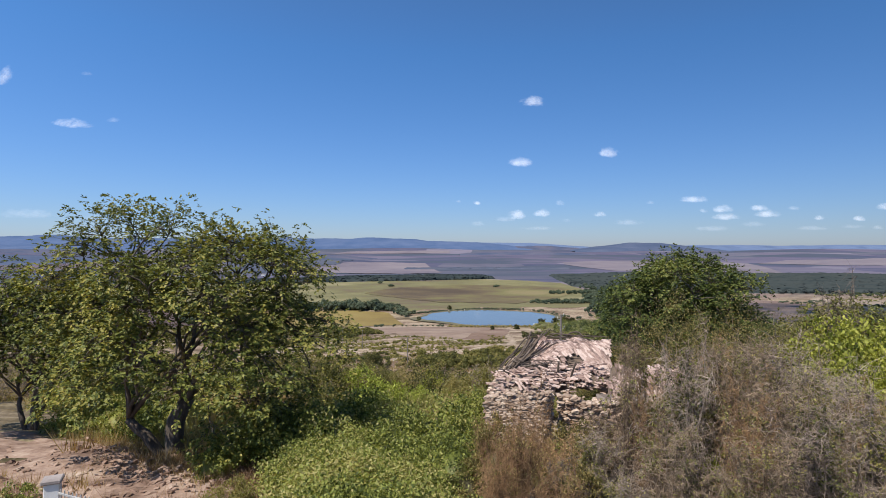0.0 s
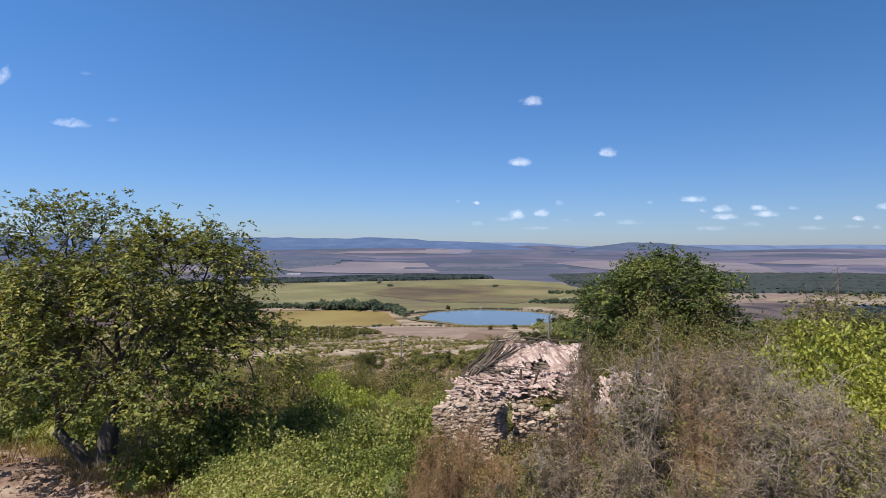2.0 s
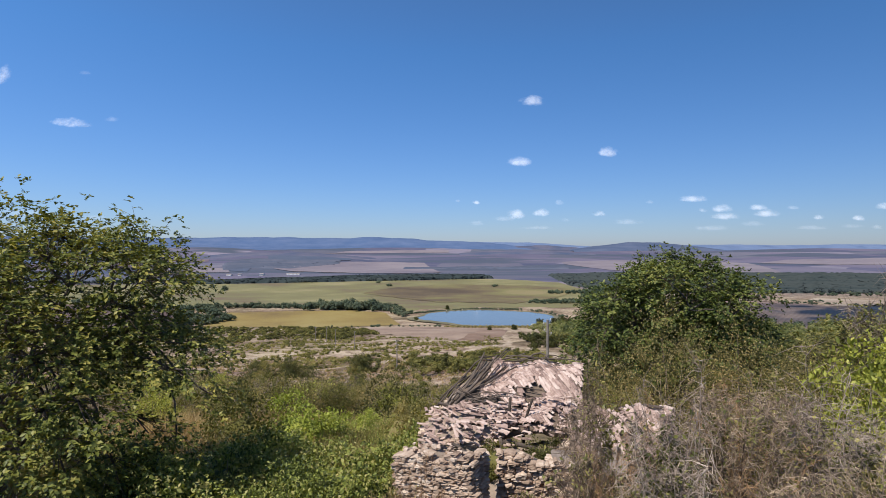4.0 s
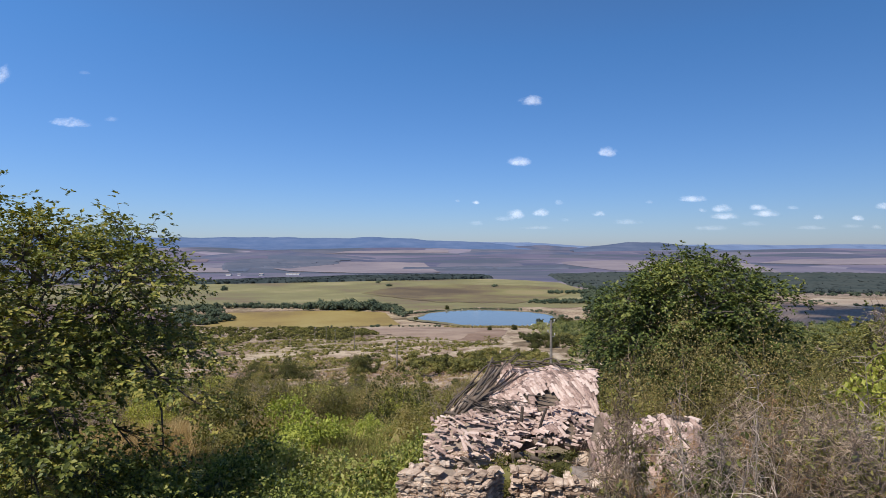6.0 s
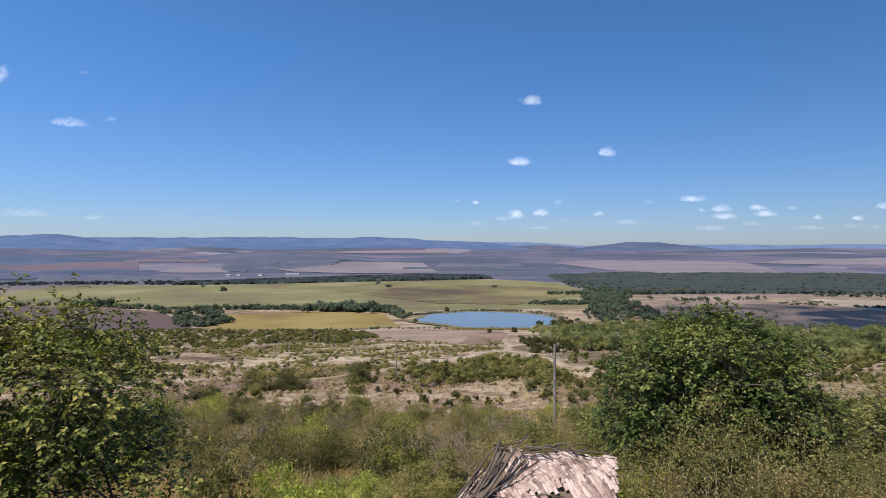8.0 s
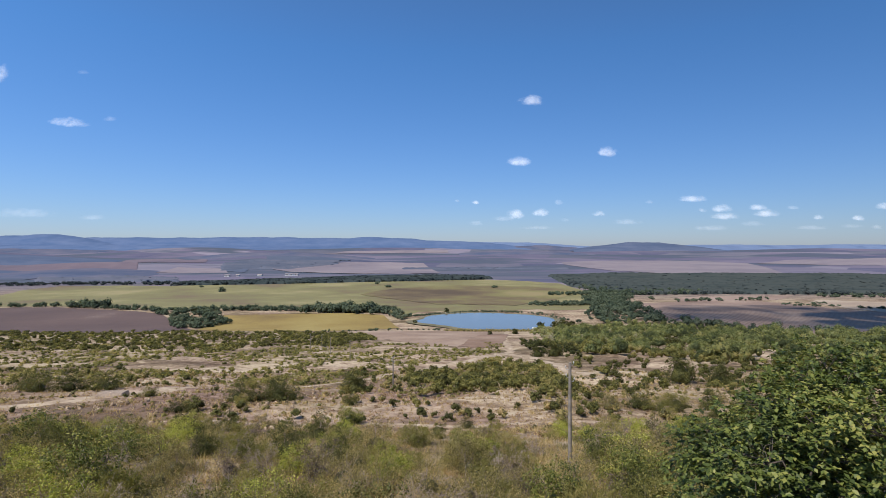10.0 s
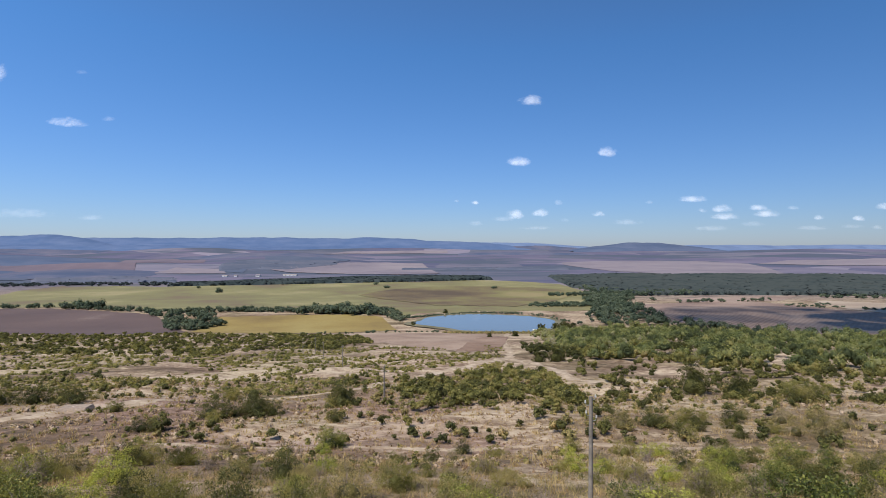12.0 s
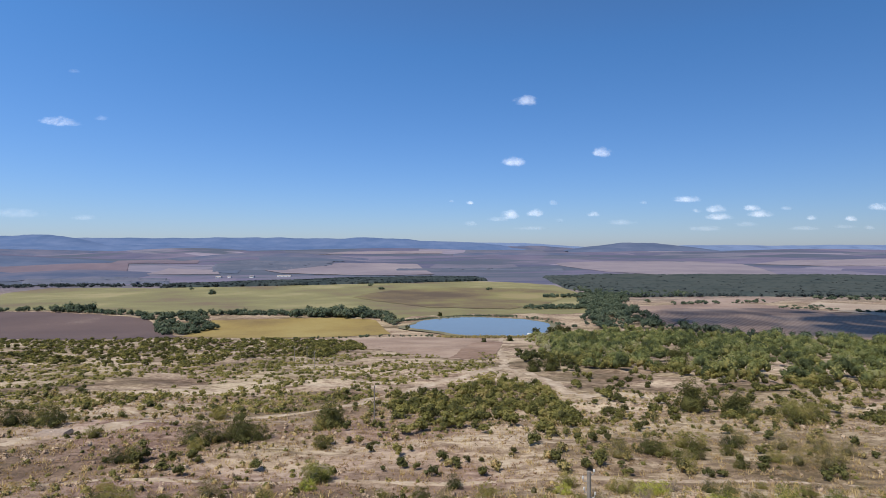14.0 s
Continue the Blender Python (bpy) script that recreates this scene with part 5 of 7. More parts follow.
spots[1] += [(52, 119, 1.2, 0), (56, 113, 1.2, 60), (49, 110, 1.0, 120), (2, 97, 1.1, 0), (10, 95, 1.2, 50)]
for proto, sp in zip(SC, spots):
    scatter(proto, sp)
EV = make_bush("round_dark_tree", bush_meshes("roundtree", 120, 2.4, 4.6, 120, 40, 0.22, EVERGREEN, 12), "rounded dark green tree in dry grass", "tree", "dark trees of the slope")
scatter(EV, [(64.5, 160, 1.7, 0), (72.8, 155, 1.4, 70), (-17.8, 143.5, 1.15, 20), (110, 272, 2.2, 30), (109, 400, 2.0, 90), (52, 262, 1.6, 0), (44, 258, 1.3, 50)])


def stuff_bushes(name, spots, quads, leaf, mat, label, category, seed, core=0.8, loose=0.3, smooth=False):
    """Many small bushes too many to count, as one mesh. spots: x, y, radius, height."""
    r = np.random.default_rng(seed)
    n = len(spots)
    d = unit(r.normal(0, 1, (n, quads, 3)))
    d[..., 2] = np.abs(d[..., 2]) * 1.08 - 0.08
    ph = r.uniform(0, 6, (n, 1))
    az = np.arctan2(d[..., 1], d[..., 0])
    k = r.uniform(1 - 1.5 * loose, 1 + 0.5 * loose, (n, quads)) * (1 + 0.26 * np.sin(az * 2 + ph) * (1 - d[..., 2] ** 2) + 0.13 * np.sin(az * 5 + 2 * ph) + 0.12 * np.sin(d[..., 2] * 7 + 3 * ph))
    size = np.stack([spots[:, 2], spots[:, 2], spots[:, 3]], 1)[:, None]
    base = np.stack([spots[:, 0], spots[:, 1], gz(spots[:, 0], spots[:, 1])], 1)[:, None]
    p = (base + d * k[..., None] * size).reshape(-1, 3)
    flat = d.reshape(-1, 3)
    nr = unit(flat + r.normal(0, 0.17, (n * quads, 3)) + np.array([0, 0, 0.35]))
    al = unit(np.cross(nr, r.normal(0, 1, (n * quads, 3))))
    L = leaf * np.repeat(spots[:, 2], quads) * r.uniform(0.6, 1.3, n * quads)
    sides = 6 if quads < 100 else 9
    rows = ((0.66, -0.05), (0.66, 0.32), (0.40, 0.58))
    ring = np.concatenate([np.stack([c * np.cos(np.arange(sides) * 2 * np.pi / sides + 0.5 * j), c * np.sin(np.arange(sides) * 2 * np.pi / sides + 0.5 * j), np.full(sides, h)], 1) for j, (c, h) in enumerate(rows)] + [np.array([[0, 0, 0.66]])])
    cv = base + ring[None] * r.uniform(0.82, 1.44, (n, len(ring), 1)) * core * size
    cf = []
    for j in range(2):
        for q in range(sides):
            a, b = j * sides + q, j * sides + (q + 1) % sides
            cf += [(a, b, b + sides), (a, b + sides, a + sides)]
    cf += [(2 * sides + q, 2 * sides + (q + 1) % sides, 3 * sides) for q in range(sides)]
    cf = (np.arange(n)[:, None, None] * len(ring) + np.array(cf)[None]).reshape(-1, 3)
    v, f = joined([leaves(p, al, nr, L, L * 0.8), (cv.reshape(-1, 3), cf)])
    return tagged(new(name, mesh_of(name, v, f, mat, smooth)), label, category, kind="stuff")


def spread(count, x0, x1, y0, y1, rmin, rmax, tall, seed, clump=0.03, cut=0.0, power=1.0):
    """Places in a band of the plan, gathered into drifts."""
    r = np.random.default_rng(seed)
    out = []
    while len(out) < count:
        y = y0 + (y1 - y0) * r.uniform() ** power
        x = r.uniform(x0(y), x1(y))
        if noise.noise(Vector((x * clump, y * clump * 0.6, seed))) < cut + r.normal(0, 0.10):
            continue
        q = r.uniform(rmin, rmax)
        out.append((x, y, q, q * tall * r.uniform(0.8, 1.3)))
    return np.array(out)


def track_free(s):
    """Keeps the tracks open."""
    lines = [TRACK, TRACK_SIDE]
    keep = np.ones(len(s), bool)
    for ln in lines:
        p = np.array(ln, float)
        for a, b in zip(p[:-1], p[1:]):
            ab = b - a
            t = np.clip(((s[:, :2] - a) @ ab) / (ab @ ab), 0, 1)
            keep &= np.linalg.norm(s[:, :2] - (a + t[:, None] * ab), axis=1) > 2.6 + s[:, 2] * 0.5
    return s[keep]


half = lambda y: 0.84 * y
low = spread(3600, lambda y: -half(y), half, 84, 205, 0.24, 0.75, 1.1, 3, 0.05, -0.18)
low = track_free(low[(low[:, 0] < 8) | (low[:, 1] > 132) | (np.arange(len(low)) % 3 == 0)])
for k, (mat, label) in enumerate([(SCRUB, "low olive scrub dotted over dry grass"), (OLIVE, "low brownish scrub dotted over dry grass"), (TWIG_BROWN, "low dry weeds dotted over dry grass")]):
    stuff_bushes("low_scrub", low[k::3], 26, 0.42, mat, label, "scrub", 3 + k)
tufts = track_free(spread(8400, lambda y: -half(y), half, 80, 185, 0.16, 0.42, 0.8, 37, 0.05, -0.7))
straw = (np.arange(len(tufts)) % 2 == 0) | (tufts[:, 0] > 16 + 0.1 * (tufts[:, 1] - 90))
for k, (mat, label) in enumerate([(GRASS_TUFT, "straw-coloured grass tufts over the dry slope"), (GRASS_RUSSET, "russet grass tufts over the dry slope")]):
    stuff_bushes("grass_tufts", tufts[straw if k == 0 else ~straw], 12, 0.7, mat, label, "grass", 37 + k, 0.15, 0.4)
mid = track_free(spread(620, lambda y: -half(y), half, 106, 205, 0.55, 1.4, 1.1, 31, 0.05, 0.0))
stuff_bushes("valley_scrub", track_free(spread(3900, lambda y: -half(y), lambda y: 20 + 0.05 * y, 170, 345, 0.4, 1.4, 0.9, 5, 0.035, -0.14)), 24, 0.46, SCRUB, "speckled olive scrub on pale soil", "scrub", 5)


def sown(count, near, far, rmin, rmax, tall, seed, power=1.0):
    """Places spread over the land between two lines of (x, y)."""
    r = np.random.default_rng(seed)
    a, b = along(near, 200), along(far, 200)
    i = r.integers(0, 200, count)
    t = r.uniform(0, 1, count)[:, None] ** power
    p = a[i] * (1 - t) + b[i] * t + r.normal(0, rmin, (count, 2))
    q = r.uniform(rmin, rmax, count)
    return np.stack([p[:, 0], p[:, 1], q, q * tall * r.uniform(0.8, 1.3, count)], 1)


def crowns(name, spots, lobes, leaves_each, leaf, mat, label, category, seed):
    """Rounded tree crowns, each heaped of several lobes, as one mesh. spots: x, y, radius, height."""
    r = np.random.default_rng(seed)
    n = len(spots)
    size = np.stack([spots[:, 2], spots[:, 2], spots[:, 3]], 1)
    base = np.stack([spots[:, 0], spots[:, 1], gz(spots[:, 0], spots[:, 1])], 1)
    a = r.uniform(0, 2 * np.pi, (n, lobes))
    q = r.uniform(0.25, 0.72, (n, lobes))
    lc = np.stack([np.cos(a) * q, np.sin(a) * q, r.uniform(0.25, 0.78, (n, lobes))], -1)
    lc[:, 0] = np.c_[r.normal(0, 0.12, (n, 2)), np.full(n, 0.72)]
    lr = r.uniform(0.34, 0.58, (n, lobes))
    lr[:, 0] = 0.55
    d = unit(r.normal(0, 1, (n, lobes, leaves_each, 3)))
    d[..., 2] = np.where(d[..., 2] < -0.35, -d[..., 2], d[..., 2])
    k = r.uniform(0.66, 1.16, (n, lobes, leaves_each, 1))
    p = base[:, None, None] + (lc[:, :, None] + d * k * lr[:, :, None, None] * np.array([1, 1, 0.85])) * size[:, None, None]
    nr = unit(d + r.normal(0, 0.22, d.shape) + np.array([0, 0, 0.4])).reshape(-1, 3)
    al = unit(np.cross(nr, r.normal(0, 1, nr.shape)))
    L = leaf * np.repeat(spots[:, 2], lobes * leaves_each) * r.uniform(0.6, 1.3, len(nr))
    bm = bmesh.new()
    bmesh.ops.create_icosphere(bm, subdivisions=1, radius=1)
    bm.verts.index_update()
    sv = np.array([w.co[:] for w in bm.verts])
    sf = np.array([[w.index for w in fc.verts] for fc in bm.faces])
    bm.free()
    cv = base[:, None, None] + (lc[:, :, None] + sv[None, None] * (lr * 0.66)[:, :, None, None] * np.array([1, 1, 0.9])) * size[:, None, None]
    cf = (np.arange(n * lobes)[:, None, None] * len(sv) + sf[None]).reshape(-1, 3)
    v, f = joined([leaves(p.reshape(-1, 3), al, nr, L, L * 0.85), (cv.reshape(-1, 3), cf)])
    return tagged(new(name, mesh_of(name, v, f, mat)), label, category, kind="stuff")


crowns("green_scrub", track_free(sown(210, [(-8, 136), (10, 130), (27, 133), (36, 150)], [(-4, 190), (10, 207), (30, 225), (38, 200)], 0.9, 2.3, 1.05, 4)), 5, 40, 0.22, SCRUB, "patch of green scrub between sandy tracks", "scrub", 4)
crowns("grey_scrub", sown(40, [(-6, 150), (14, 150)], [(-2, 176), (16, 180)], 0.9, 2.2, 1.0, 41), 5, 40, 0.2, EVERGREEN, "dark grey-green scrub between sandy tracks", "scrub", 41)
crowns("valley_thicket", track_free(sown(1900, [(-330, 262), (-190, 285), (-115, 282), (-60, 330), (-40, 380)], [(-430, 505), (-310, 488), (-225, 505), (-122, 486), (-60, 462)], 1.0, 2.9, 0.72, 6)), 4, 18, 0.34, SCRUB, "band of dense green scrub above the fields", "scrub", 6)
crowns("slope_scrub", track_free(sown(250, [(44, 150), (60, 150), (90, 138), (140, 132), (180, 150)], [(46, 235), (72, 258), (98, 240), (115, 212), (190, 205)], 0.8, 2.2, 1.0, 7)), 5, 34, 0.24, SCRUB, "green scrub on the slope above the wood", "scrub", 7)
for k, (m, lab) in enumerate([(EVERGREEN, "dark scrub bushes dotted over dry grass"), (SCRUB, "green scrub bushes dotted over dry grass"), (OLIVE, "brownish scrub bushes dotted over dry grass")]):
    crowns("mid_scrub", mid[k::3], 4, 30, 0.26, m, lab, "scrub", 31 + k)
WOOD_NEAR = [(62, 300), (72, 262), (98, 245), (115, 218), (160, 206), (230, 212)]
WOOD_FAR = [(110, 530), (190, 580), (238, 575), (280, 485), (318, 415), (390, 385)]
crowns("wood", sown(860, WOOD_NEAR, WOOD_FAR, 2.2, 5.2, 1.25, 8, 0.85), 6, 46, 0.16, WOODS, "mixed green wood filling a side valley", "wood", 8)
crowns("wood", sown(110, WOOD_NEAR, WOOD_FAR, 2.6, 5.0, 1.3, 82, 1.4), 6, 46, 0.16, THORN, "pale yellow-green trees in a mixed wood", "wood", 82)
crowns("wood_edge", sown(130, [(60, 300), (70, 262), (98, 240), (115, 212), (170, 200)], [(64, 330), (80, 280), (104, 255), (125, 230), (180, 215)], 1.5, 3.0, 1.2, 81), 5, 30, 0.22, SCRUB, "low green thicket before a wood", "wood", 81)
crowns("lake_scrub", sown(150, [(58, 330), (66, 400), (78, 500), (108, 545)], [(120, 330), (125, 420), (135, 500), (150, 560)], 2.0, 4.2, 1.1, 9), 5, 36, 0.2, WOODS, "green trees and scrub beside a sandy track", "scrub", 9)
crowns("track_thicket", sown(46, [(44, 300), (46, 320), (50, 350)], [(60, 240), (66, 275), (66, 330)], 1.6, 3.0, 1.0, 91), 5, 34, 0.22, EVERGREEN, "dark thicket beside a sandy track", "scrub", 91)
stuff_bushes("shore_reeds", spread(320, lambda y: 4, lambda y: 94, 514, 533, 0.9, 1.9, 1.2, 19, 0.03, -0.4), 30, 0.4, OLIVE, "brownish reeds along the lake shore", "reeds", 19)
crowns("tree_row", np.concatenate([sown(90, [(-640, 745), (-517, 762), (-430, 728), (-340, 690)], [(-640, 760), (-517, 772), (-430, 740), (-340, 705)], 2.0, 5.0, 1.2, 10), sown(16, [(-475, 745), (-440, 735)], [(-475, 765), (-440, 755)], 5, 8, 1.3, 25), sown(120, [(-345, 690), (-262, 570), (-232, 545)], [(-290, 705), (-248, 660), (-222, 600)], 3.0, 6.5, 0.9, 11), sown(210, [(-300, 700), (-150, 700), (-45, 665)], [(-300, 715), (-150, 716), (-45, 678)], 2.2, 4.6, 1.2, 20), sown(70, [(-165, 684), (-60, 668)], [(-165, 708), (-60, 690)], 5.0, 8.5, 1.15, 24), sown(30, [(-120, 486), (-52, 528), (4, 536)], [(-120, 488), (-52, 531), (4, 538)], 1.0, 2.4, 1.0, 26)]), 5, 26, 0.24, FARWOOD, "row of dark trees along a field edge", "tree row", 10)
crowns("far_shore", np.concatenate([sown(240, [(-40, 640), (-4, 664), (42, 686), (92, 682)], [(-36, 648), (0, 672), (44, 692), (96, 688)], 0.9, 2.0, 0.9, 27), sown(26, [(92, 680), (122, 648), (132, 612)], [(100, 686), (130, 654), (140, 615)], 1.2, 2.6, 1.0, 28), sown(14, [(-44, 622), (-30, 634)], [(-60, 650), (-46, 655)], 3.0, 5.5, 1.1, 29)]), 4, 22, 0.3, FARWOOD, "bushy bank along the lake's far shore", "scrub", 27)
crowns("wooded_stream", np.concatenate([sown(520, [(150, 600), (200, 725), (215, 850), (300, 1130), (310, 1280)], [(240, 592), (262, 805), (292, 885), (365, 1078), (560, 1110)], 3.5, 7.5, 1.1, 12), sown(60, [(120, 780), (215, 790)], [(130, 812), (225, 830)], 3.5, 6.5, 0.9, 13), sown(44, [(205, 1050), (300, 1070)], [(215, 1090), (305, 1120)], 4.5, 7, 0.9, 14), sown(36, [(520, 735), (480, 790), (505, 840)], [(590, 690), (560, 800), (570, 860)], 2.5, 5.0, 0.6, 16)]), 5, 18, 0.26, FARWOOD, "dark wooded stream bed between fields", "wood", 12)
crowns("field_edge_trees", np.concatenate([sown(26, [(372, 888), (440, 902), (560, 945)], [(372, 894), (440, 908), (560, 955)], 2.5, 6.0, 0.9, 30), sown(60, [(700, 1000), (900, 960), (1100, 900)], [(700, 1060), (900, 1040), (1150, 1000)], 4, 8, 0.8, 34), sown(70, [(250, 585), (292, 488), (330, 412), (400, 378)], [(262, 590), (304, 494), (345, 420), (410, 388)], 3.5, 6.5, 1.2, 35)]), 5, 20, 0.26, FARWOOD, "dark trees along the stubble fields' edges", "trees", 30)


def canopy(name, near, far, tall, mat, label, seed, cols=150, rows=40):
    """The closed crowns of a far forest: a lumpy top that drops to the ground round its edge."""
    r = np.random.default_rng(seed)
    a, b = along(near, cols), along(far, cols)
    t = np.linspace(0, 1, rows)[:, None, None]
    P = a[None] * (1 - t) + b[None] * t + r.normal(0, 3.0, (rows, cols, 2))
    X, Y = P[..., 0], P[..., 1]
    h = tall * r.uniform(0.7, 1.12, X.shape) + 1.5 * np.sin(X * 0.02) * np.sin(Y * 0.017)
    h[0], h[-1], h[:, 0], h[:, -1] = -1, -1, -1, -1
    i = (np.arange(rows - 1)[:, None] * cols + np.arange(cols - 1)[None]).ravel()
    me = mesh_of(name, np.stack([X, Y, gz(X, Y) + h], -1).reshape(-1, 3), np.stack([i, i + 1, i + cols + 1, i + cols], 1), mat, True)
    return tagged(new(name, me), label, "forest", kind="stuff")


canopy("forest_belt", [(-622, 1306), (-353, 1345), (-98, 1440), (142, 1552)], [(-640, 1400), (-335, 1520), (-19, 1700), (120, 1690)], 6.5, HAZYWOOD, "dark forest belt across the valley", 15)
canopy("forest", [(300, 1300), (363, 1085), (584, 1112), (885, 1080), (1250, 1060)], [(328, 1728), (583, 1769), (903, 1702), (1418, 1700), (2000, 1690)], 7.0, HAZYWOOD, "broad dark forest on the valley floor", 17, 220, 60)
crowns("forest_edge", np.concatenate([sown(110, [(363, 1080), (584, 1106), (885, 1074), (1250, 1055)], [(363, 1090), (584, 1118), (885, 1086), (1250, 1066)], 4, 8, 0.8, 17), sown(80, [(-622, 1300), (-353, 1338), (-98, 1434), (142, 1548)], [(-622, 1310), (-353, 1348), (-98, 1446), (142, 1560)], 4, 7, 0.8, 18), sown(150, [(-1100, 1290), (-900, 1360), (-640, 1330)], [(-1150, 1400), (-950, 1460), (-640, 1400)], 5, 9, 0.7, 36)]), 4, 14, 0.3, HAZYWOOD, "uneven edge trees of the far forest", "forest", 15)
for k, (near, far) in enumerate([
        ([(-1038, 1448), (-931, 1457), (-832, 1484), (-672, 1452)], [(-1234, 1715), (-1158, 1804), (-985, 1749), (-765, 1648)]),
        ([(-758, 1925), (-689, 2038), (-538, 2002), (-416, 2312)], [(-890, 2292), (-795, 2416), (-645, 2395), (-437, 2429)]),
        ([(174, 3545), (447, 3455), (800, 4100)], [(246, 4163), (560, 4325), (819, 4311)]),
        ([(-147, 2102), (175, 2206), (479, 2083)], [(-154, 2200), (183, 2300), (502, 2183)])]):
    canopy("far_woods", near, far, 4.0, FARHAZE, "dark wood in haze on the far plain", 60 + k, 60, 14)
crowns("field_trees", np.array([(-437, 1130, 9, 9.0), (-520, 1230, 6, 5), (-150, 1330, 7, 6), (-115, 1240, 8, 5), (120, 1240, 8, 5), (300, 960, 8, 6), (345, 930, 7, 6)], float), 6, 40, 0.22, FARWOOD, "single dark trees standing in the fields", "trees", 18)
LT = make_bush("shore_tree", bush_meshes("shoretree", 130, 3.2, 6.0, 80, 30, 0.6, EVERGREEN, 10), "dark rounded tree on the lake shore", "tree", "lake shore trees")
scatter(LT, [(96, 543, 1.35, 0), (110, 546, 1.45, 60), (117, 541, 1.75, 120), (125, 546, 1.5, 200), (-25, 590, 0.9, 20), (8, 690, 0.9, 80), (62, 470, 0.8, 10), (40, 452, 0.6, 40)])


# ---------------------------------------------------------------- grasses
def grass(name, spots, blades, tall, mat, label, seed, lean=0.35, width=0.007):
    r = np.random.default_rng(seed)
    n = len(spots)
    p = np.repeat(np.stack([spots[:, 0], spots[:, 1], gz(spots[:, 0], spots[:, 1])], 1), blades, 0)
    q = np.repeat(spots[:, 2], blades)[:, None]
    p[:, :2] += r.normal(0, 0.5, (n * blades, 2)) * q
    h = (tall * np.repeat(spots[:, 3], blades) * r.uniform(0.5, 1.2, n * blades))[:, None]
    a = r.uniform(0, 2 * np.pi, n * blades)
    side = np.stack([np.cos(a), np.sin(a), 0 * a], 1) * width * (0.6 + 2 * h)
    top = p + np.c_[r.normal(0, lean, (n * blades, 2)), np.ones(n * blades)] * h
    p[:, 2] -= 0.05
    v = np.stack([p - side, p + side, top], 1).reshape(-1, 3)
    return tagged(new(name, mesh_of(name, v, np.arange(len(v)).reshape(-1, 3), mat)), label, "grass", kind="stuff")


r = np.random.default_rng(55)
g1 = np.array([(r.uniform(-24, -5.5), r.uniform(12.5, 25), 0.35, r.uniform(0.6, 1.3)) for _ in range(1500)])
d = np.abs((g1[:, 1] - 19.1) + (g1[:, 0] + 14) * 0.82)
g1 = g1[d > 1.9]
grass("dry_grass", g1, 26, 0.36, GRASS_DRY, "straw-coloured dry grass on a path's bank", 1)
g6 = np.array([(r.uniform(-11.5, -3.4), r.uniform(11.2, 17.5), 0.3, r.uniform(0.5, 1.3)) for _ in range(620)])
d = np.abs((g6[:, 1] - 19.1) + (g6[:, 0] + 14) * 0.82)
g6 = g6[(d > 1.7) | (g6[:, 0] > -6.5) | (np.arange(len(g6)) % 6 == 0)]
grass("dry_grass", g6, 34, 0.34, GRASS_RUSSET, "russet dry grass on a path's broken bank", 6, 0.6)


def build_clods():
    """Clods of earth and litter along the bank of the path."""
    r = np.random.default_rng(66)
    pieces = []
    for _ in range(420):
        t = r.uniform(0, 1)
        x, y = -13.0 + 7.5 * t + r.normal(0, 0.9), 18.6 - 4.6 * t + r.normal(0, 0.9)
        q = r.uniform(0.04, 0.15)
        pieces.append(placed(box((q * 1.6, q, q * 0.5), q * 0.1, q * 0.12, r), pose(x, y, float(gz(x, y)) + 0.1 + q * 0.1, r.normal(0, 14), r.normal(0, 14), r.uniform(0, 180))))
    tagged(new("earth_clods", mesh_of("earth_clods", *joined(pieces), PATH)), "broken clods of dry earth along a path's bank", "earth", kind="stuff")


build_clods()
g2 = np.array([(r.normal(-9.0, 2.6), r.normal(29, 3.5), 0.45, r.uniform(0.7, 1.3)) for _ in range(900)])
grass("dry_grass", g2, 36, 0.95, GRASS_DRY, "tall russet dry grass behind a walnut tree", 2)
g3 = np.array([(r.uniform(-6, 5), r.uniform(18, 34), 0.45, r.uniform(0.7, 1.2)) for _ in range(1100)])
grass("weed_grass", g3, 36, 0.8, GRASS_GREEN, "tall green and straw weeds round the ruin", 3)
g4 = np.array([(r.uniform(-0.75, 0.75) * y, y, 0.7, r.uniform(0.5, 1.4)) for y in 34 + 46 * r.uniform(0, 1, 5200) ** 1.1])
grass("weed_grass", g4[::2], 26, 0.55, GRASS_GREEN, "rough green grass between shrubs", 4, 0.7, 0.014)
grass("dry_grass", g4[1::2], 26, 0.5, GRASS_DRY, "rough straw-coloured grass between shrubs", 7, 0.7, 0.014)
g5 = np.array([(r.uniform(-0.82, 0.82) * y, y, 0.5, r.uniform(0.5, 1.3)) for y in 86 + 110 * r.uniform(0, 1, 6000) ** 1.2])
grass("dry_grass", g5, 10, 0.55, GRASS_DRY, "dry straw tussocks over the slope", 5, 0.5, 0.03)


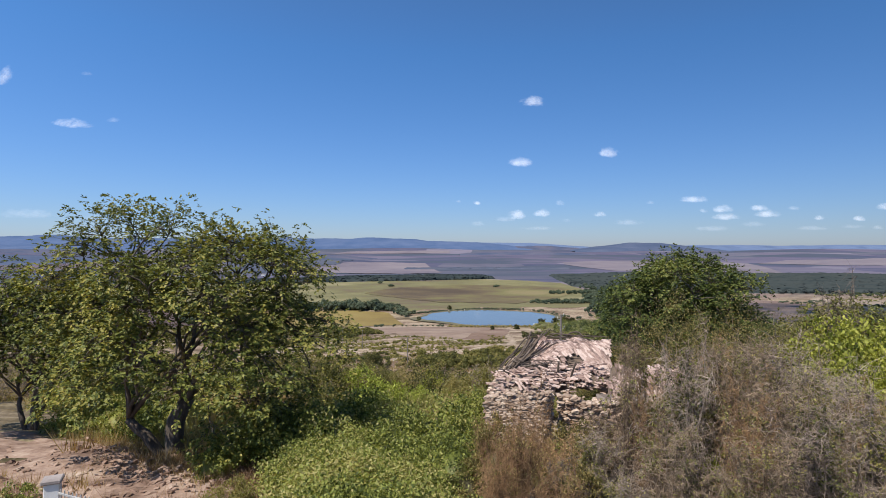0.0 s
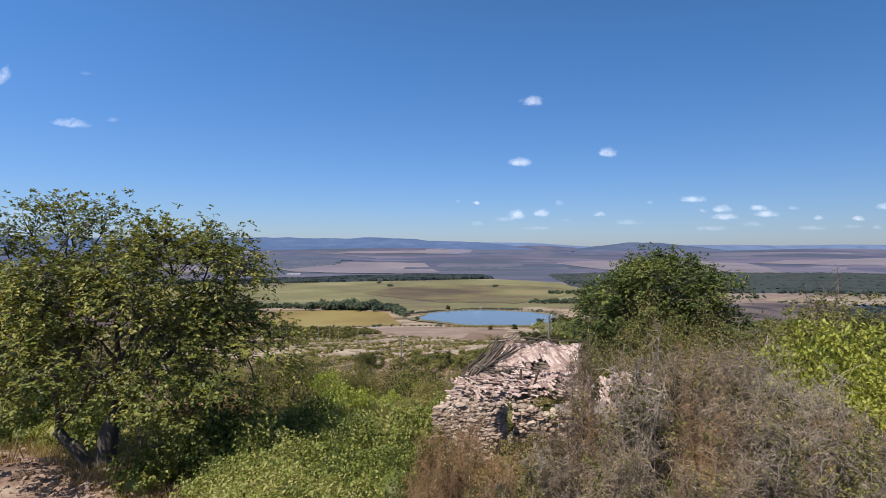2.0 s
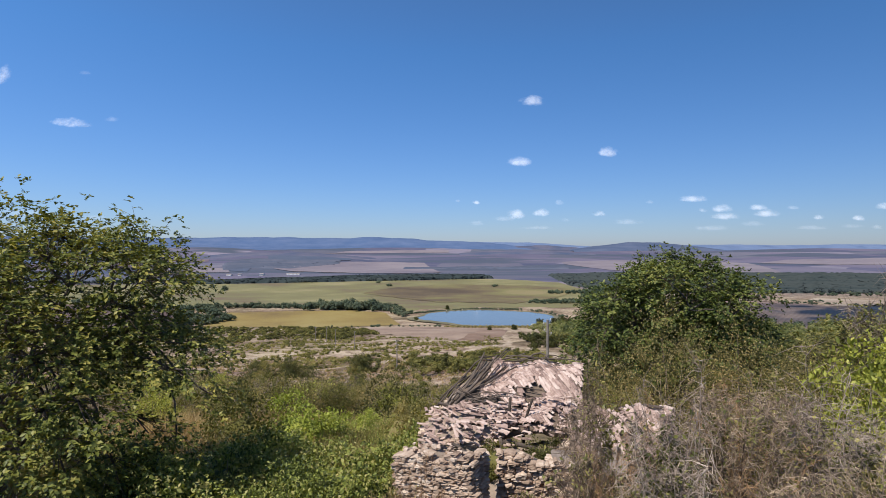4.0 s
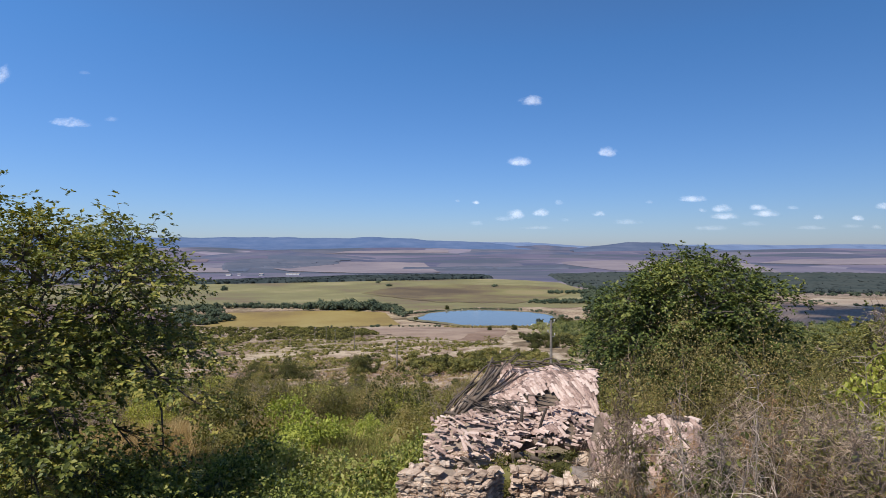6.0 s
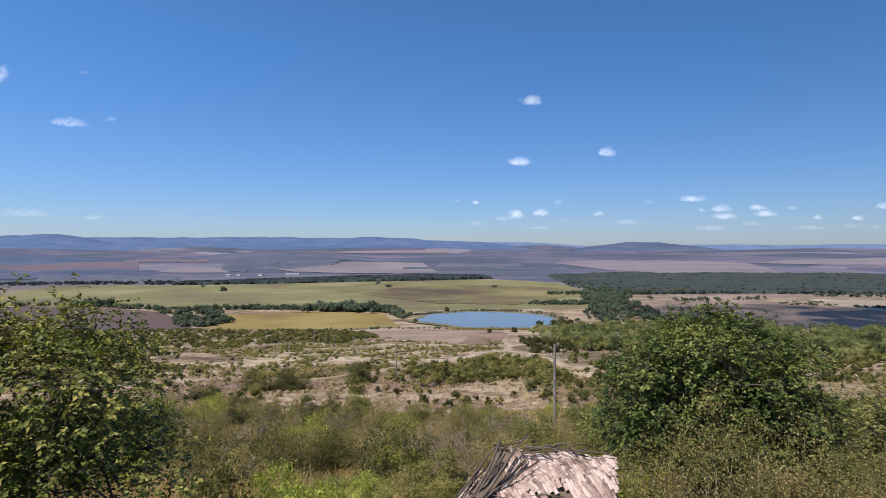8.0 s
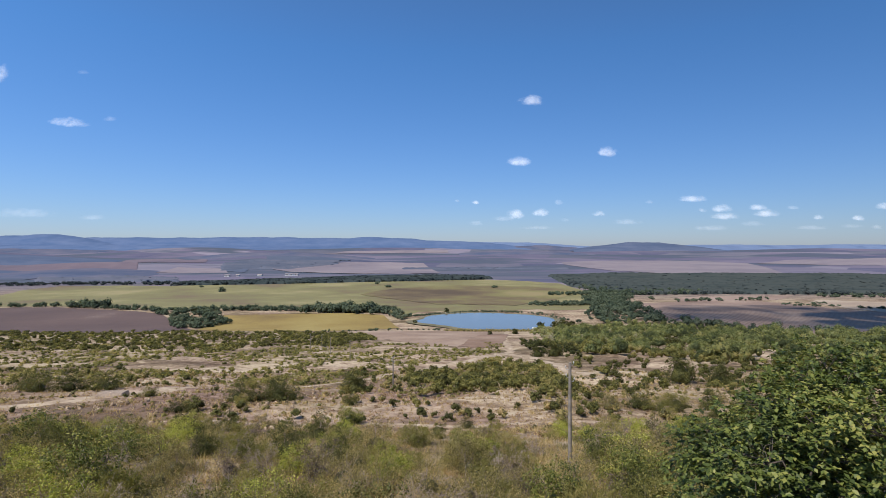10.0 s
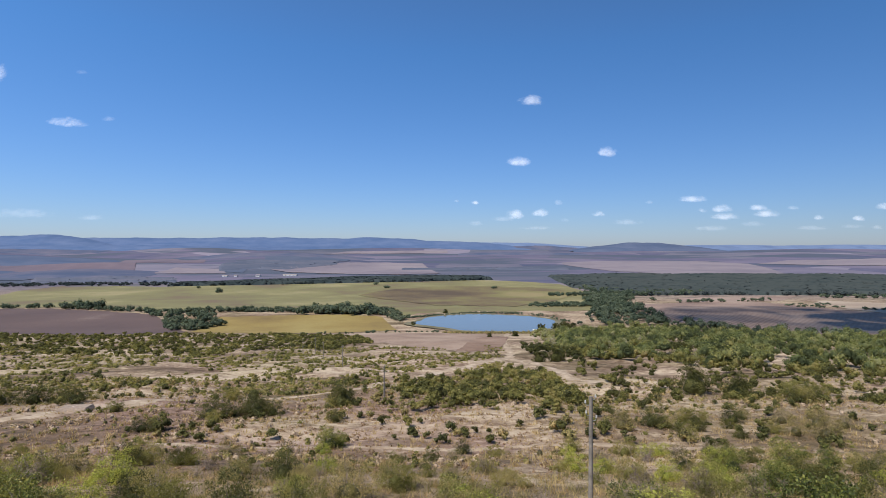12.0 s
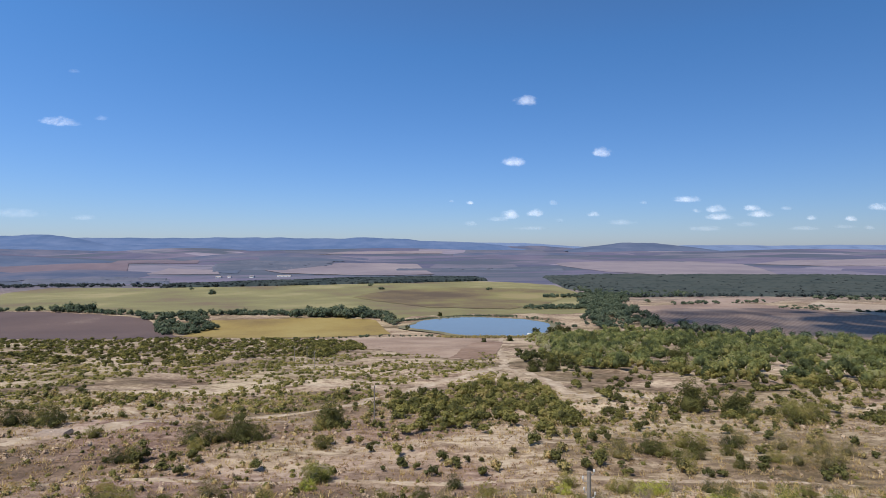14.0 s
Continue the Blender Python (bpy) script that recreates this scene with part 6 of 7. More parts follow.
# ---------------------------------------------------------------- utility poles
def build_pole(at, height, turn, label, arms=2):
    ob = empty("utility_pole", pose(*at, 0, 0, turn), label, "utility pole", "poles of a power line")
    bm = bmesh.new()
    bmesh.ops.create_cone(bm, cap_ends=True, segments=12, radius1=0.17, radius2=0.115, depth=height + 0.4, matrix=Matrix.Translation((0, 0, height / 2 - 0.2)))
    me = bpy.data.meshes.new("shaft")
    bm.to_mesh(me)
    bm.free()
    me.materials.append(CONCRETE)
    part("shaft", me, ob)
    for k in range(arms):
        z = height - 0.55 - 1.0 * k
        s = 1 if k % 2 else -1
        arm = part("bracket", mesh_of("bracket", *joined([tube([(0, 0, z), (0.32 * s, 0, z), (0.38 * s, 0, z + 0.16)], [0.022, 0.022, 0.016], 6), tube([(0, 0, z + 0.35), (-0.26 * s, 0, z + 0.35), (-0.32 * s, 0, z + 0.5)], [0.022, 0.022, 0.016], 6)]), IRON), ob)
        for xx, zz in ((0.38 * s, z + 0.16), (-0.32 * s, z + 0.5)):
            part("insulator", mesh_of("insulator", *tube([(xx, 0, zz - 0.02), (xx, 0, zz + 0.03), (xx, 0, zz + 0.07), (xx, 0, zz + 0.12), (xx, 0, zz + 0.16)], [0.05, 0.065, 0.04, 0.055, 0.03], 8), INSULATOR, True), arm, "pale porcelain insulator")
    return ob


build_pole((12.74, 60.42, -8.75), 8.5, 10, "weathered concrete utility pole with iron brackets among shrubs")
build_pole((-9.25, 145.8, -24.7), 8.3, 0, "thin concrete utility pole beside a sandy track")
for x, y in ((-33.5, 232), (-59, 300), (-64, 296), (-47, 262)):
    build_pole(foot(x, y, 0.3), 8.3, 0, "far thin utility pole above scrub", 1)


# ---------------------------------------------------------------- gate post and iron gate
def build_gate():
    post = empty("gate_post", pose(-8.42, 12.04, 0.45, 0, 0, 24), "whitewashed square gate post with a flat concrete cap", "gate post")
    part("shaft", mesh_of("shaft", *placed(box((0.29, 0.29, 1.75), 0.015), pose(0, 0, 0.62)), WHITEWASH), post)
    part("cap", mesh_of("cap", *placed(box((0.38, 0.38, 0.09), 0.02), pose(0, 0, 1.54)), CAPSTONE), post, "grey-pink concrete cap")
    gate = empty("iron_gate", pose(-8.25, 11.98, 0.45, 0, 0, -24), "low iron picket gate hung on a post", "gate")
    w = 2.0
    for z in (0.35, 1.28):
        part("rail", mesh_of("rail", *placed(box((w, 0.035, 0.05), 0.006), pose(w / 2, 0, z)), IRON), gate)
    picket = mesh_of("picket", *placed(box((0.022, 0.022, 1.15), 0.004), pose(0, 0, 0.80)), IRON)
    for k in range(15):
        part("picket", picket, gate).location.x = 0.07 + k * (w - 0.14) / 14


build_gate()


# ---------------------------------------------------------------- by the lake and far off
def build_van(x, y, turn, label):
    van = empty("parked_van", pose(*foot(x, y), 0, 0, turn), label, "van", "vans by the lake")
    part("body", mesh_of("body", *joined([placed(box((5.0, 1.9, 1.5), 0.12), pose(0, 0, 1.35)), placed(box((1.2, 1.8, 0.8), 0.15), pose(2.9, 0, 1.0))]), VANPAINT), van)
    part("windscreen", mesh_of("windscreen", *placed(box((0.06, 1.6, 0.7), 0.02), pose(2.52, 0, 1.75, 0, -18, 0)), DARKGLASS), van, "dark glass windscreen")
    for q in (-1, 1):
        part("side_window", mesh_of("side_window", *placed(box((1.0, 0.04, 0.5), 0.01), pose(1.5, 0.95 * q, 1.7)), DARKGLASS), van, "dark glass side window")
        for k in (-1.6, 2.2):
            part("wheel", mesh_of("wheel", *tube([(k, 0.72 * q, 0.36), (k, 0.74 * q, 0.36), (k, 0.92 * q, 0.36), (k, 0.94 * q, 0.36)], [0.22, 0.36, 0.36, 0.22], 12), RUBBER), van, "black rubber wheel")


for x, y, turn in ((91, 546, 20), (98, 552, 100), (101, 543, -30)):
    build_van(x, y, turn, "small white van parked by the lake shore trees")


def build_barn(x, y, w, turn):
    barn = empty("farm_building", pose(*foot(x, y), 0, 0, turn), "low white farm building with a grey roof beyond a forest belt", "building", "far farm buildings")
    part("wall", mesh_of("wall", *placed(box((w, 12, 4), 0.1), pose(0, 0, 1.8)), WHITEWASH), barn)
    v = np.array([(-w / 2 - 1, -7, 3.7), (w / 2 + 1, -7, 3.7), (w / 2 + 1, 7, 3.7), (-w / 2 - 1, 7, 3.7), (-w / 2 - 1, 0, 5.5), (w / 2 + 1, 0, 5.5)], float)
    part("roof", mesh_of("roof", v, np.array([(0, 1, 5), (0, 5, 4), (2, 3, 4), (2, 4, 5), (0, 4, 3), (1, 2, 5), (0, 2, 1), (0, 3, 2)]), CAPSTONE), barn, "low-pitched grey roof")
    for k in range(3):
        part("window", mesh_of("window", *placed(box((w * 0.12, 0.1, 1.4), 0.02), pose((k - 1) * w * 0.3, -6.02, 2.2)), DARKGLASS), barn, "dark window")


for x, y, w, turn in ((-640, 1690, 14, 0), (-612, 1700, 9, 8), (-545, 1700, 12, -4), (-455, 1720, 40, 2)):
    build_barn(x, y, w, turn)


# ---------------------------------------------------------------- small things of the slope
def build_heap(x, y, w, tall, count):
    r = np.random.default_rng(int(w * 100))
    heap = empty("rubble_heap", pose(*foot(x, y)), "low pale heap of tipped rubble beside a sandy track", "rubble heap")
    bed = box((w * 0.9, w * 0.5, tall), tall * 0.42, 0.08, r)
    part("mound", mesh_of("mound", *placed(bed, pose(0, 0, tall * 0.3)), MORTAR), heap)
    pieces = []
    for k in range(count):
        a, q = r.uniform(0, 2 * math.pi), r.uniform(0, 1) ** 0.6
        s = r.uniform(0.15, 0.45)
        pieces.append(placed(box((s, s * r.uniform(0.6, 1), s * 0.6), 0.04, 0.03, r), pose(math.cos(a) * q * w * 0.5, math.sin(a) * q * w * 0.3, tall * 0.82 * (1 - q) + 0.08, r.normal(0, 25), r.normal(0, 25), r.uniform(0, 180))))
    tagged(part("rubble", mesh_of("rubble", *joined(pieces), STONE), heap), kind="stuff")


build_heap(-67.2, 132.3, 6.5, 1.1, 130)



# ---------------------------------------------------------------- the ruined house
def tile_mesh(name, seed):
    """A hollow half-round clay tile, tapered, 40 cm long."""
    r = np.random.default_rng(seed)
    n, v = 4, []
    for yy, rad in ((-0.185, 0.066), (0.185, 0.052)):
        for q in (1.0, 0.84):
            for k in range(n + 1):
                a = math.pi * k / n
                v.append((math.cos(a) * rad * q, yy + r.normal(0, 0.004), math.sin(a) * rad * q * 0.8))
    m = n + 1
    f = []
    for k in range(n):
        o, i, O, I = k, m + k, 2 * m + k, 3 * m + k
        f += [(o, O, O + 1), (o, O + 1, o + 1), (i, i + 1, I + 1), (i, I + 1, I), (o, o + 1, i + 1), (o, i + 1, i), (O, I, I + 1), (O, I + 1, O + 1)]
    for a, b in ((0, m), (n, m + n)):
        f += [(a, b, b + 2 * m), (a, b + 2 * m, a + 2 * m)]
    return np.array(v), np.array(f)


def stone_mesh(name, seed):
    """A rough quarried stone of unit size: an uneven outline with a broken, rounded face."""
    r = np.random.default_rng(seed)
    n = 8
    a = (np.arange(n) + 0.5 + r.normal(0, 0.13, n)) * 2 * np.pi / n
    q = 0.5 / np.maximum(np.abs(np.cos(a)), np.abs(np.sin(a))) ** 0.9 * r.uniform(0.9, 1.06, n)
    v = []
    for y, k in ((0.5, 0.95), (-0.38, 1.0), (-0.5, 0.82)):
        v.append(np.stack([np.cos(a) * q * k, np.full(n, y) + r.normal(0, 0.05, n), np.sin(a) * q * k], 1) + r.normal(0, 0.025, (n, 3)))
    f = [(0, i + 1, i) for i in range(1, n - 1)] + [(2 * n, 2 * n + i, 2 * n + i + 1) for i in range(1, n - 1)]
    for j in range(2):
        for i in range(n):
            p, o = j * n + i, j * n + (i + 1) % n
            f += [(p, o, o + n), (p, o + n, p + n)]
    return np.concatenate(v), np.array(f)


TILE_VF = [tile_mesh("tile", s) for s in range(3)]
TILE_ME = [mesh_of("tile", v, f, TILE) for v, f in TILE_VF]
STONE_VF = [stone_mesh("stone", s) for s in range(9)]
STONE_ME = [mesh_of("stone", v, f, STONE) for v, f in STONE_VF]


def put(ob, m):
    ob.matrix_local = m
    return ob


def slope_frame(across, down):
    """A pose whose x runs along across, -y down the slope."""
    a, d = Vector(across).normalized(), Vector(down).normalized()
    n = a.cross(-d).normalized()
    if n.z < 0:
        n = -n
    yv = n.cross(a)
    return Matrix((Vector((a.x, yv.x, n.x)), Vector((a.y, yv.y, n.y)), Vector((a.z, yv.z, n.z)))).to_4x4(), n


def build_ruin():
    r = np.random.default_rng(77)
    house = empty("ruined_house", pose(0, 0, 0), "collapsed stone house with fallen clay-tile roof overgrown by brush", "ruin")

    # front wall of rubble stone with a broken top
    def rubble_wall(a, b, z0, ztop, thick, label, seed, joined_rest=False, rough=1.0):
        r = np.random.default_rng(seed)
        a, b = np.array(a, float), np.array(b, float)
        L = np.linalg.norm(b - a)
        ang = math.degrees(math.atan2(b[1] - a[1], b[0] - a[0]))
        n = 24
        xs = np.linspace(0.03, L - 0.03, n)
        top = np.array([ztop(x / L) for x in xs]) - 0.10
        v, f = [], []
        for yy in (-thick / 2 + 0.0, thick / 2 - 0.06):
            for x, t in zip(xs, top):
                v += [(x, yy, z0), (x, yy, t)]
        for k in range(n - 1):
            i, j = 2 * k, 2 * n + 2 * k
            f += [(i, i + 2, i + 3), (i, i + 3, i + 1), (j, j + 3, j + 2), (j, j + 1, j + 3), (i + 1, i + 3, j + 3), (i + 1, j + 3, j + 1)]
        f += [(0, 1, 2 * n + 1), (0, 2 * n + 1, 2 * n), (2 * n - 2, 4 * n - 1, 2 * n - 1), (2 * n - 2, 4 * n - 2, 4 * n - 1)]
        wall = part("wall", mesh_of("wall_core", np.array(v), np.array(f), MORTAR), house, label)
        wall.matrix_local = pose(a[0], a[1], 0, 0, 0, ang)
        rest = []

        def stone(m):
            k = r.integers(0, 9)
            if joined_rest:
                rest.append(placed(STONE_VF[k], m))
            else:
                put(part("stone", STONE_ME[k], wall), m)

        z = z0
        while z < max(top) + 0.15:
            h = r.uniform(0.045, 0.10)
            x = r.uniform(-0.05, 0.05)
            while x < L - 0.02:
                w = r.uniform(0.08, 0.27)
                if z + h * 0.6 < ztop(min(1, (x + w / 2) / L)) + r.normal(0, 0.05):
                    hh = h * r.uniform(0.80, 1.30)
                    stone(pose(x + w / 2, -thick / 2 + 0.05 + r.normal(0, 0.016 * rough), z + h / 2 + r.normal(0, 0.016), r.normal(0, 2.6 * rough), r.normal(0, 2.6 * rough), r.normal(0, 3 * rough)) @ Matrix.Diagonal((w * r.uniform(0.97, 1.05), 0.24, hh * 1.1, 1)))
                x += w
            for side in (0, L):
                if z + h * 0.6 < ztop(side / L) and side and z > z0 + 0.6:
                    for q in (-0.08, 0.16):
                        stone(pose(side - 0.03 + r.normal(0, 0.02), q, z + h / 2, r.normal(0, 4), r.normal(0, 4), r.normal(0, 6)) @ Matrix.Diagonal((0.22, 0.23, h * 0.92, 1)))
            z += h
        for k in range(int(L * 12)):
            x = r.uniform(0, L)
            s = r.uniform(0.06, 0.17)
            stone(pose(x, r.uniform(-thick * 0.35, thick * 0.4), ztop(x / L) - 0.03 + r.uniform(-0.03, 0.05), r.normal(0, 14), r.normal(0, 14), r.uniform(0, 180)) @ Matrix.Diagonal((s, s * 0.7, s * 0.55, 1)))
        if rest:
            tagged(part("stonework", mesh_of("stonework", *joined(rest), STONE), wall), kind="stuff")
        return wall

    rubble_wall((1.36, 16.78), (2.95, 15.92), 0.9, lambda s: 2.66 + 0.20 * s + 0.05 * math.sin(s * 19), 0.55, "dry-laid rubble stone wall with a broken top", 1)
    rubble_wall((2.62, 17.2), (2.95, 16.2), 0.3, lambda s: 2.0 + 0.75 * s, 0.5, "broken return of the stone wall", 2, True)
    rubble_wall((3.5, 17.0), (5.3, 16.55), 0.2, lambda s: 2.56 - 0.14 * s + 0.08 * math.sin(s * 9), 0.5, "low crumbled stretch of stone wall", 3, True, 2.5)
    rubble_wall((1.95, 19.4), (5.5, 19.0), -0.6, lambda s: 1.85 + 0.2 * math.sin(s * 7), 0.5, "inner stone wall under the fallen roof", 4, True)
    rubble_wall((3.3, 23.8), (1.9, 20.0), -1.2, lambda s: 2.35 - 0.35 * s, 0.5, "side wall of stone below the rafters", 5, True)

    # roof slopes: a sagging bed of reeds and earth, rows of tiles, laths
    def roof(corner_tl, corner_tr, corner_bl, corner_br, cols, rows, label, holes, seed, single, shear=0.0, mess=1.0):
        r = np.random.default_rng(seed)
        tl, tr_, bl, br = (np.array(c, float) for c in (corner_tl, corner_tr, corner_bl, corner_br))

        def at(u, w):
            p = (tl * (1 - u) + tr_ * u) * (1 - w) + (bl * (1 - u) + br * u) * w
            p = p + np.array([0, 0, -0.28 * math.sin(math.pi * w) * (0.5 + 0.5 * math.sin(u * 7)) + 0.07 * math.sin(u * 13 + w * 5) - 0.10 * math.sin(w * 9 + u * 3)])
            return p

        n, m = 30, 22
        v = [at(i / (n - 1), j / (m - 1)) - np.array([0, 0, 0.07]) + r.normal(0, 0.015, 3) for j in range(m) for i in range(n)]
        v += [q - np.array([0, 0, 0.22]) for q in v]
        f = []
        for j in range(m - 1):
            for i in range(n - 1):
                a = j * n + i
                f += [(a, a + n, a + n + 1), (a, a + n + 1, a + 1)]
                a += n * m
                f += [(a, a + n + 1, a + n), (a, a + 1, a + n + 1)]
        rim = [i for i in range(n)] + [j * n + n - 1 for j in range(1, m)] + [(m - 1) * n + i for i in range(n - 2, -1, -1)] + [j * n for j in range(m - 2, 0, -1)]
        for a, b in zip(rim, rim[1:] + rim[:1]):
            f += [(a, b, b + n * m), (a, b + n * m, a + n * m)]
        bed = part("roof_slope", mesh_of("roof_bed", np.array(v), np.array(f), REED), house, label)
        rest = []
        for i in range(-int(cols * shear), cols):
            for j in range(rows):
                w = (j + 0.5) / rows + r.normal(0, 0.006)
                u = (i + 0.5) / cols + shear * w + r.normal(0, 0.004)
                if not 0 < u < 1 or any((u - hu) ** 2 / ru ** 2 + (w - hw) ** 2 / rw ** 2 < 1 for hu, hw, ru, rw in holes) or r.uniform() < 0.04:
                    continue
                p = at(u, w)
                across, down = at(min(1, u + 0.03), w) - p, at(min(1, u + shear * 0.04), min(1, w + 0.04)) - at(max(0, u - shear * 0.04), max(0, w - 0.04))
                m4, nv = slope_frame(np.cross(down, np.cross(across, down)), down)
                wild = mess * (0.6 + 1.3 * max(0, w - 0.5))
                # each tile overlaps the one below it
                g = Matrix.Translation(Vector(p) + nv * (0.015 + r.uniform(0, 0.03))) @ m4 @ pose(0, 0, 0, 4 + r.normal(0, 3) * wild, r.normal(0, 9) * wild, r.normal(0, 11) * wild)
                s = r.uniform(0.92, 1.1)
                g = g @ Matrix.Diagonal((s, s * r.uniform(0.9, 1.05), s, 1))
                k = r.integers(0, 3)
                if single and j > 2:
                    put(part("tile", TILE_ME[k], bed), g)
                else:
                    rest.append(placed(TILE_VF[k], g))
        if rest:
            tagged(part("tilework", mesh_of("tilework", *joined(rest), TILE), bed), kind="stuff")
        return at

    at = roof((3.55, 23.1, 3.30), (6.75, 22.55, 3.28), (2.1, 19.6, 2.15), (5.75, 19.2, 2.25), 35, 18, "sagging roof slope of faded clay tiles", [(0.62, 0.50, 0.09, 0.10), (0.25, 0.55, 0.14, 0.07), (0.48, 0.66, 0.16, 0.06), (0.0, 0.2, 0.15, 0.5), (0.9, 0.85, 0.12, 0.2)], 5, True, 0.68, 0.7)
    roof((5.6, 18.7, 3.05), (7.95, 18.4, 3.1), (4.95, 16.9, 2.15), (7.2, 16.5, 2.15), 22, 9, "fallen slab of roof with pale clay tiles", [(0.75, 0.95, 0.2, 0.1), (0.62, 0.4, 0.06, 0.12), (0.03, 0.2, 0.06, 0.2)], 6, False, 0.4, 1.3)
    roof((3.5, 23.35, 3.25), (6.8, 22.8, 3.22), (3.9, 25.8, 1.3), (7.3, 25.2, 1.3), 16, 8, "rear roof slope of clay tiles", [(0.3, 0.6, 0.2, 0.3)], 7, False)

    # loose tiles heaped at the eave
    heap = part("debris_mound", mesh_of("heap_bed", *placed(box((1.9, 1.6, 0.5), 0.2, 0.06, r), pose(2.7, 19.7, 1.95, 10, -14, 8)), MORTAR), house, "heap of slipped clay tiles")
    for k in range(150):
        x, y = r.uniform(1.75, 4.3), r.uniform(18.7, 20.4)
        z = 2.12 + 0.16 * (x - 1.8) * (1 if x < 3.4 else 0.6) + 0.18 * (y - 19) + r.uniform(0, 0.12)
        put(part("tile", TILE_ME[k % 3], heap), pose(x, y, z, r.normal(8, 12), r.normal(0, 16), r.normal(62, 26)) @ Matrix.Diagonal((0.8, r.uniform(0.4, 0.85), 0.6, 1)))
    rest = []
    for k in range(340):
        x, y = r.uniform(1.7, 5.9), r.uniform(18.9, 20.6)
        z = 1.80 + 0.14 * (x - 1.8) + 0.2 * (y - 19) + r.uniform(-0.1, 0.15)
        rest.append(placed(TILE_VF[k % 3], pose(x, y, z, r.normal(0, 14), r.normal(0, 18), r.normal(60, 40)) @ Matrix.Diagonal((0.8, r.uniform(0.35, 0.85), 0.7, 1))))
    tagged(part("tilework", mesh_of("loose_tiles", *joined(rest), TILE), heap), kind="stuff")

    # broken pieces of rendered wall leaning on the fallen slab
    for (x, y, z), size, turn in (((4.85, 16.75, 2.28), (0.5, 0.16, 0.55), (-35, 14, 10)), ((5.9, 16.6, 2.42), (0.42, 0.16, 0.5), (-30, -12, -12))):
        part("wall_fragment", mesh_of("fragment", *placed(box(size, 0.05, 0.05, r), pose(x, y, z, *turn)), FRAGMENT), house, "pale broken piece of rendered wall")

    # debris floor inside the walls
    n = 26
    xs, ys = np.meshgrid(np.linspace(1.6, 7.6, n), np.linspace(16.4, 20.4, n))
    zs = 0.85 + 0.10 * (xs - 2) + 0.22 * (ys - 17) + 0.12 * np.sin(xs * 3.1 + ys) * np.sin(ys * 2.7) + r.normal(0, 0.04, xs.shape)
    edge = np.minimum.reduce([xs - 1.6, 7.6 - xs, ys - 16.4, 20.4 - ys])
    zs -= np.clip(0.6 - edge, 0, 1) * 2.0
    a = (np.arange(n - 1)[:, None] * n + np.arange(n - 1)[None]).ravel()
    part("debris", mesh_of("debris", np.stack([xs, ys, zs], -1).reshape(-1, 3), np.stack([a, a + 1, a + n + 1, a + n], 1), MORTAR, True), house, "heaped earth and rubble inside the walls")

    # timbers
    def stick(name, a, b, rad, label=""):
        ln = curve_points(np.array(a, float), np.array(b, float), r.normal(0, 0.06, 3), 5, 0.016, r)
        return part(name, mesh_of(name, *tube(ln, np.linspace(rad, rad * 0.75, 5), 6), TIMBER), house, label)

    for k in range(36):
        t = k / 35
        a = np.array([2.15 + 0.7 * t + r.normal(0, 0.10), 21.3 + r.normal(0, 0.3), 2.22 + 0.15 * t + r.normal(0, 0.10)])
        b = a + np.array([1.6 + r.normal(0, 0.25), 1.85 + r.normal(0, 0.3), 1.15 - 0.1 * t + r.normal(0, 0.18)]) * r.uniform(0.35, 1.08)
        stick("rafter", a, b, r.uniform(0.014, 0.036))
    for k in range(20):
        u = r.uniform(-0.02, 0.75)
        a = np.array([3.5 + 3.2 * u, 23.1 - 0.5 * u + r.normal(0, 0.25), 3.28 + r.uniform(0, 0.22)])
        b = a + np.array([r.uniform(0.5, 1.4), r.normal(-0.2, 0.25), r.normal(-0.02, 0.16)])
        stick("lath", a, b, r.uniform(0.012, 0.03))
    for k in range(24):
        u, w = r.choice([0.62, 0.25, 0.48]) + r.normal(0, 0.06), r.uniform(0.48, 0.68)
        p = at(u, w) + np.array([0, 0, 0.03])
        stick("lath", p - np.array([0.4, -0.1, r.normal(0, 0.05)]), p + np.array([0.4, r.normal(-0.1, 0.1), r.normal(0.0, 0.06)]), r.uniform(0.012, 0.025))
    for k in range(54):
        u = r.uniform(0.02, 0.55)
        w = 0.50 + 0.22 * u + r.normal(0, 0.035)
        p = at(u, w) + np.array([0, 0, r.uniform(0.02, 0.10)])
        way = np.array([0.42, -0.14, -0.06]) * r.uniform(0.6, 1.2) + r.normal(0, 0.06, 3)
        stick("lath", p - way, p + way, r.uniform(0.008, 0.018))
    stick("post", (4.12, 19.65, 1.6), (4.08, 19.7, 2.95), 0.05, "dark upright post")
    stick("post", (4.42, 19.55, 1.6), (4.66, 19.6, 2.95), 0.042, "leaning dark post")
    stick("beam", (3.75, 18.9, 2.05), (4.75, 18.6, 1.85), 0.07, "pale fallen beam")
    stick("beam", (3.8, 18.8, 1.5), (3.72, 18.85, 2.15), 0.06)
    stick("beam", (2.5, 18.6, 2.1), (3.3, 17.9, 1.75), 0.045)
    stick("beam", (6.7, 18.8, 2.9), (7.6, 18.2, 3.1), 0.06, "weathered beam end above the fallen slab")
    stick("beam", (2.15, 21.3, 2.35), (3.1, 20.4, 2.25), 0.05)


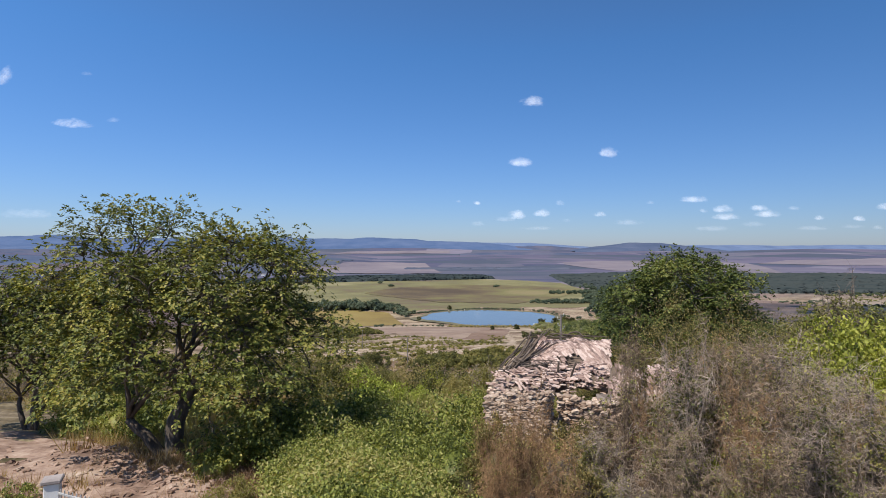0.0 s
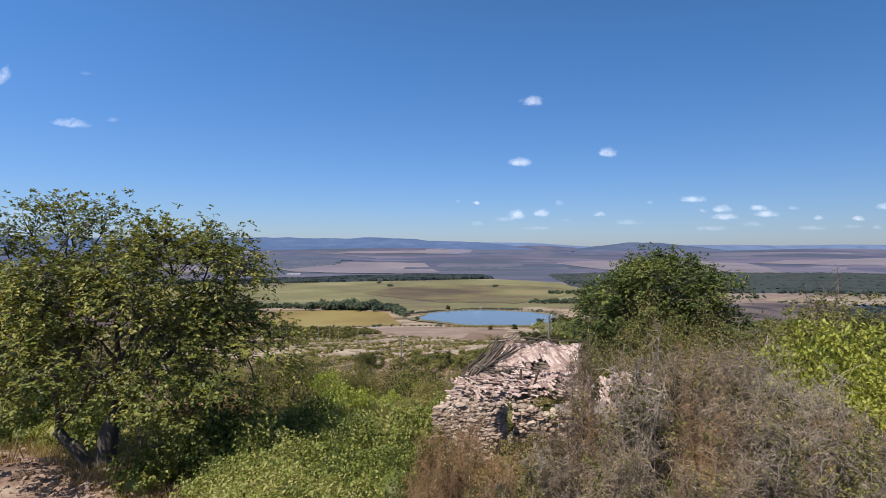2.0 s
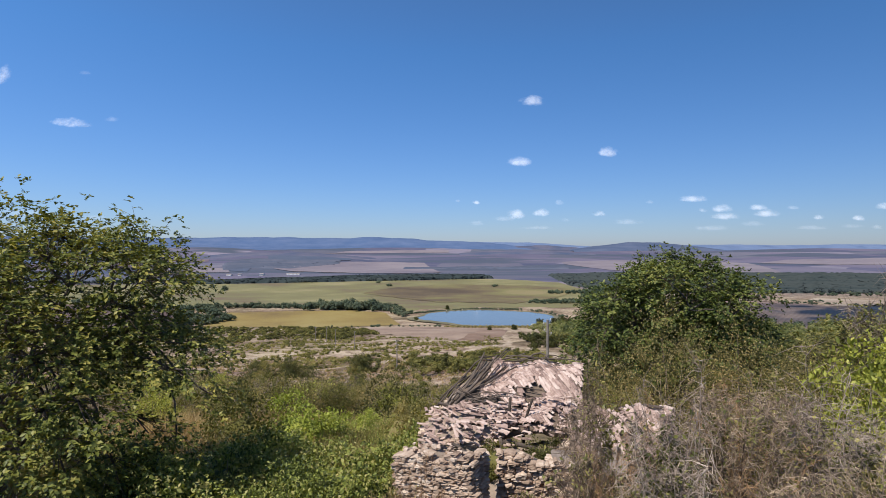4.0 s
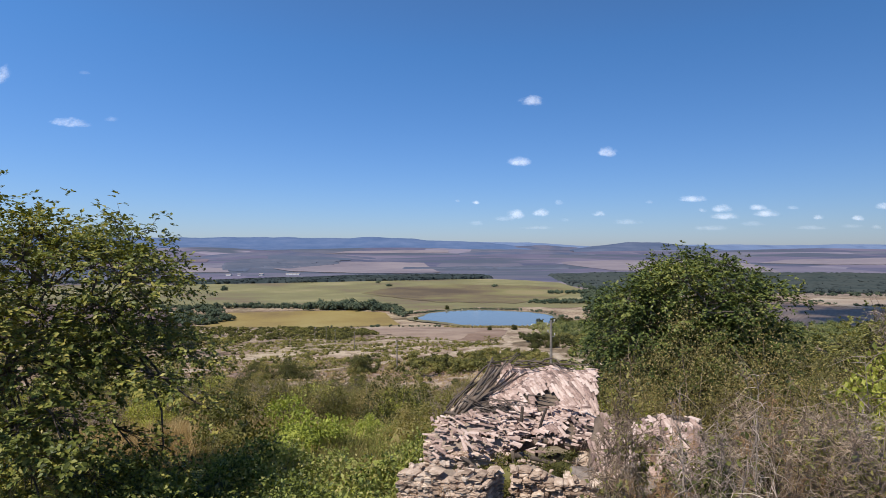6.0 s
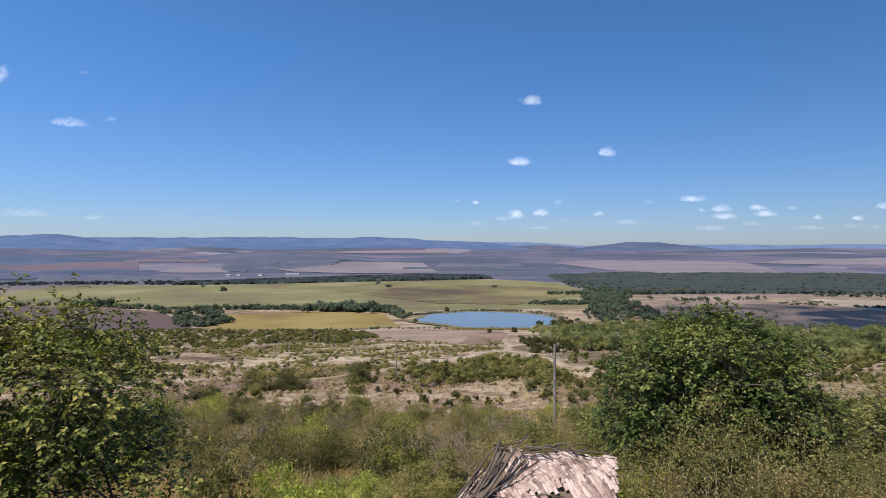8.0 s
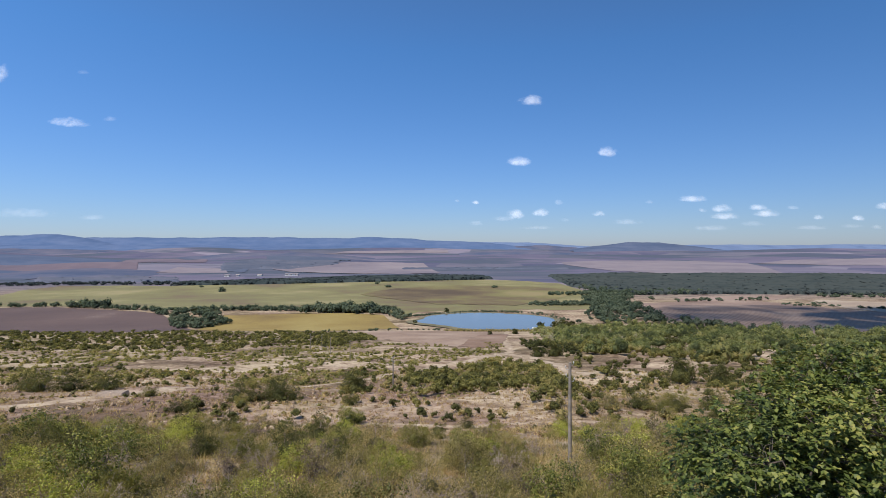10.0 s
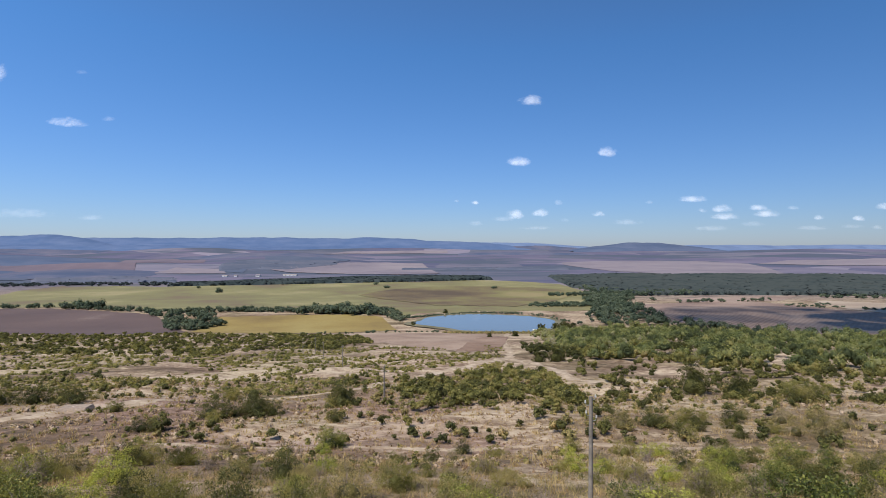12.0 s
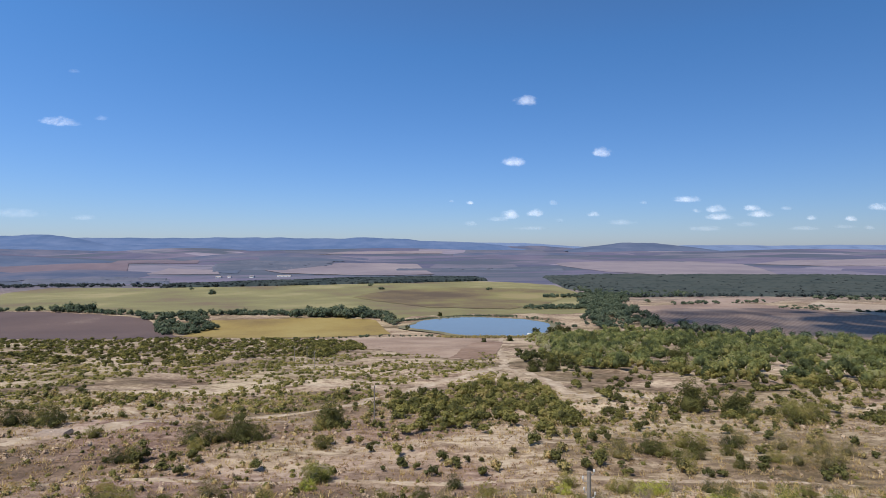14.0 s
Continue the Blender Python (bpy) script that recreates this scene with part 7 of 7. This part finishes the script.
build_ruin()
IV = make_bush("weedy_shrub", bush_meshes("weedy", 140, 0.8, 1.0, 50, 50, 0.07, SCRUB, 12), "low green weeds growing in the ruin", "shrub", "weeds in the ruin")
for x, y, s in ((3.3, 18.5, 0.8), (4.4, 18.0, 0.9), (2.4, 18.2, 0.8), (5.2, 18.2, 0.7), (4.8, 18.6, 0.9), (3.7, 18.6, 0.85), (2.0, 17.6, 0.7), (3.0, 18.9, 0.6)):
    m = pose(x, y, 1.15 + 0.3 * (s > 0.84), 0, 0, x * 90) @ Matrix.Diagonal((s, s, s, 1))
    if "weedy" in USED:
        copy_thing(IV, pose(0, 0, 0)).matrix_basis = m
    else:
        USED.add("weedy")
        IV.matrix_basis = m
